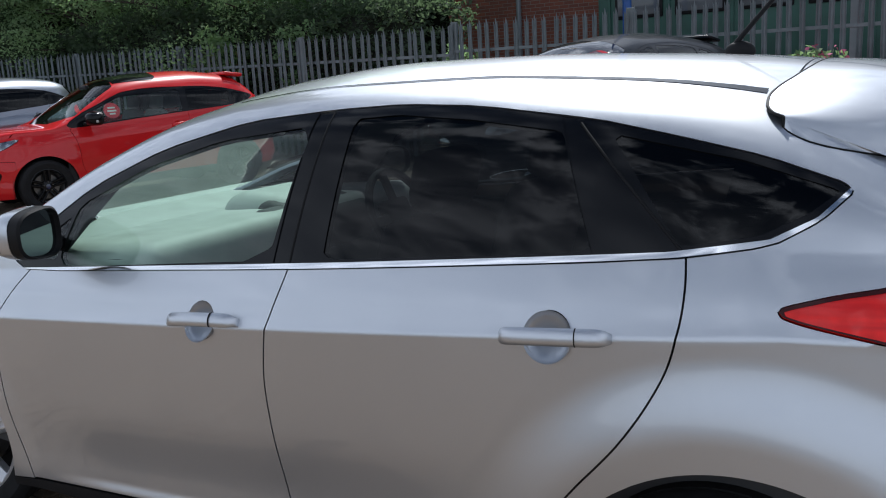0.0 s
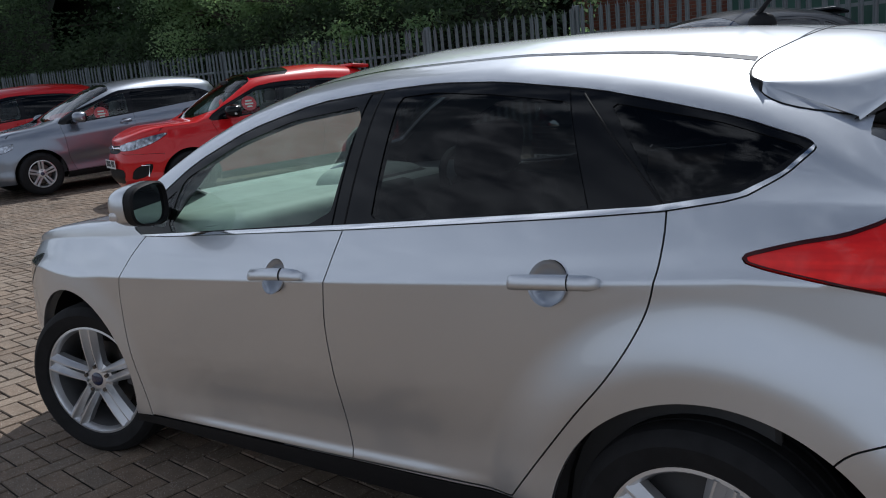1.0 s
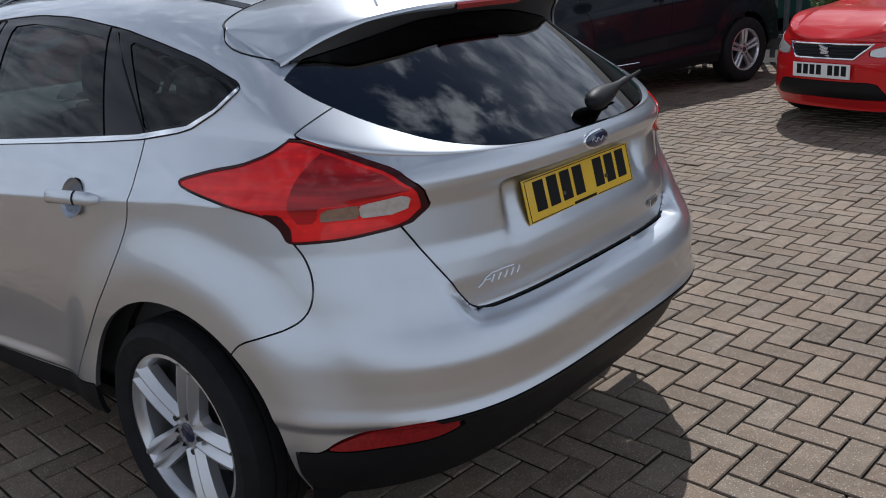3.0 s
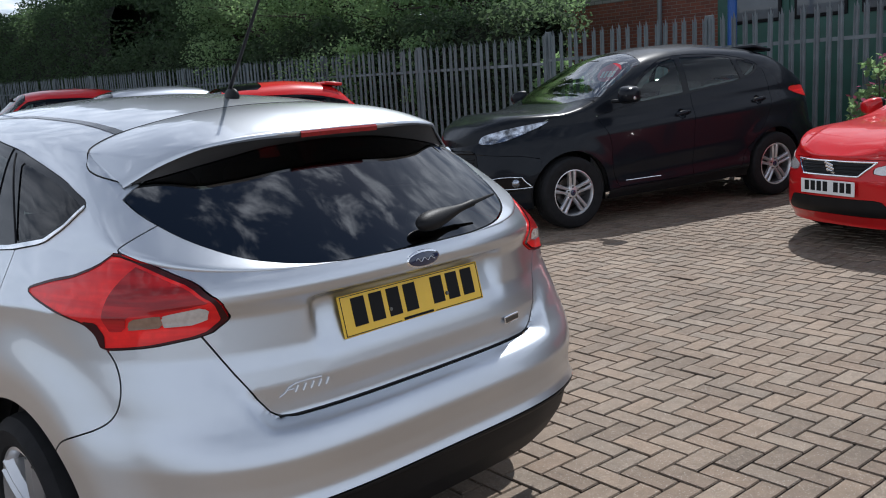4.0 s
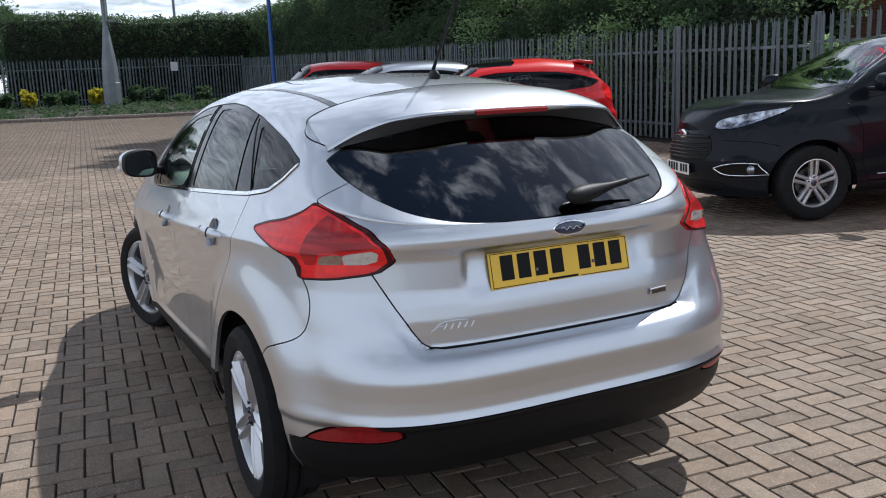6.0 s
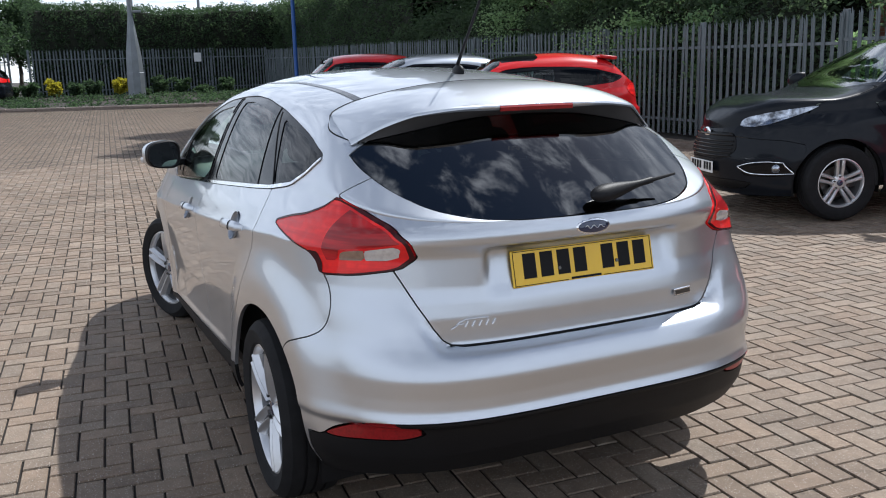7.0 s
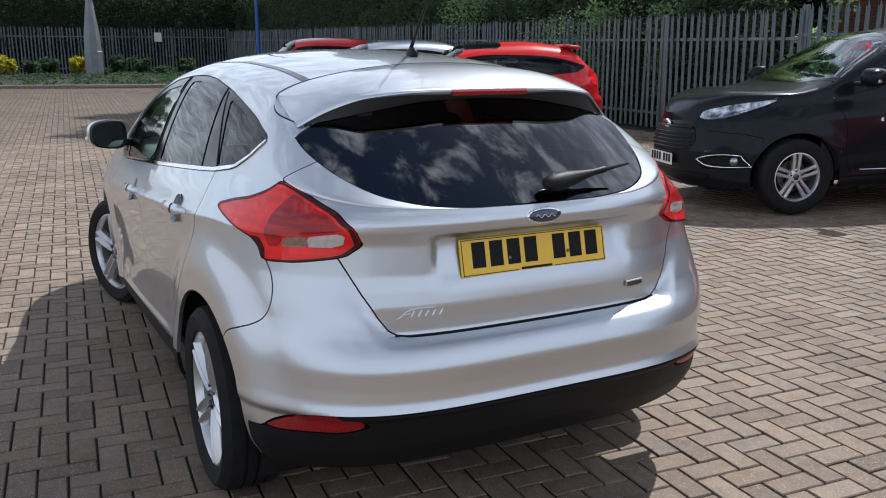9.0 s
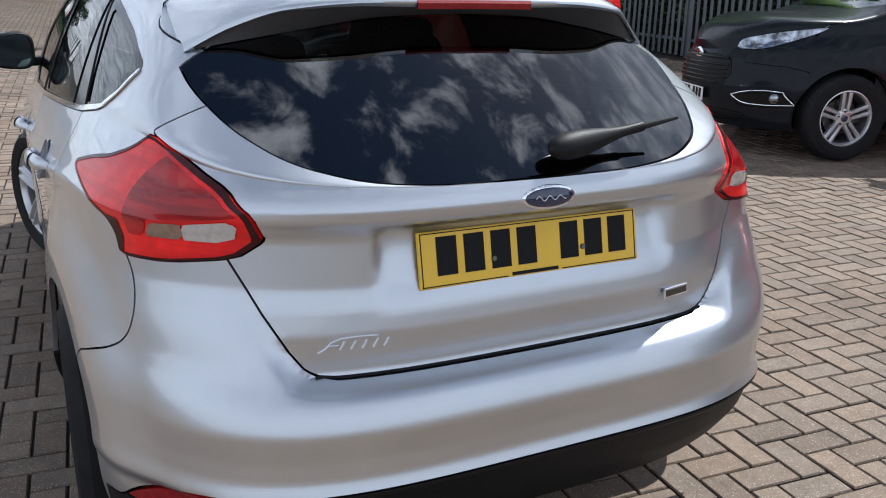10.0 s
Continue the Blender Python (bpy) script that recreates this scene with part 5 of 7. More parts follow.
# ---- the other parked cars ----
def plain_params(wb, fo, ro, hw, H, belt, tyre, colour, screen_top=1.15, rise=0.08, arch=None, three_door=False, track_in=0.125, nose=0.56, z0=0.22, cowl=0.42, lamp=None):
    xF, xR = -wb - fo, ro
    R = tyre[0]
    ar = arch or R + 0.055
    xcowl, xtop = -wb + cowl, -wb + screen_top
    P = dict(
        w_ref=hw, xcF=-wb + 0.25, xcR=-0.20, xf_ref=xF, xr_ref=xR,
        zb=curve_fn((xF, nose * H - 0.10), (xF + 0.15, nose * H - 0.02), (xF + 0.5, nose * H + 0.05), (-wb + 0.1, belt - 0.06), (xcowl + 0.2, belt - 0.02), (-wb * 0.4, belt + 0.03), (0, belt + rise), (xR - 0.25, belt + rise + 0.02), (xR, belt + rise - 0.02)),
        zbot=curve_fn((xF, z0 - 0.02), (-wb / 2, z0), (xR, z0 + 0.06)),
        nr=curve_fn((0.3, 4.2), (1.2, 3.2)), nf=curve_fn((0.3, 3.0), (0.9, 2.6)),
        xr=curve_fn((z0, xR - 0.06), (0.45, xR), (0.7, xR), (0.76, xR - 0.05), (belt + rise, xR - 0.08)),
        xf=curve_fn((z0, xF + 0.10), (0.36, xF + 0.01), (0.55, xF), (0.75, xF + 0.06), (1.0, xF + 0.16)),
        w=curve_fn((z0, hw - 0.06), (z0 + 0.10, hw - 0.02), (0.45, hw - 0.035), (0.65, hw - 0.012), (belt - 0.14, hw - 0.01), (belt - 0.10, hw - 0.025), (belt, hw - 0.075)),
        rise=lambda x: 0.05 * (np.clip(x, -wb, 0.1) + wb / 2),
        taperL=curve_fn((xF, 0.93), (-wb, 0.98), (-wb / 2, 1.0), (xR, 0.96)),
        taperB=curve_fn((xF, 0.86), (-wb, 0.95), (-wb * 0.5, 1.0), (0, 0.95), (xR, 0.90)),
        zc=curve_fn((xF, nose * H - 0.09), (xF + 0.18, nose * H + 0.02), (xF + 0.5, nose * H + 0.11), (-wb + 0.1, belt + 0.0), (xcowl, belt + 0.05), ((xcowl + xtop) / 2, (belt + 0.05 + H * 0.955) / 2 + 0.03), (xtop, H * 0.962), (xtop + 0.5, H * 0.995),
                    (-0.5, H), (0.1, H * 0.975), (xR - 0.32, H * 0.925), (xR - 0.10, belt + rise + 0.08), (xR, belt + rise)),
        tumble=curve_fn((-wb + 0.3, 0.30), (-wb * 0.5, 0.42), (0, 0.50), (xR, 0.5)),
        arches=[(0.0, R - 0.01), (-wb, R - 0.01)], arch_r=ar, flare=[0.022, 0.022], flare_r=[ar + 0.15, ar + 0.15],
        axles=[(0.0, R), (-wb, R)], track=[hw - track_in, hw - track_in], tyre=tyre, steer=0.0,
        z_floor=z0 + 0.06, x_dash=xcowl + 0.20, z_dash=belt - 0.08, x_shelf=-0.1, x_seat1=xcowl + 0.95, x_seat2=-0.45, x_mirror=xtop - 0.2, z_roof=H - 0.02,
        mirror=(xcowl + 0.33, hw + 0.09, belt + 0.06), lining_end=xR - 0.4,
    )
    top = lambda x: P["zc"](x)
    b = P["zb"]
    xr_tip = xR - 0.36
    P["dlo"] = rounded([(xcowl + 0.02, b(xcowl) + 0.05), (xcowl + 0.33, b(xcowl) + 0.23), (xtop - 0.08, H * 0.905), (-wb * 0.45, H * 0.935), (-0.35, H * 0.925), (0.05, H * 0.89), (xr_tip, H * 0.80),
                        (xr_tip - 0.05, b(xr_tip) + 0.10), (xr_tip - 0.22, b(0) + 0.035), (-wb * 0.45, b(-wb * 0.45) + 0.008), (xcowl + 0.1, b(xcowl) + 0.0)], 1, 0.2)
    P["dlo_in"] = [(xcowl + 0.2, b(xcowl) + 0.05), (xtop - 0.05, H * 0.885), (-0.35, H * 0.90), (xr_tip - 0.08, H * 0.82), (xr_tip - 0.2, b(0) + 0.05), (xcowl + 0.3, b(xcowl) + 0.02)]
    xb = -wb * 0.43 if not three_door else -wb * 0.26
    dark = M_PRIV
    P["panes"] = [
        ("front_window", [(xcowl + 0.22, b(xcowl) + 0.03), (xcowl + 0.42, b(xcowl) + 0.235), (xtop - 0.02, H * 0.88), (xb - 0.04, H * 0.908), (xb - 0.06, b(xb) + 0.025)], M_GLASS),
        ("rear_pane", [(xb + 0.05, H * 0.908), (xb + 0.03, b(xb) + 0.03), (-0.02, b(0) + 0.045), (0.02, H * 0.87), (-0.35, H * 0.90)], dark),
        ("quarter_window", [(0.06, H * 0.86), (0.03, b(0) + 0.055), (xr_tip - 0.22, b(0) + 0.06), (xr_tip - 0.08, b(xr_tip) + 0.12), (xr_tip - 0.06, H * 0.80)], dark),
    ]
    P["screen"] = [(xcowl - 0.06, 0.2), (xcowl - 0.06, -0.35), (xcowl + 0.16, -(hw - 0.17)), (xtop - 0.06, -(hw - 0.30)), (xtop + 0.01, -0.3), (xtop + 0.02, 0.2)]
    zg = belt + rise
    P["rear_glass"] = rounded([(0.2, zg + 0.03), (-0.40, zg + 0.04), (-hw + 0.28, zg + 0.10), (-hw + 0.36, H * 0.90), (0.2, H * 0.93)], 1, 0.2)
    P["rear_glass_x"] = xR - 0.40
    P["tailgate"] = [(xR - 0.42, H + 0.2), (xR - 0.42, H * 0.93), (xR - 0.30, H * 0.85), (xR - 0.22, zg), (xR - 0.10, 0.62), (xR - 0.06, 0.55), (xR + 0.5, 0.55), (xR + 0.5, H + 0.2)]
    P["bonnet"] = [(xF - 0.1, 0.2), (xF - 0.1, -0.45), (xF + 0.45, -(hw - 0.21)), (-wb + 0.1, -(hw - 0.155)), (xcowl + 0.1, -(hw - 0.16)), (xcowl - 0.08, -0.35), (xcowl - 0.08, 0.2)]
    xd0 = -wb + ar + 0.06
    dl = z0 + 0.09
    if three_door:
        P["doors"] = [("door", [(xcowl + 0.06, b(xcowl) + 0.02), (xd0 - 0.02, belt - 0.25), (xd0, 0.5), (xd0 + 0.07, dl), (xb - 0.06, dl + 0.02), (xb + 0.01, 0.55), (xb, belt - 0.1), (xb + 0.01, belt + 0.2)], [(xb - 0.17, belt - 0.10, 0.19)])]
    else:
        P["doors"] = [
            ("front_door", [(xcowl + 0.06, b(xcowl) + 0.02), (xd0 - 0.02, belt - 0.25), (xd0, 0.5), (xd0 + 0.07, dl), (xb - 0.03, dl + 0.02), (xb - 0.03, 0.6), (xb, belt - 0.1), (xb + 0.02, belt + 0.2)], [(xb - 0.15, belt - 0.08, 0.19)]),
            ("rear_door", [(xb + 0.02, belt + 0.2), (xb, belt - 0.1), (xb - 0.03, 0.6), (xb - 0.03, dl + 0.02), (-ar - 0.10, dl + 0.03), (-ar - 0.03, 0.52), (-ar + 0.13, 0.68), (-0.04, belt - 0.05), (-0.02, belt + 0.3)], [(-0.22, belt - 0.02, 0.19)]),
        ]
    P["lower"] = [
        ("sill", [(-wb + ar - 0.05, 0.05), (-wb + ar - 0.05, dl - 0.01), (-ar + 0.05, dl + 0.02), (-ar + 0.05, 0.05)], M_BLACK, "black plastic sill"),
        ("rear_bumper", [(ar - 0.05, 0.05), (ar - 0.02, 0.58), (xR - 0.3, 0.64), (xR + 0.3, 0.64), (xR + 0.3, 0.05)], colour, ""),
    ]
    zl = nose * H
    P["lamps"] = [("tail_lamp", rounded([(xR - 0.34, belt + 0.01), (xR - 0.24, belt + 0.12), (xR - 0.06, belt + 0.05), (xR - 0.05, belt - 0.11), (xR - 0.20, belt - 0.10)], 2, 0.2), M_REDLENS, "red tail lamp", 0.004)]
    if lamp:
        l0, l1, lz, lh = lamp
        P["lamps"].append(("headlamp", rounded([(xF + l0, lz - lh * 0.55), (xF + l0 + 0.03, lz + lh * 0.15), (xF + l0 + 0.25, lz + lh * 0.62), (xF + l1, lz + lh), (xF + l1 - 0.06, lz + lh * 0.72), (xF + l0 + 0.34, lz + lh * 0.05), (xF + l0 + 0.12, lz - lh * 0.5)], 1, 0.2), M_LAMPG, "clear swept-back headlamp", 0.004))
    return P, xF


def lower_windows(P, d):
    """Deepens the roof rail by lowering the tops of the side windows."""
    def low(poly):
        return [(float(x), float(z) - d * float(smooth_step(1.10, 1.40, z))) for x, z in poly]
    P["dlo"], P["dlo_in"] = low(P["dlo"]), low(P["dlo_in"])
    P["panes"] = [(nm, low(poly), m) for nm, poly, m in P["panes"]]


def front_lettering(car, xF, z, chars, out=0.012):
    m = Matrix((Vector((0, -1, 0)), Vector((0, 0, 1)), Vector((-1, 0, 0)))).transposed().to_4x4()
    m.translation = (xF - out, 0, z)
    plate(car, m, M_WHITEP, chars)


def round_sticker(car, whole, x, z, r, out=0.004):
    """A round red price sticker inside a side window."""
    p, n = skin_at(whole, x, z)
    m = frame_on(p - n * 0.012, n)
    bm = bmesh.new()
    cyl(bm, m, r, r, 0.002, 24)
    st = part("price_sticker", bm, M_STICKER, car, "round red price sticker")
    for k, (sy, w) in enumerate(((0.35, 0.9), (-0.05, 1.1), (-0.42, 0.7))):
        bm = bmesh.new()
        box(bm, m @ pose(0, sy * r, 0.0016), r * w, r * 0.2, 0.001)
        part("sticker_bar", bm, M_STICKW, st, smooth=False)


def bar_h(car, name, pts, r, m, label=""):
    v, f = tube(pts, r, 8)
    return mesh_ob(name, v, f, m, car, label)


def nose_x(whole, y, z):
    """How far the nose reaches at (y, z)."""
    v = whole.v[whole.v[:, 0] < -2.2]
    d = (v[:, 1] + abs(y)) ** 2 + (v[:, 2] - z) ** 2
    i = np.argsort(d)[:5]
    w = 1 / (d[i] + 1e-6)
    return float((v[i, 0] * w).sum() / w.sum())


def grille_bars(car, whole, y0, y1, zs, m, r=0.006, label=""):
    for z in zs:
        pts = [(nose_x(whole, y, z) - 0.006, y, z) for y in np.linspace(y0, y1, 13)]
        bar_h(car, "grille_bar", pts, r, m, label)


def emblem(car, whole, z, r, m):
    x = nose_x(whole, 0, z)
    bm = bmesh.new()
    bmesh.ops.create_uvsphere(bm, u_segments=20, v_segments=10, radius=1.0, matrix=Matrix.Translation((x - 0.008, 0, z)) @ Matrix.Diagonal((0.012, r * 1.25, r * 0.8, 1)))
    part("emblem", bm, m, car, "chrome emblem")


def heading(x, y, hx, hy):
    """The pose of a car whose rear axle middle stands at (x, y) and whose nose points to (hx, hy)."""
    return pose(x, y, ground_z(x, y), 0, 0, math.degrees(math.atan2(hy, hx)) - 180)


def park(x, y, hx, hy, wb):
    l = math.hypot(hx, hy)
    hx, hy = hx / l, hy / l
    x2, y2 = x + hx * wb, y + hy * wb
    z1, z2 = ground_z(x, y), ground_z(x2, y2)
    m = heading(x, y, hx, hy)
    m.translation.z = z1
    return m @ pose(0, 0, 0, 0, math.degrees(math.atan2(z2 - z1, wb)), 0)


def black_suv():
    wb = 2.64
    P, xF = plain_params(wb, 0.88, 0.93, 0.91, 1.71, 1.07, (0.346, 0.222, 0.225), M_BLACKP, screen_top=1.12, rise=0.10, arch=0.41, nose=0.545, z0=0.25, cowl=0.28, lamp=(0.13, 0.74, 0.925, 0.125))
    hw, H = 0.91, 1.71
    lift = curve_fn((0.0, 0.05), (0.18, 0.10), (0.5, 0.095), (0.83, 0.075), (1.1, 0.085), (1.45, 0.075), (1.86, 0.02), (2.1, 0.0), (2.4, 0.0))
    front = [(xF + dx, float(P["zc"](xF + dx)) + float(lift(dx))) for dx in (0.0, 0.18, 0.5, 0.83, 1.1, 1.25, 1.45, 1.65, 1.86, 2.1, 2.4)]
    P["zc"] = curve_fn(*front, (-0.75, 1.705), (-0.3, 1.672), (0.05, 1.618), (0.22, 1.565), (0.44, 1.40), (0.64, 1.24), (0.80, 1.19), (0.93, 1.16))
    P["alloy"] = M_ALLOY
    P["xf"] = curve_fn((0.25, xF + 0.06), (0.36, xF - 0.02), (0.55, xF - 0.05), (0.72, xF - 0.03), (0.85, xF + 0.03), (1.0, xF + 0.18))
    P["nf"] = curve_fn((0.3, 2.7), (0.9, 2.4))
    P["screen_m"] = M_SUVSCREEN
    P["mirror"] = (P["mirror"][0], P["mirror"][1], 1.23)
    P["dlo"] = rounded([(-2.02, 1.135), (-1.93, 1.22), (-1.68, 1.405), (-1.38, 1.54), (-1.12, 1.582), (-0.56, 1.562), (-0.22, 1.495), (-0.06, 1.425), (-0.10, 1.37), (-0.22, 1.31), (-0.48, 1.252), (-1.05, 1.192), (-1.74, 1.135)], 1, 0.2)
    P["dlo_in"] = [(-1.78, 1.20), (-1.36, 1.51), (-0.56, 1.53), (-0.20, 1.46), (-0.12, 1.40), (-0.30, 1.30), (-1.70, 1.17)]
    P["panes"] = [
        ("front_window", [(-1.92, 1.170), (-1.66, 1.378), (-1.36, 1.515), (-1.17, 1.552), (-1.20, 1.198), (-1.72, 1.150)], M_GLASS),
        ("rear_pane", [(-1.10, 1.552), (-0.58, 1.533), (-0.41, 1.508), (-0.38, 1.288), (-0.50, 1.268), (-1.12, 1.208)], M_GLASS),
        ("quarter_window", [(-0.35, 1.495), (-0.22, 1.468), (-0.10, 1.418), (-0.14, 1.372), (-0.24, 1.325), (-0.32, 1.312)], M_GLASS),
    ]
    P["lamps"][0] = ("tail_lamp", rounded([(0.26, 1.135), (0.36, 1.165), (0.62, 1.16), (0.82, 1.12), (0.84, 1.02), (0.62, 1.03), (0.42, 1.07)], 2, 0.2), M_REDLENS, "red tail lamp", 0.004)
    P["front"] = [
        ("grille", "yz", rounded([(0.2, 0.56), (-0.34, 0.56), (-0.46, 0.64), (-0.43, 0.76), (-0.36, 0.81), (0.2, 0.79)], 1, 0.2), M_BLACK, "black mesh grille"),
        ("fog_recess", "yz", rounded([(-0.50, 0.42), (-0.55, 0.55), (-0.76, 0.53), (-0.80, 0.44), (-0.7, 0.41)], 2, 0.2), M_GLOSSB, "black fog lamp recess"),
        ("lower_grille", "yz", rounded([(0.2, 0.28), (-0.50, 0.28), (-0.6, 0.37), (0.2, 0.37)], 1, 0.2), M_BLACK, "black lower grille"),
        ("front_bumper", "yz", [(0.2, 0.1), (-1.0, 0.1), (-1.0, 0.62), (-0.72, 0.74), (0.2, 0.84)], M_BLACKP, ""),
    ]
    m = park(-2.62, 7.82, -0.310, -0.951, wb)
    car, made, whole = build_car("black_suv", P, m, M_BLACKP, "black compact SUV parked nose out by the fence", ds=0.03)
    grille_bars(car, whole, -0.42, 0.42, (0.59, 0.625, 0.66, 0.695, 0.73), M_GLOSSB, 0.007)
    bar_h(car, "grille_surround", [(nose_x(whole, y, 0.785) - 0.008, y, 0.785) for y in np.linspace(-0.4, 0.4, 13)], 0.010, M_GLOSSB)
    emblem(car, whole, 0.80, 0.060, M_CHROME)
    front_lettering(car, nose_x(whole, 0, 0.47), 0.475, "XX00 XXX", 0.02)
    for sgn in (-1, 1):
        ring = [tuple(q) for q in curved([(-0.490, 0.500), (-0.57, 0.532), (-0.68, 0.548), (-0.745, 0.540), (-0.790, 0.440), (-0.66, 0.432), (-0.55, 0.450)], 4)]
        ring.append(ring[0])
        bar_h(car, "fog_trim", [(nose_x(whole, y, z) - 0.008, y * -sgn, z) for y, z in ring], 0.006, M_CHROME, "chrome fog lamp trim")
        bm = bmesh.new()
        y, z = -0.70, 0.488
        bmesh.ops.create_uvsphere(bm, u_segments=20, v_segments=10, radius=0.045, matrix=Matrix.Translation((nose_x(whole, y, z) + 0.02, y * -sgn, z)))
        part("fog_lamp", bm, M_LAMPG, car, "round fog lamp")
        bar_h(car, "wiper_arm", [(-wb + 0.30, sgn * 0.1 - 0.25, 1.115), (-wb + 0.36, sgn * 0.1 + 0.3, 1.135)], 0.010, M_BLACK)
    for sgn in (-1, 1):
        pts = []
        for x in np.linspace(-wb + 0.62, -wb + 1.05, 8):
            q, nn = skin_at(whole, x, 0.395)
            pts.append(Vector((q.x, -sgn * q.y, q.z)) + Vector((nn.x, -sgn * nn.y, nn.z)) * 0.004)
        bar_h(car, "sill_strip", pts, 0.006, M_CHROME, "chrome sill strip")
    bm = bmesh.new()
    box(bm, pose(0.17, 0, 1.590, 0, 12, 0), 0.26, 1.06, 0.035, 0.014, 3)
    part("roof_spoiler", bm, M_BLACKP, car, "black roof spoiler")
    # sticker in the windscreen
    bm = bmesh.new()
    cyl(bm, pose(-wb + 0.82, -0.40, 1.452, 0, -52, 0) @ Matrix.Diagonal((0.8, 1.3, 1, 1)), 0.14, 0.14, 0.003, 28)
    st = part("price_sticker", bm, M_STICKER, car, "red oval price sticker in the windscreen")
    for k in range(4):
        bm = bmesh.new()
        box(bm, pose(-wb + 0.82, -0.40, 1.455, 0, -52, 0) @ pose(-0.03, -0.095 + 0.06 * k, 0.004), 0.075, 0.04, 0.002)
        part("price_bar", bm, M_STICKW, st, smooth=False)
    return car


def red_five_door_car():
    wb = 2.636
    P, xF = plain_params(wb, 0.86, 0.76, 0.905, 1.45, 0.93, (0.315, 0.215, 0.22), M_RED, screen_top=1.20, rise=0.09, nose=0.555, cowl=0.42, lamp=(0.05, 0.46, 0.665, 0.10))
    P["front"] = [
        ("grille", "yz", rounded([(0.2, 0.597), (-0.25, 0.597), (-0.36, 0.70), (0.2, 0.70)], 1, 0.12), M_BLACK, "black honeycomb grille"),
        ("lower_grille", "yz", rounded([(0.2, 0.290), (-0.53, 0.290), (-0.42, 0.425), (0.2, 0.425)], 1, 0.08), M_BLACK, "black lower grille"),
        ("front_bumper", "yz", [(0.2, 0.1), (-1.0, 0.1), (-1.0, 0.53), (-0.72, 0.57), (-0.48, 0.60), (-0.45, 0.715), (0.2, 0.73)], M_RED, ""),
    ]
    P["lamps"] = [(n, q, M_CLEARLENS if n == "headlamp" else mm, lab, out) for n, q, mm, lab, out in P["lamps"]]

    def press(G, N):
        # two bonnet ridges running in to the grille
        x, y, z = G[..., 0], np.abs(G[..., 1]), G[..., 2]
        line = 0.33 + 0.26 * np.clip(x - xF, 0, 1.2)
        on = smooth_step(xF + 0.06, xF + 0.25, x) * (1 - smooth_step(xF + 1.0, xF + 1.25, x)) * smooth_step(0.66, 0.72, z)
        G[..., 2] += 0.022 * on * (1 - smooth_step(line - 0.015, line + 0.030, y)) * (1 - 0.45 * (1 - np.clip(y / line, 0, 1)))
        return G
    P["press"] = press
    m = park(1.05, 8.40, -0.37, -0.929, wb)
    car, made, whole = build_car("red_hatchback", P, m, M_RED, "bright red hatchback parked nose out on block paving", ds=0.03)
    front_lettering(car, nose_x(whole, 0, 0.50), 0.505, "XX00 XXX", 0.014)
    grille_bars(car, whole, -0.29, 0.29, (0.625, 0.65, 0.675), M_GLOSSB, 0.004)
    ring = [(-0.26, 0.598), (-0.37, 0.703), (0.37, 0.703), (0.26, 0.598), (-0.26, 0.598)]
    pts = []
    for (a, b), (c, d) in zip(ring[:-1], ring[1:]):
        for t in np.linspace(0, 1, 8, endpoint=False):
            y, z = a + (c - a) * t, b + (d - b) * t
            pts.append((nose_x(whole, y, z) - 0.006, y, z))
    pts.append(pts[0])
    bar_h(car, "grille_frame", pts, 0.008, M_CHROME, "chrome grille frame")
    x = nose_x(whole, 0, 0.655) - 0.012
    bm = bmesh.new()
    for zz, yy in ((0.682, 0.008), (0.655, 0.0), (0.628, -0.008)):
        box(bm, pose(x, yy, zz, 18), 0.008, 0.085, 0.020, 0.004, 1)
    part("emblem", bm, M_CHROME, car, "chrome slanted emblem")
    return car


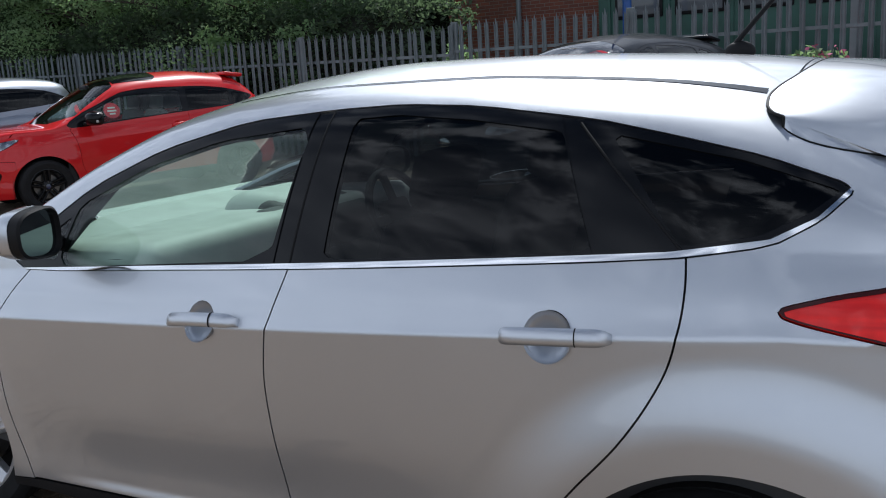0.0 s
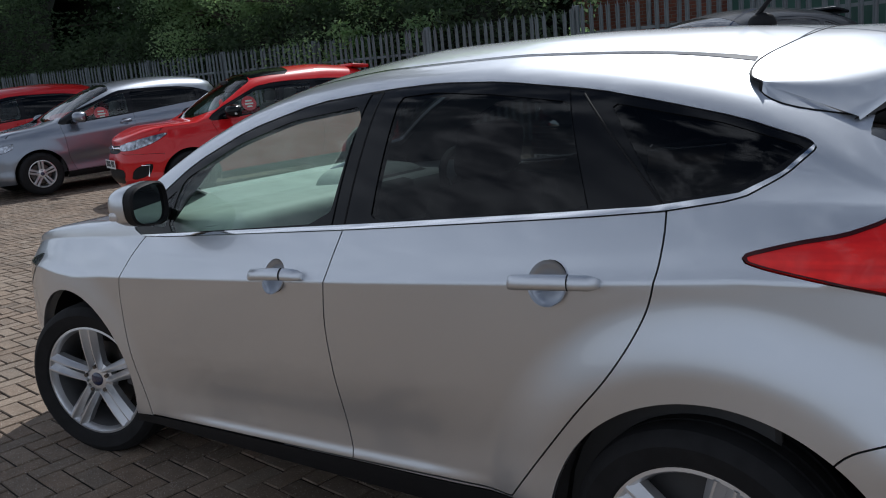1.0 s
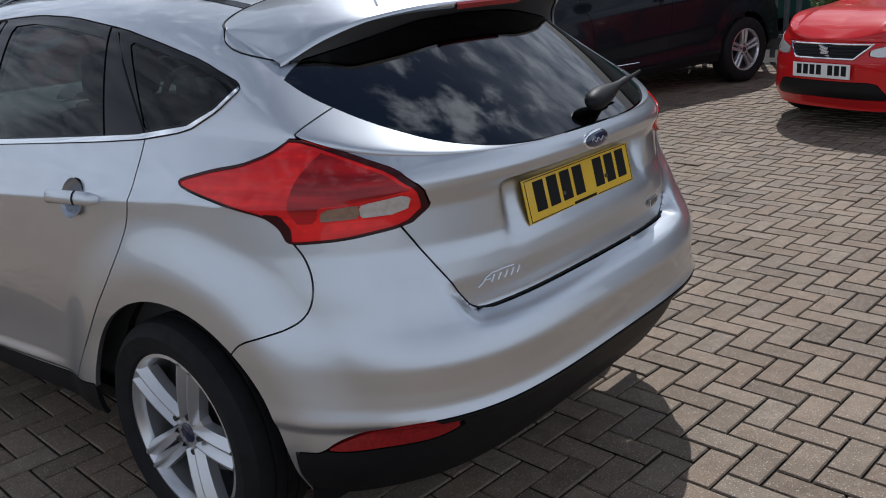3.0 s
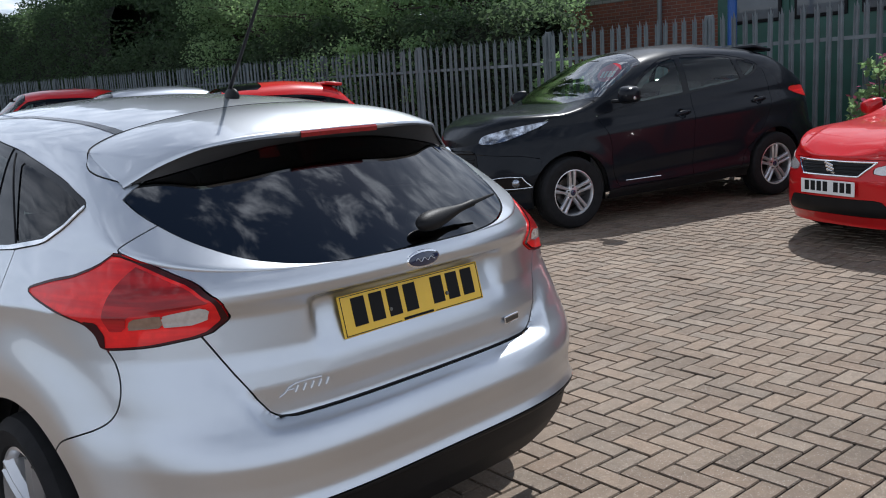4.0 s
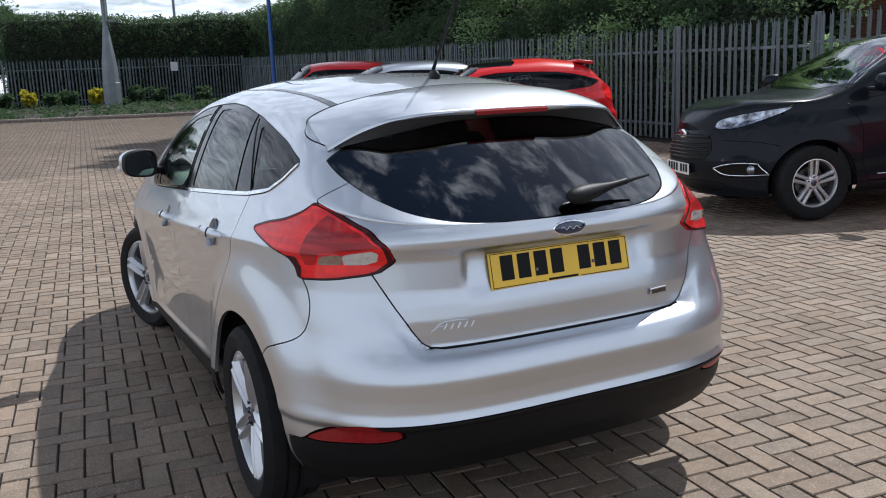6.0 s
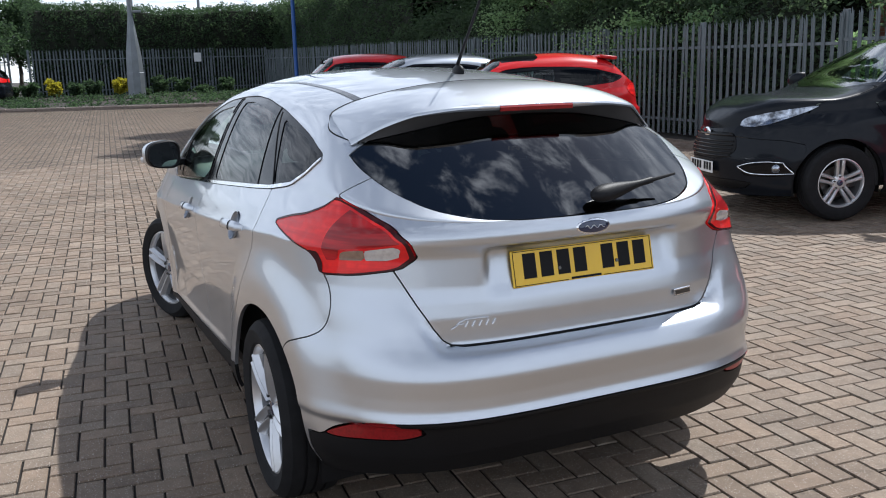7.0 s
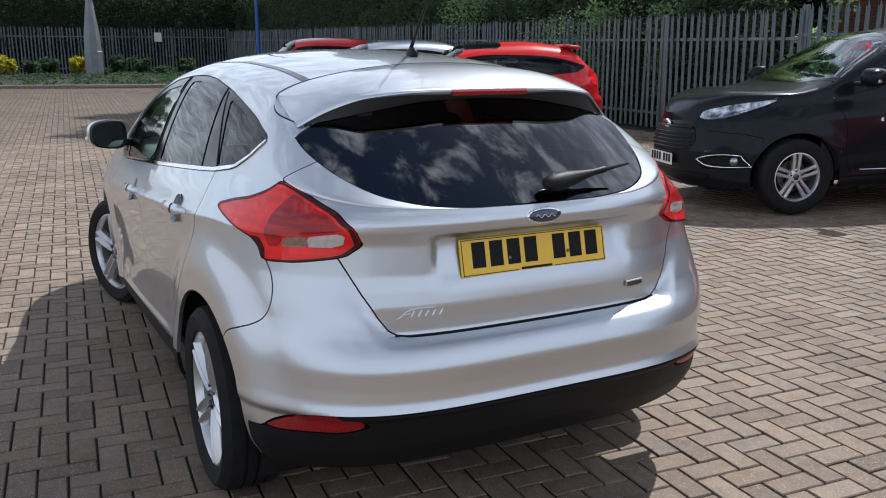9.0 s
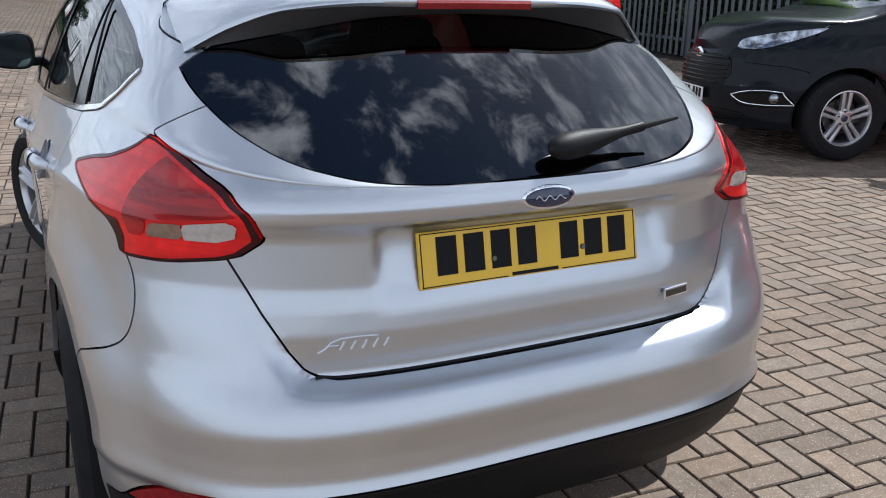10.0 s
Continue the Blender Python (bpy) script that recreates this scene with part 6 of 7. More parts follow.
def red_three_door_car():
    wb = 2.511
    P, xF = plain_params(wb, 0.80, 0.76, 0.86, 1.58, 0.99, (0.31, 0.205, 0.20), M_RED, screen_top=1.05, rise=0.07, three_door=True, nose=0.55, cowl=0.28, lamp=(0.06, 0.62, 0.76, 0.13))
    P["alloy"] = M_GLOSSB
    P["mirror_m"] = M_GLOSSB
    H, xR = 1.58, 0.76
    P["zc"] = curve_fn(*[(q, float(P["zc"](q))) for q in (xF, xF + 0.18, xF + 0.5, -2.4, -2.23, -1.85, -1.46, -0.96)], (-0.5, H), (-0.1, H * 0.978), (0.20, H * 0.94), (0.42, 1.30), (0.62, 1.10), (xR, 1.04))
    P["front"] = [
        ("grille", "yz", rounded([(0.2, 0.66), (-0.25, 0.66), (-0.34, 0.72), (-0.28, 0.76), (0.2, 0.76)], 1, 0.2), M_BLACK, "black grille"),
        ("fog_recess", "yz", rounded([(-0.48, 0.32), (-0.53, 0.46), (-0.66, 0.52), (-0.70, 0.50), (-0.66, 0.36)], 1, 0.2), M_BLACK, "black fog lamp recess"),
        ("lower_grille", "yz", rounded([(0.2, 0.27), (-0.30, 0.27), (-0.40, 0.40), (-0.36, 0.47), (0.2, 0.47)], 1, 0.2), M_BLACK, "black lower grille"),
        ("front_bumper", "yz", [(0.2, 0.1), (-1.0, 0.1), (-1.0, 0.60), (-0.66, 0.64), (-0.40, 0.65), (0.2, 0.78)], M_RED, ""),
    ]
    lower_windows(P, 0.10)
    m = park(-8.80, 6.50, -0.30, -0.954, wb)
    car, made, whole = build_car("red_three_door", P, m, M_RED, "red three-door hatchback with black wheels by the fence", ds=0.04)
    front_lettering(car, nose_x(whole, 0, 0.53), 0.53, "XX00 XXX", 0.02)
    bar_h(car, "grille_chrome", [(nose_x(whole, y, 0.725) - 0.010, y, 0.725 + 0.02 * abs(y)) for y in np.linspace(-0.3, 0.3, 13)], 0.016, M_CHROME, "chrome grille bar")
    emblem(car, whole, 0.73, 0.04, M_CHROME)
    for sgn in (-1, 1):
        ring = [(-0.66, 0.36), (-0.68, 0.50), (-0.62, 0.50)]
        bar_h(car, "fog_trim", [(nose_x(whole, y, z) - 0.008, y * -sgn, z) for y, z in ring], 0.010, M_CHROME)
    round_sticker(car, whole, -1.62, 1.13, 0.10)
    # roof spoiler and black roof front
    s = whole.keep(np.where(whole.v[:, 2] > 1.2, poly_field(xy(whole), [(-1.48, 0.2), (-1.48, -0.50), (-0.98, -0.53), (-0.90, -0.45), (-0.86, 0.2)]), -1.0))
    s.moved(0.003).both().object("roof_panel", M_GLOSSB, car, "gloss black roof panel", 0.0)
    bm = bmesh.new()
    box(bm, pose(0.20, 0, 1.49, 0, 7, 0), 0.28, 1.02, 0.05, 0.02, 3)
    part("roof_spoiler", bm, M_RED, car)
    return car


def silver_estate():
    wb = 2.65
    P, xF = plain_params(wb, 0.83, 0.72, 0.88, 1.61, 1.02, (0.315, 0.20, 0.205), M_SILVER2, screen_top=1.32, rise=0.12, nose=0.53, cowl=0.32)
    P["front"] = [
        ("headlamp", "yz", rounded([(-0.45, 0.64), (-0.52, 0.70), (-0.74, 0.80), (-0.80, 0.78), (-0.70, 0.66)], 2, 0.15), M_LAMPG, "clear headlamp"),
        ("grille", "yz", rounded([(0.2, 0.62), (-0.36, 0.62), (-0.36, 0.70), (0.2, 0.72)], 1, 0.2), M_BLACK, "black grille"),
        ("lower_grille", "yz", rounded([(0.2, 0.27), (-0.50, 0.27), (-0.50, 0.45), (0.2, 0.45)], 1, 0.2), M_BLACK, "black lower grille"),
    ]
    lower_windows(P, 0.07)
    m = park(-12.45, 6.22, -0.16, -0.987, wb)
    car, made, whole = build_car("silver_estate", P, m, M_SILVER2, "pale silver hatchback with silver wheels by the fence", ds=0.04)
    round_sticker(car, whole, -1.62, 1.10, 0.11)
    return car


def far_red():
    wb = 2.55
    P, xF = plain_params(wb, 0.82, 0.72, 0.87, 1.66, 1.0, (0.305, 0.20, 0.20), M_RED, screen_top=1.10, rise=0.08, nose=0.55)
    P["front"] = [("headlamp", "yz", rounded([(-0.45, 0.64), (-0.52, 0.70), (-0.74, 0.80), (-0.80, 0.78), (-0.70, 0.66)], 2, 0.15), M_LAMPG, "clear headlamp")]
    ux, uy = -0.14, -0.99
    lower_windows(P, 0.08)
    m = park(-16.0, 6.08, ux, uy, wb)
    car, made, whole = build_car("red_five_door", P, m, M_RED, "red five-door hatchback at the end of the row", ds=0.05)
    round_sticker(car, whole, -1.62, 1.10, 0.11)
    return car


def far_black():
    wb = 2.6
    P, xF = plain_params(wb, 0.85, 0.75, 0.88, 1.48, 0.95, (0.315, 0.20, 0.205), M_BLACKP, rise=0.08, nose=0.55)
    P["front"] = []
    m = park(-36.2, -3.1, -0.25, -0.968, wb)
    car, made, whole = build_car("black_hatchback", P, m, M_BLACKP, "black hatchback parked far off near the gate", ds=0.06)
    return car


black_suv()
red_five_door_car()
red_three_door_car()
silver_estate()
far_red()
far_black()


# ---- fences, kerb, building, posts ----
M_STEEL = mat("galvanised_steel", (0.150, 0.178, 0.188), rough=0.55, metal=0.1, vary=0.15, vscale=6, grime=0.2, gscale=1.2, rand=0.12)
M_BLUE = mat("blue_post_paint", (0.015, 0.075, 0.28), rough=0.4, vary=0.1)
M_POST = mat("grey_post_paint", (0.20, 0.22, 0.235), rough=0.5, metal=0.3, vary=0.12, vscale=3)
M_KERB = mat("kerb_concrete", (0.23, 0.19, 0.165), rough=0.85, vary=0.2, vscale=12, bump=0.4, bscale=60)
M_SOIL = mat("soil", (0.028, 0.022, 0.017), rough=0.95, vary=0.4, vscale=6, bump=0.8, bscale=30)
M_GREENC = mat("green_cladding", (0.018, 0.075, 0.055), rough=0.5, vary=0.12, vscale=2, grime=0.2)
M_CABGLASS = mat("cabin_glass", (0.10, 0.11, 0.12), rough=0.08, vary=0.2, vscale=2)
M_BARK = mat("bark", (0.06, 0.048, 0.038), rough=0.9, vary=0.35, vscale=8, bump=0.8, bscale=25)
M_ROOFT = mat("grey_roof", (0.12, 0.115, 0.115), rough=0.8, vary=0.2, vscale=4)
M_SIGN = mat("white_sign", (0.65, 0.66, 0.66), rough=0.5, vary=0.05)


def leaf_mat(name, color, rand=0.35):
    m = mat(name, color, rough=0.7, rand=rand, spec=0.15)
    nt = m.node_tree
    b = nt.nodes["Principled BSDF"]
    out = nt.nodes["Material Output"]
    tr = nt.nodes.new("ShaderNodeBsdfTranslucent")
    tr.inputs[0].default_value = (color[0] * 1.7, color[1] * 1.8, color[2] * 1.35, 1)
    mx = nt.nodes.new("ShaderNodeMixShader")
    mx.inputs[0].default_value = 0.56
    nt.links.new(b.outputs[0], mx.inputs[1])
    nt.links.new(tr.outputs[0], mx.inputs[2])
    nt.links.new(mx.outputs[0], out.inputs[0])
    return m


M_LEAF = leaf_mat("broad_leaf", (0.185, 0.268, 0.150))
M_LEAF2 = leaf_mat("light_leaf", (0.215, 0.30, 0.165))
M_CONIFER = leaf_mat("conifer_leaf", (0.058, 0.088, 0.052), 0.4)
M_UNDER = leaf_mat("undergrowth_leaf", (0.068, 0.096, 0.062), 0.4)
M_HEDGE = leaf_mat("hedge_leaf", (0.045, 0.072, 0.042), 0.3)
# near-black, so the core reads as shade deep among the leaves
M_HEDGE_SHADE = mat("twigs", (0.012, 0.016, 0.008), rough=0.95, vary=0.5, vscale=5, bump=1.0, bscale=12)
M_YELLOWL = leaf_mat("yellow_leaf", (0.30, 0.26, 0.03))
M_PINK = mat("pink_petal", (0.55, 0.14, 0.24), rough=0.6, rand=0.2)


def brick_wall_mat(name="red_brick_wall", c1=(0.24, 0.075, 0.045, 1), c2=(0.16, 0.055, 0.04, 1), mortar=(0.20, 0.17, 0.145, 1)):
    m = bpy.data.materials.new(name)
    m.use_nodes = True
    nt = m.node_tree
    b = nt.nodes["Principled BSDF"]
    b.inputs["Roughness"].default_value = 0.85
    tc = nt.nodes.new("ShaderNodeTexCoord")
    mp = nt.nodes.new("ShaderNodeMapping")
    mp.inputs["Rotation"].default_value = (radians(90), 0, 0)
    nt.links.new(tc.outputs["Object"], mp.inputs[0])
    br = nt.nodes.new("ShaderNodeTexBrick")
    br.inputs["Color1"].default_value = c1
    br.inputs["Color2"].default_value = c2
    br.inputs["Mortar"].default_value = mortar
    br.inputs["Scale"].default_value = 1.0
    br.inputs["Mortar Size"].default_value = 0.006
    br.inputs["Brick Width"].default_value = 0.225
    br.inputs["Row Height"].default_value = 0.075
    nt.links.new(mp.outputs[0], br.inputs[0])
    n = nt.nodes.new("ShaderNodeTexNoise")
    n.inputs["Scale"].default_value = 0.9
    nt.links.new(tc.outputs["Object"], n.inputs[0])
    r = nt.nodes.new("ShaderNodeMapRange")
    r.inputs["To Min"].default_value = 0.6
    r.inputs["To Max"].default_value = 1.3
    nt.links.new(n.outputs[0], r.inputs[0])
    vm = nt.nodes.new("ShaderNodeVectorMath"); vm.operation = "SCALE"
    nt.links.new(br.outputs[0], vm.inputs[0])
    nt.links.new(r.outputs[0], vm.inputs["Scale"])
    nt.links.new(vm.outputs[0], b.inputs["Base Color"])
    bp = nt.nodes.new("ShaderNodeBump")
    bp.inputs["Strength"].default_value = 0.5
    bp.inputs["Distance"].default_value = 0.01
    nt.links.new(br.outputs["Fac"], bp.inputs["Height"])
    bp.invert = True
    nt.links.new(bp.outputs[0], b.inputs["Normal"])
    return m


M_BRICK = brick_wall_mat()
M_BRICK2 = brick_wall_mat("grey_brick_wall", (0.30, 0.29, 0.27, 1), (0.22, 0.215, 0.205, 1), (0.13, 0.12, 0.11, 1))


def pale_geo(h):
    """A W-section pale with a three-pointed head."""
    xs = (-0.034, -0.020, 0.0, 0.020, 0.034)
    ys = (0.006, -0.010, 0.004, -0.010, 0.006)
    tops = (h - 0.02, h - 0.075, h + 0.03, h - 0.075, h - 0.02)
    t = 0.003
    v = []
    for x, y, tp in zip(xs, ys, tops):
        v += [(x, y - t, 0), (x, y - t, tp), (x, y + t, 0), (x, y + t, tp)]
    f = []
    for i in range(4):
        a, b = i * 4, i * 4 + 4
        f += [(a, b, b + 1, a + 1), (b + 2, a + 2, a + 3, b + 3), (a + 1, b + 1, b + 3, a + 3)]
    f += [(0, 1, 3, 2), (17, 16, 18, 19)]
    return v, f


def palisade(name, a, b, h, as_parts, label, step=0.150):
    """A palisade fence from a to b, its pales over two rails and posts."""
    a, b = Vector((*a, 0)), Vector((*b, 0))
    L = (b - a).length
    d = (b - a) / L
    ang = math.degrees(math.atan2(d.y, d.x))
    fence = thing(name, None, label, "fence")
    pv, pf = pale_geo(h)
    me = bpy.data.meshes.new("pale")
    me.from_pydata(pv, [], pf)
    me.materials.append(M_STEEL)
    n = int(L / step)
    vs, fs = [], []
    rng = random.Random(int(L * 10))
    for i in range(n + 1):
        p = a + d * (i * step)
        m = pose(p.x, p.y, ground_z(p.x, p.y) + 0.04 + rng.uniform(-0.008, 0.008), rng.gauss(0, 0.5), rng.gauss(0, 0.5), ang)
        if as_parts:
            ob = new("pale", me)
            ob.parent = fence
            ob.matrix_basis = m
        else:
            k = len(vs)
            vs += [m @ Vector(q) for q in pv]
            fs += [tuple(k + j for j in q) for q in pf]
    if vs:
        tagged(mesh_ob("fence_infill", vs, fs, M_STEEL, fence, smooth=False), kind="stuff")
    m = max(1, round(L / 2.75))
    side = Vector((d.y, -d.x, 0)) * 0.045
    for k in range(m + 1):
        p = a + d * (L * k / m) + side
        bm = bmesh.new()
        z = ground_z(p.x, p.y)
        box(bm, pose(p.x, p.y, z + (h + 0.05) / 2, 0, 0, ang), 0.10, 0.055, h + 0.05, 0.004, 1)
        part("post", bm, M_STEEL, fence)
    for hz in (0.30, h - 0.38):
        for k in range(m):
            p, q = a + d * (L * k / m) + side * 0.35, a + d * (L * (k + 1) / m) + side * 0.35
            zp, zq = ground_z(p.x, p.y) + hz, ground_z(q.x, q.y) + hz
            c = (p + q) / 2
            bm = bmesh.new()
            box(bm, pose(c.x, c.y, (zp + zq) / 2, 0, -math.degrees(math.atan2(zq - zp, L / m)), ang), L / m, 0.02, 0.045)
            part("rail", bm, M_STEEL, fence, smooth=False)
    return fence


palisade("palisade_fence", (7.5, 9.25), (-6.3, 9.25), 2.02, True, "grey steel palisade fence with pointed pales")
palisade("palisade_fence", (-6.35, 9.25), (-24.0, 9.25), 1.97, True, "grey steel palisade fence below overhanging trees")
palisade("palisade_fence", (-24.1, 9.25), (-41.0, 9.25), 1.98, False, "far grey steel palisade fence below a hedge")
palisade("palisade_fence", (-41.0, 9.2), (-41.0, -1.6), 2.1, False, "far grey steel palisade fence below a tall hedge")
palisade("palisade_fence", (-44.5, -2.5), (-44.5, -14.0), 2.0, False, "far low grey steel fence beside the gate", 0.2)


def kerb_and_bed():
    k = thing("kerb", None, "worn brown concrete kerb along the planting bed", "kerb", kind="structure")
    rng = random.Random(3)
    me_bm = bmesh.new()
    box(me_bm, Matrix(), 0.14, 0.90, 0.14, 0.02, 2)
    me = bpy.data.meshes.new("kerb_stone")
    me_bm.to_mesh(me); me_bm.free()
    me.materials.append(M_KERB)
    a, b = Vector((-30.2, -6.0, 0)), Vector((-27.6, 6.6, 0))
    L = (b - a).length
    d = (b - a) / L
    n = int(L / 0.915)
    for i in range(n):
        p = a + d * (0.915 * (i + 0.5))
        ob = new("kerb_stone", me)
        ob.parent = k
        ob.matrix_basis = pose(p.x, p.y, ground_z(p.x, p.y) + 0.05, 0, 0, math.degrees(math.atan2(d.y, d.x)) - 90 + rng.gauss(0, 0.3))
    bm = bmesh.new()
    pts = [(-30.1, -6.0), (-27.5, 6.6), (-27.5, 9.1), (-40.8, 9.1), (-40.8, -1.4), (-36.0, -6.0)]
    vs, fs = [], []
    nu, nv = 26, 26
    for i in range(nu + 1):
        for j in range(nv + 1):
            y = -6.0 + 15.1 * j / nv
            x0 = -30.1 + (y + 6.0) * 0.206 if y < 6.6 else -27.5
            x = x0 + (-40.9 - x0) * i / nu
            vs.append((x, y, ground_z(x, y) + 0.06 + 0.05 * noise.noise(Vector((x * 0.8, y * 0.8, 0)))))
    for i in range(nu):
        for j in range(nv):
            q = i * (nv + 1) + j
            fs.append((q, q + 1, q + nv + 2, q + nv + 1))
    bm.free()
    tagged(mesh_ob("planting_bed", vs, fs, M_SOIL), "dark bare soil of a planting bed", "ground", kind="structure")


kerb_and_bed()


def building():
    w = thing("brick_building", None, "red brick building with grey roof behind the fence", "building")
    bm = bmesh.new()
    box(bm, pose(0.2, 18.5, 3.15 / 2), 23.2, 6.0, 3.15)
    part("wall", bm, M_BRICK, w, smooth=False)
    bm = bmesh.new()
    box(bm, pose(0.2, 18.5, (5.6 + 3.15) / 2), 23.22, 6.02, 5.6 - 3.15)
    part("upper_wall", bm, M_BRICK2, w, "pale grey brick upper wall", smooth=False)
    bm = bmesh.new()
    vs = [(-11.7, 15.2, 5.6), (12.1, 15.2, 5.6), (12.1, 18.5, 7.6), (-11.7, 18.5, 7.6), (12.1, 21.8, 5.6), (-11.7, 21.8, 5.6)]
    fs = [(0, 1, 2, 3), (3, 2, 4, 5), (0, 3, 5), (1, 4, 2), (0, 5, 4, 1)]
    bm.free()
    mesh_ob("roof", vs, fs, M_ROOFT, w, smooth=False)
    v, f = tube([(-8.12, 15.4, 0.3), (-8.12, 15.4, 5.5)], 0.055, 10)
    mesh_ob("downpipe", v, f, M_POST, w)


def cabin_block():
    w = thing("green_cabin", None, "dark green clad cabin with rounded windows behind the fence", "cabin")
    x0, x1, y, zt = -5.25, 3.0, 12.6, 3.3
    g = ground_z(-2, 12.6)
    bm = bmesh.new()
    box(bm, pose((x0 + x1) / 2, y + 1.3, g + zt / 2 + 0.1), x1 - x0, 2.6, zt - 0.2, 0.06, 2)
    part("body", bm, M_GREENC, w)
    for i in range(4):
        cx = x0 + 0.75 + 1.05 * i
        bm = bmesh.new()
        box(bm, pose(cx, y - 0.01, g + 2.28), 0.84, 0.05, 0.50, 0.02, 2)
        fr = part("window_frame", bm, M_BLACK, w)
        bm = bmesh.new()
        box(bm, pose(cx, y - 0.03, g + 2.28), 0.74, 0.04, 0.40, 0.015, 3)
        part("pane", bm, M_CABGLASS, fr)
    for i in range(9):
        bm = bmesh.new()
        box(bm, pose(x0 + 0.22 + 1.05 * i, y - 0.006, g + 1.6), 0.05, 0.03, 2.9)
        part("rib", bm, M_GREENC, w, smooth=False)


building()
cabin_block()


def lamp_column(x, y, h, r, m, name, label, skirt=False):
    w = thing(name, pose(x, y, ground_z(x, y)), label, "post")
    if skirt:
        vs, fs = [], []
        prof = [(0.37, 0.0), (0.37, 1.1), (0.355, 1.12), (0.33, 1.75), (0.11, 3.4), (0.09, 3.55)]
        n = 8
        for s, z in prof:
            for k in range(n):
                a = 2 * math.pi * (k + 0.5) / n
                vs.append((s * math.cos(a), s * math.sin(a), z))
        for i in range(len(prof) - 1):
            for k in range(n):
                fs.append((i * n + k, i * n + (k + 1) % n, (i + 1) * n + (k + 1) % n, (i + 1) * n + k))
        mesh_ob("skirt", vs, fs, m, w, angle=20)
        bm = bmesh.new()
        box(bm, pose(0, 0.28, 3.62), 0.12, 0.34, 0.10, 0.02, 2)
        part("bracket", bm, m, w)
    v, f = tube([(0, 0, 0), (0, 0, h * 0.6), (0, 0, h)], [r, r * 0.9, r * 0.75], 14)
    mesh_ob("column", v, f, m, w)
    bm = bmesh.new()
    box(bm, pose(0, 0.25, h), 0.22, 0.7, 0.10, 0.03, 2)
    part("lantern", bm, M_POST, w)
    return w


lamp_column(-4.27, 11.3, 7.0, 0.075, M_BLUE, "blue_lamp_post", "blue painted lamp post behind the fence")
lamp_column(-27.2, 6.9, 7.0, 0.075, M_BLUE, "blue_lamp_post", "blue painted lamp post in the car park")
lamp_column(-36.3, 2.45, 9.0, 0.10, M_POST, "grey_mast", "grey steel mast with a wide tapered skirt", True)
lamp_column(-52.0, 8.0, 9.0, 0.09, M_POST, "street_lamp", "grey street lamp behind the hedge")
lamp_column(-60.0, 5.0, 9.5, 0.09, M_POST, "street_lamp", "grey street lamp behind the hedge")


def fence_sign():
    bm = bmesh.new()
    y = 5.85
    box(bm, pose(-40.92, y, ground_z(-41, y) + 1.72), 0.02, 0.34, 0.42, 0.004, 1)
    tagged(part("fence_sign", bm, M_SIGN), "small blank white sign on the far fence", "sign")


fence_sign()


# ---- plants ----
def leaf_cloud(centres, per, spread, size, rng, flat=0.0, droop=0.0):
    """Leaf blades strewn about clump centres (x, y, z, radius)."""
    C = np.array(centres, float)
    n = len(C) * per
    r = np.random.RandomState(rng.randint(0, 10 ** 6))
    d = r.normal(size=(n, 3))
    d /= np.linalg.norm(d, axis=1, keepdims=True)
    rad = r.uniform(0.25, 1.0, n) ** 0.6
    base = np.repeat(C, per, axis=0)
    p = base[:, :3] + d * (rad * base[:, 3] * spread)[:, None] * np.array([1, 1, 0.75])
    ax = r.normal(size=(n, 3)) * np.array([1, 1, 0.6 - 0.5 * flat])
    ax[:, 2] -= droop
    ax /= np.linalg.norm(ax, axis=1, keepdims=True)
    nb = np.cross(ax, r.normal(size=(n, 3)))
    nb /= np.maximum(np.linalg.norm(nb, axis=1, keepdims=True), 1e-6)
    s = size * r.uniform(0.6, 1.4, n)
    a = p - ax * s[:, None] * 0.6
    b = p + nb * s[:, None] * 0.36
    c = p + ax * s[:, None] * 0.8
    e = p - nb * s[:, None] * 0.36
    verts = np.stack([a, b, c, e], 1).reshape(-1, 3)
    faces = np.arange(4 * n).reshape(-1, 4)
    return verts, faces


def fast_mesh(name, verts, faces, m, parent=None, label=""):
    me = bpy.data.meshes.new(name)
    me.vertices.add(len(verts))
    me.vertices.foreach_set("co", np.asarray(verts, np.float32).ravel())
    me.loops.add(faces.size)
    me.loops.foreach_set("vertex_index", faces.ravel().astype(np.int32))
    me.polygons.add(len(faces))
    me.polygons.foreach_set("loop_start", np.arange(0, faces.size, faces.shape[1], dtype=np.int32))
    me.update(calc_edges=True)
    me.validate()
    me.materials.append(m)
    ob = new(name, me)
    if parent is not None:
        ob.parent = parent
    if label:
        tagged(ob, label)
    return ob


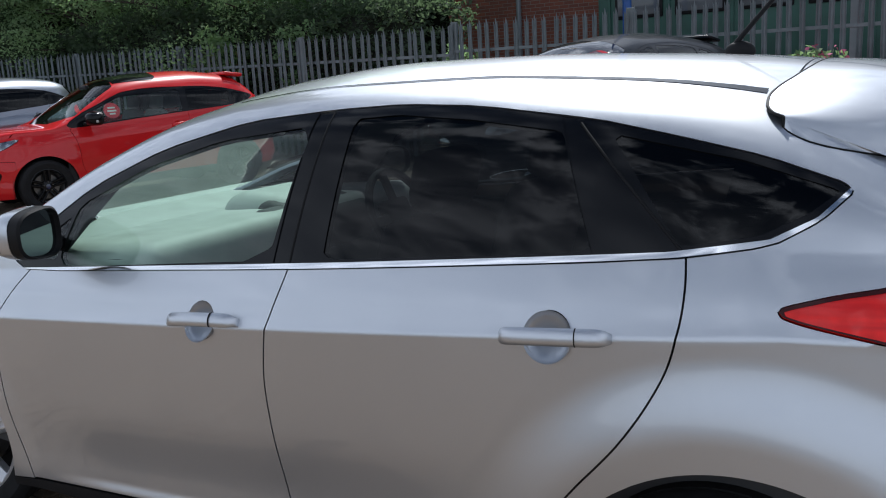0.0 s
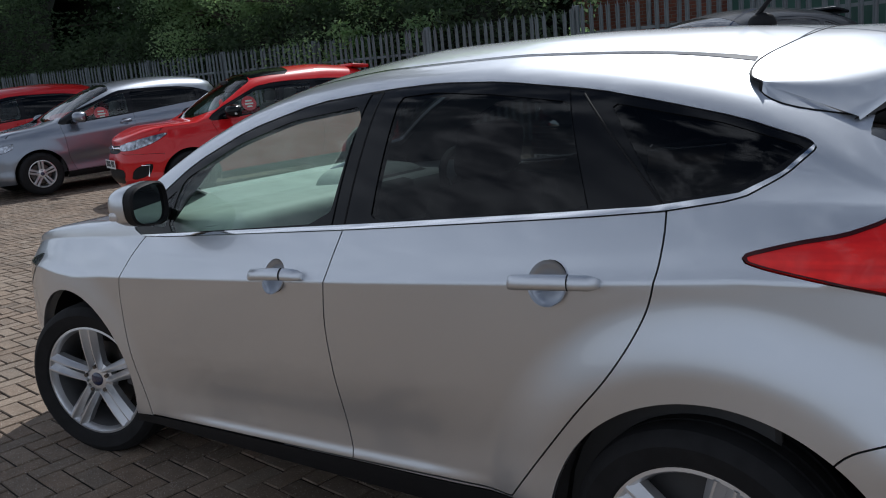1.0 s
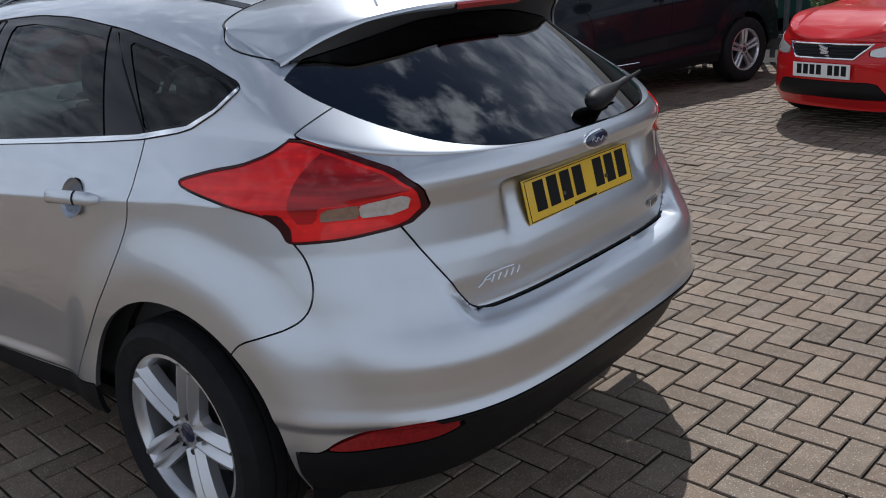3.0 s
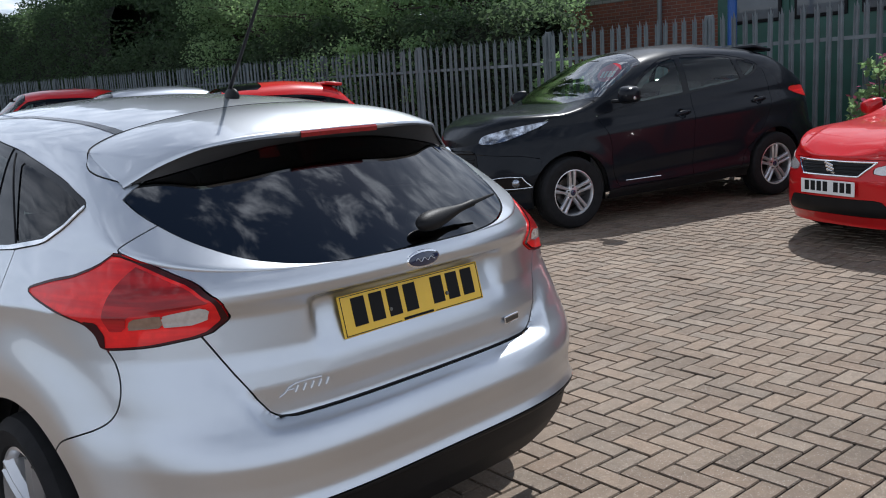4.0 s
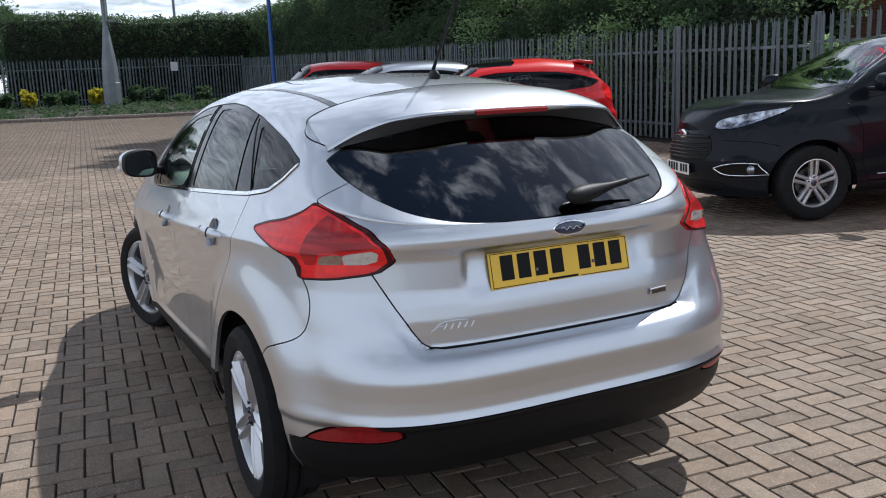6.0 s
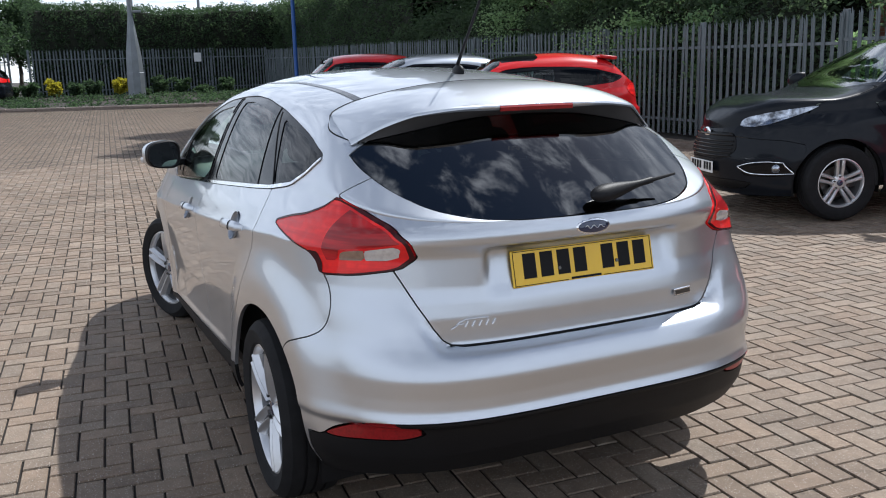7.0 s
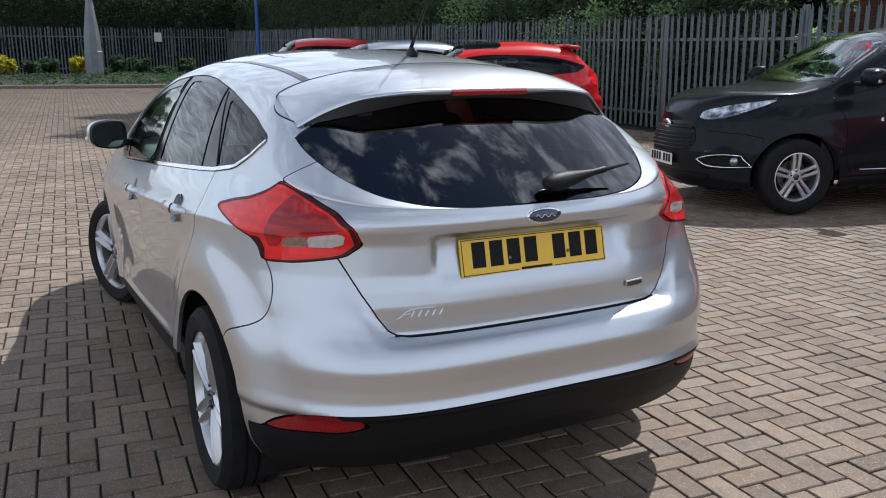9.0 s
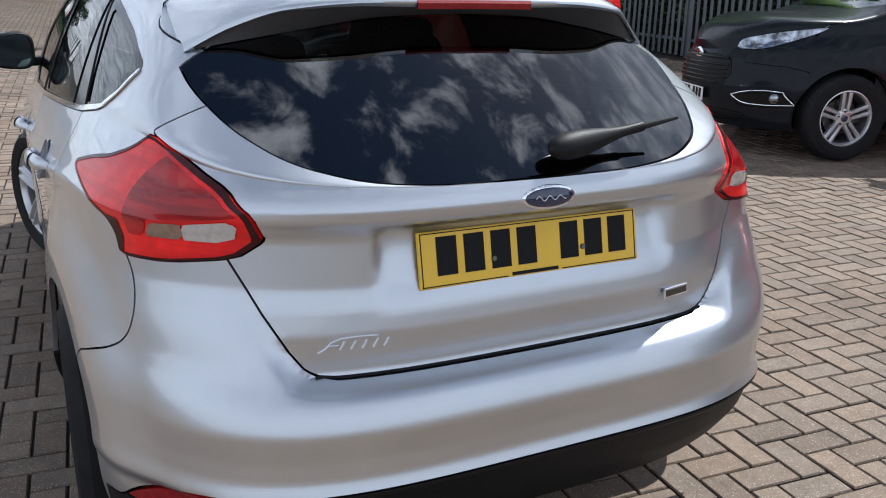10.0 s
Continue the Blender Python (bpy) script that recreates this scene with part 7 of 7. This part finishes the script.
def broad_tree(x, y, h, r, seed, m, label, base=0.28, per=190, size=0.052):
    rng = random.Random(seed)
    t = thing("tree", pose(x, y, ground_z(x, y)), label, "tree")
    top = h * 0.78
    tr = [(0, 0, 0)]
    for k in range(1, 6):
        tr.append((rng.gauss(0, 0.06) * k, rng.gauss(0, 0.06) * k, top * k / 5))
    vs, fs = tube(tr, [0.10 + h * 0.012] + [(0.09 + h * 0.010) * (1 - k / 6.5) for k in range(1, 6)], 9)
    cl = []
    for i in range(int(16 + h * 2)):
        a = rng.uniform(0, 2 * math.pi)
        t0 = rng.uniform(base, 0.95)
        p0 = Vector(tr[min(5, int(t0 * 5))])
        p0.z = top * t0
        reach = r * math.sin(math.pi * min(1, 0.25 + 0.72 * (t0 - base) / (1 - base))) * rng.uniform(0.6, 1.05)
        p1 = p0 + Vector((math.cos(a) * reach, math.sin(a) * reach, rng.uniform(0.1, 0.35) * r))
        mid = p0.lerp(p1, 0.5) + Vector((0, 0, 0.08 * r))
        v, f = tube([p0, mid, p1], [0.045 + h * 0.002, 0.03, 0.010], 5)
        k = len(vs)
        vs = list(vs) + list(v)
        fs = list(fs) + [tuple(j + k for j in q) for q in f]
        for s in (0.45, 0.7, 0.9, 1.05):
            c = p0.lerp(p1, s)
            cl.append((c.x + rng.gauss(0, 0.2), c.y + rng.gauss(0, 0.2), c.z + rng.gauss(0.1, 0.2), rng.uniform(0.35, 0.75) * r * 0.36 + 0.15))
    mesh_ob("trunk", vs, fs, M_BARK, t)
    lv, lf = leaf_cloud(cl, per, 1.0, size, rng)
    fast_mesh("crown", lv, lf, m, t, "")
    return t


def conifer(x, y, h, r, seed, label, per=110):
    rng = random.Random(seed)
    t = thing("conifer_tree", pose(x, y, ground_z(x, y)), label, "tree")
    vs, fs = tube([(0, 0, 0), (rng.gauss(0, 0.1), rng.gauss(0, 0.1), h * 0.5), (0, 0, h * 0.97)], [0.10 + h * 0.012, 0.06 + h * 0.007, 0.02], 9)
    vs, fs = list(vs), list(fs)
    cl = []
    z = h * 0.06
    while z < h * 0.97:
        f0 = z / h
        reach = r * (1 - f0) ** 0.62 * (0.75 + 0.25 * math.sin(seed + z * 1.7))
        n = 7 if f0 < 0.6 else 5
        for k in range(n):
            a = 2 * math.pi * k / n + rng.uniform(-0.4, 0.4) + z
            rr = reach * rng.uniform(0.65, 1.12)
            p0, p1 = Vector((0, 0, z)), Vector((math.cos(a) * rr, math.sin(a) * rr, z - 0.10 * rr + rng.uniform(-0.1, 0.25)))
            v, f = tube([p0, p1], [0.03 + 0.01 * (1 - f0), 0.008], 4, cap=False)
            kk = len(vs)
            vs += v
            fs += [tuple(j + kk for j in q) for q in f]
            for s in (0.35, 0.6, 0.82, 1.0):
                c = p0.lerp(p1, s)
                cl.append((c.x, c.y, c.z + rng.gauss(0, 0.1), 0.20 + 0.17 * reach * (0.5 + 0.5 * s)))
        z += 0.42 + 0.02 * h * (1 - f0)
    mesh_ob("trunk", vs, fs, M_BARK, t)
    lv, lf = leaf_cloud(cl, per, 1.0, 0.095, rng, flat=0.5, droop=0.35)
    fast_mesh("crown", lv, lf, M_CONIFER, t, "")
    return t


def hedge(a, b, z0, z1, thick, seed, label, m=None):
    """A clipped hedge: a near-black core, painted as inner shade, under a coat of small leaves."""
    rng = random.Random(seed)
    a, b = Vector((*a, 0)), Vector((*b, 0))
    L = (b - a).length
    d = (b - a) / L
    sd = Vector((-d.y, d.x, 0))
    t = thing("hedge", None, label, "hedge")
    vs, fs = [], []
    nu, nv = int(L / 0.5), 10
    prof = [(-1, 0), (-1.02, 0.3), (-1.0, 0.6), (-0.95, 0.85), (-0.6, 0.98), (0, 1.0), (0.6, 0.98), (0.95, 0.85), (1, 0.5), (1, 0)]
    cl = []
    for i in range(nu + 1):
        p = a + d * (L * i / nu)
        g = ground_z(p.x, p.y)
        top = z1 + 0.35 * noise.noise(Vector((i * 0.13, seed, 0))) + 0.12 * noise.noise(Vector((i * 0.5, seed, 3)))
        for u, w in prof:
            k = 1 + 0.15 * noise.noise(Vector((i * 0.3, w * 4, seed)))
            q = p + sd * (u * thick / 2 * 0.88 * k)
            vs.append((q.x, q.y, g + z0 + (top - z0 - 0.12) * w))
        for w in np.linspace(0.0, 1.0, 13):
            for sgn in (-1, 1):
                q = p + sd * (sgn * thick / 2 * (1.03 - 0.3 * max(0.0, float(w) - 0.75)))
                cl.append((q.x + rng.gauss(0, 0.12), q.y + rng.gauss(0, 0.12), g + z0 + (top - z0) * float(w), 0.34))
        for u in (-0.6, -0.2, 0.2, 0.6):
            q = p + sd * (u * thick / 2)
            cl.append((q.x, q.y, g + top - 0.05, 0.34))
    n = len(prof)
    for i in range(nu):
        for j in range(n - 1):
            fs.append((i * n + j, (i + 1) * n + j, (i + 1) * n + j + 1, i * n + j + 1))
    mesh_ob("core", vs, fs, M_HEDGE_SHADE, t, "dark twiggy inside")
    lv, lf = leaf_cloud(cl, 75, 1.0, 0.075, rng)
    fast_mesh("leaves", lv, lf, m or M_HEDGE, t)
    return t


def bush(x, y, r, h, seed, m, label, flower=None, per=60, size=0.07):
    rng = random.Random(seed)
    t = thing("bush", pose(x, y, ground_z(x, y)), label, "bush")
    vs, fs, cl = [], [], []
    for i in range(14):
        a = rng.uniform(0, 2 * math.pi)
        q = Vector((math.cos(a) * r * rng.uniform(0.2, 0.9), math.sin(a) * r * rng.uniform(0.2, 0.9), h * rng.uniform(0.45, 1.0)))
        v, f = tube([(0, 0, 0), q * 0.5 + Vector((0, 0, 0.1 * h)), q], [0.02, 0.012, 0.005], 5)
        k = len(vs)
        vs += v
        fs += [tuple(j + k for j in p) for p in f]
        cl += [(q.x, q.y, q.z, r * 0.42), (q.x * 0.6, q.y * 0.6, q.z * 0.6, r * 0.42)]
    mesh_ob("woody_base", vs, fs, M_BARK, t)
    lv, lf = leaf_cloud(cl, per, 1.0, size, rng)
    fast_mesh("foliage", lv, lf, m, t)
    if flower:
        lv, lf = leaf_cloud([(c[0], c[1], c[2] + 0.05, c[3] * 1.1) for c in cl[::2]], 14, 1.0, 0.055, rng)
        fast_mesh("blossom", lv, lf, flower, t, "pink blossom")
    return t


hedge((-42.3, 11.0), (-42.3, -1.4), 0.0, 4.05, 1.8, 4, "tall clipped dark green hedge behind the far fence")
hedge((-24.0, 10.8), (-42.0, 10.8), 0.0, 4.3, 1.8, 9, "tall dark green hedge behind the fence", M_CONIFER)
hedge((-7.3, 10.5), (-24.0, 10.5), 0.0, 2.5, 1.2, 14, "dense dark green undergrowth behind the fence", M_UNDER)
CONIFERS = ((-18.9, 12.6, 19.5, 4.1), (-20.4, 13.4, 20.0, 4.3), (-22.0, 12.6, 18.5, 4.0), (-25.6, 12.9, 15.0, 3.4), (-29.5, 13.2, 13.0, 3.2), (-34.0, 13.0, 11.0, 3.0), (-20.2, 16.5, 16.0, 3.6), (-24.0, 15.0, 17.0, 3.8))
for i, (x, y, h, r) in enumerate(CONIFERS):
    conifer(x, y, h, r, 20 + i, "tall dark green conifer behind the fence")
BROAD = ((-11.6, 11.0, 7.2, 2.2), (-10.0, 11.3, 6.6, 1.8), (-13.6, 11.2, 7.5, 2.1), (-9.8, 12.4, 5.8, 1.7), (-16.5, 10.9, 6.0, 1.8), (-13.2, 15.6, 8.5, 2.4), (-15.2, 12.2, 8.5, 2.3), (-14.6, 14.6, 9.5, 2.6), (-12.4, 13.2, 8.8, 2.3), (-17.4, 13.6, 9.0, 2.4), (-11.0, 12.5, 5.6, 1.5), (-18.3, 10.9, 5.5, 1.6))
for i, (x, y, h, r) in enumerate(BROAD):
    broad_tree(x, y, h, r, 50 + i, M_LEAF if i % 2 else M_LEAF2, "leafy green broadleaf tree behind the fence", base=0.18)
broad_tree(-54.0, -4.9, 6.6, 3.2, 70, M_HEDGE, "distant pale green tree beyond the gate", base=0.25, size=0.13)
broad_tree(-58.0, -2.2, 6.2, 3.0, 71, M_HEDGE, "distant pale green tree beyond the gate", base=0.25, size=0.13)
BUSHES = ((-1.15, 8.85, 0.45, 1.3, M_LEAF, M_PINK), (0.3, 8.6, 0.5, 1.1, M_LEAF, M_PINK), (1.6, 8.7, 0.5, 1.0, M_LEAF2, None), (-11.7, 9.75, 0.6, 2.3, M_LEAF2, None), (-6.4, 9.7, 0.45, 1.7, M_LEAF, None), (-9.6, 9.8, 0.6, 2.2, M_LEAF, None), (-11.4, 9.75, 0.6, 2.2, M_LEAF2, None))
for i, (x, y, r, h, m, fl) in enumerate(BUSHES):
    bush(x, y, r, h, 80 + i, m, "green shrub with pink blossom by the fence" if fl else "green shrub growing through the fence", fl)
for i in range(13):
    rng = random.Random(200 + i)
    y = -4.3 + i * 0.9 + rng.uniform(-0.2, 0.2)
    yel = i in (1, 4, 7)
    bush(-38.6 + rng.uniform(-1.2, 0.8), y, 0.36 if yel else 0.42, 0.8 if yel else rng.uniform(0.4, 0.85), 100 + i, M_YELLOWL if yel else M_HEDGE, "yellow-leaved shrub in the planting bed" if yel else "low green shrub in the planting bed", None, 40, 0.11)


def ground_cover():
    """Low creeping plants over the planting bed."""
    rng = random.Random(77)
    cl = []
    for _ in range(600):
        y = rng.uniform(-5.8, 9.0)
        x0 = -30.4 + (y + 6.0) * 0.206 if y < 6.6 else -27.9
        x = rng.uniform(-40.7, x0)
        if noise.noise(Vector((x * 0.35, y * 0.35, 5))) > -0.25:
            cl.append((x, y, ground_z(x, y) + 0.09, rng.uniform(0.18, 0.38)))
    lv, lf = leaf_cloud(cl, 45, 1.0, 0.07, rng)
    ob = fast_mesh("ground_cover", lv, lf, M_HEDGE)
    tagged(ob, "low dark green ground cover over the planting bed", "plants", kind="stuff")


ground_cover()


# ---- ground ----
def paver_mat():
    """Worn brown concrete blocks: tone by block, aggregate specks, stains."""
    m = bpy.data.materials.new("paving_block")
    m.use_nodes = True
    nt = m.node_tree
    L = nt.links.new
    b = nt.nodes["Principled BSDF"]
    b.inputs["Roughness"].default_value = 0.82
    b.inputs["Specular IOR Level"].default_value = 0.35
    geo = nt.nodes.new("ShaderNodeNewGeometry")
    info = nt.nodes.new("ShaderNodeObjectInfo")
    pos = geo.outputs["Position"]
    add = nt.nodes.new("ShaderNodeMath")
    L(geo.outputs["Random Per Island"], add.inputs[0])
    L(info.outputs["Random"], add.inputs[1])
    fr = nt.nodes.new("ShaderNodeMath"); fr.operation = "FRACT"
    L(add.outputs[0], fr.inputs[0])
    ramp = nt.nodes.new("ShaderNodeValToRGB")
    e = ramp.color_ramp.elements
    e[0].position, e[0].color = 0.0, (0.157, 0.121, 0.091, 1)
    e[1].position, e[1].color = 1.0, (0.237, 0.189, 0.144, 1)
    for p, c in ((0.3, (0.204, 0.149, 0.107, 1)), (0.55, (0.195, 0.155, 0.119, 1)), (0.8, (0.228, 0.169, 0.122, 1))):
        k = e.new(p)
        k.color = c
    L(fr.outputs[0], ramp.inputs[0])

    def tex(scale, detail, rough, lo, hi, fmin=0.3, fmax=0.7):
        n = nt.nodes.new("ShaderNodeTexNoise")
        n.inputs["Scale"].default_value = scale
        n.inputs["Detail"].default_value = detail
        n.inputs["Roughness"].default_value = rough
        L(pos, n.inputs["Vector"])
        r = nt.nodes.new("ShaderNodeMapRange")
        r.inputs["From Min"].default_value, r.inputs["From Max"].default_value = fmin, fmax
        r.inputs["To Min"].default_value, r.inputs["To Max"].default_value = lo, hi
        L(n.outputs[0], r.inputs["Value"])
        return n.outputs[0], r.outputs[0]
    grain_raw, grain = tex(230, 4, 0.75, 0.42, 1.58)
    _, stain = tex(0.9, 6, 0.6, 0.78, 1.14)
    _, blot = tex(14, 3, 0.6, 0.86, 1.14)
    cur = ramp.outputs[0]
    for f in (grain, stain, blot):
        vm = nt.nodes.new("ShaderNodeVectorMath"); vm.operation = "SCALE"
        L(cur, vm.inputs[0]); L(f, vm.inputs["Scale"])
        cur = vm.outputs[0]
    vo = nt.nodes.new("ShaderNodeTexVoronoi")
    vo.inputs["Scale"].default_value = 130
    L(pos, vo.inputs["Vector"])
    sp = nt.nodes.new("ShaderNodeMapRange")
    sp.inputs["From Min"].default_value, sp.inputs["From Max"].default_value = 0.24, 0.15
    L(vo.outputs["Distance"], sp.inputs["Value"])
    pick = nt.nodes.new("ShaderNodeSeparateColor")
    L(vo.outputs["Color"], pick.inputs[0])
    gt = nt.nodes.new("ShaderNodeMath"); gt.operation = "GREATER_THAN"; gt.inputs[1].default_value = 0.42
    L(pick.outputs[0], gt.inputs[0])
    mu = nt.nodes.new("ShaderNodeMath"); mu.operation = "MULTIPLY"
    L(gt.outputs[0], mu.inputs[0]); L(sp.outputs[0], mu.inputs[1])
    mx = nt.nodes.new("ShaderNodeMix"); mx.data_type = "RGBA"
    mx.inputs["B"].default_value = (0.58, 0.54, 0.48, 1)
    L(mu.outputs[0], mx.inputs["Factor"]); L(cur, mx.inputs["A"])
    L(mx.outputs["Result"], b.inputs["Base Color"])
    bp = nt.nodes.new("ShaderNodeBump")
    bp.inputs["Strength"].default_value = 0.7
    bp.inputs["Distance"].default_value = 0.003
    L(grain_raw, bp.inputs["Height"])
    L(bp.outputs[0], b.inputs["Normal"])
    return m


M_PAVE = paver_mat()
M_BED = mat("paving_joint", (0.028, 0.023, 0.019), rough=0.95, vary=0.4, vscale=40, bump=0.6, bscale=120, grime=0.3, gscale=1.5)


def ground_sheet():
    """One sheet of joint sand and asphalt out to the horizon, following the bowl."""
    rings = [0, 1, 2, 3, 3.5, 4, 5, 6, 8, 10, 13, 17, 22, 28, 36, 46, 60, 90, 150, 400, 1500]
    vs, fs = [(0, 0, ground_z(0, 0) - 0.012)], []
    seg = 48
    for r in rings[1:]:
        for k in range(seg):
            a = 2 * math.pi * k / seg
            x, y = r * math.cos(a), r * math.sin(a)
            vs.append((x, y, ground_z(min(r, 60) * math.cos(a), min(r, 60) * math.sin(a)) - 0.012))
    for k in range(seg):
        fs.append((0, 1 + k, 1 + (k + 1) % seg))
    for i in range(len(rings) - 2):
        for k in range(seg):
            a, b = 1 + i * seg + k, 1 + i * seg + (k + 1) % seg
            fs.append((a, a + seg, b + seg, b))
    return tagged(mesh_ob("ground", vs, fs, M_BED), "dark sandy ground between paving blocks", "ground", kind="structure")


PAVE_TURN = radians(-4.0)


def pave_cells(x0, x1, y0, y1):
    """Herringbone blocks whose middle lies in that stretch: middle and whether it runs across."""
    c, s = math.cos(PAVE_TURN), math.sin(PAVE_TURN)
    u = 0.1025
    corners = [(x * c + y * s, -x * s + y * c) for x in (x0, x1) for y in (y0, y1)]
    i0, i1 = int(min(p[0] for p in corners) / u) - 2, int(max(p[0] for p in corners) / u) + 2
    j0, j1 = int(min(p[1] for p in corners) / u) - 2, int(max(p[1] for p in corners) / u) + 2
    for i in range(i0, i1):
        for j in range(j0, j1):
            k = (i - j) % 4
            if k == 0:
                px, py, across = (i + 1) * u, (j + 0.5) * u, False
            elif k == 3:
                px, py, across = (i + 0.5) * u, (j + 1) * u, True
            else:
                continue
            x, y = px * c - py * s, px * s + py * c
            if x0 <= x < x1 and y0 <= y < y1:
                yield x, y, across


def block_mesh():
    """One paving block: a flat top with worn, bevelled edges."""
    hx, hy, b, d = 0.0987, 0.0475, 0.0036, 0.006
    v = [(-hx, -hy, -d), (hx, -hy, -d), (hx, hy, -d), (-hx, hy, -d),
         (-hx + b, -hy + b, 0), (hx - b, -hy + b, 0), (hx - b, hy - b, 0), (-hx + b, hy - b, 0)]
    f = [(4, 5, 6, 7), (0, 1, 5, 4), (1, 2, 6, 5), (2, 3, 7, 6), (3, 0, 4, 7)]
    return np.array(v), f


def paving():
    ground = ground_sheet()
    bv, bf = block_mesh()
    rng = random.Random(5)
    near = (0.35, 1.9, -0.6, 3.4)
    vs, fs = [], []
    singles = []
    for x, y, across in pave_cells(-31.0, 7.0, -7.0, 8.9):
        far = x < -12
        turn = PAVE_TURN + (math.pi / 2 if across else 0) + rng.gauss(0, 0.006)
        z = ground_z(x, y) + rng.gauss(0, 0.0012)
        if near[0] <= x < near[1] and near[2] <= y < near[3] and len(singles) < 300:
            singles.append((x, y, z, turn))
            continue
        c, s = math.cos(turn), math.sin(turn)
        k = len(vs)
        src = bv[4:] if far else bv
        for p in src:
            vs.append((x + p[0] * c - p[1] * s, y + p[0] * s + p[1] * c, z + p[2]))
        fs += [(k, k + 1, k + 2, k + 3)] if far else [tuple(k + i for i in q) for q in bf]
    st = mesh_ob("paving_blocks", vs, fs, M_PAVE, ground, "brown block paving in herringbone", smooth=False)
    tagged(st, kind="stuff")
    me = bpy.data.meshes.new("paving_block")
    me.from_pydata([tuple(p) for p in bv], [], bf)
    me.materials.append(M_PAVE)
    for x, y, z, turn in singles:
        ob = new("paving_block", me)
        ob.parent = ground
        ob.matrix_basis = pose(x, y, z, 0, 0, math.degrees(turn))
    return ground


paving()
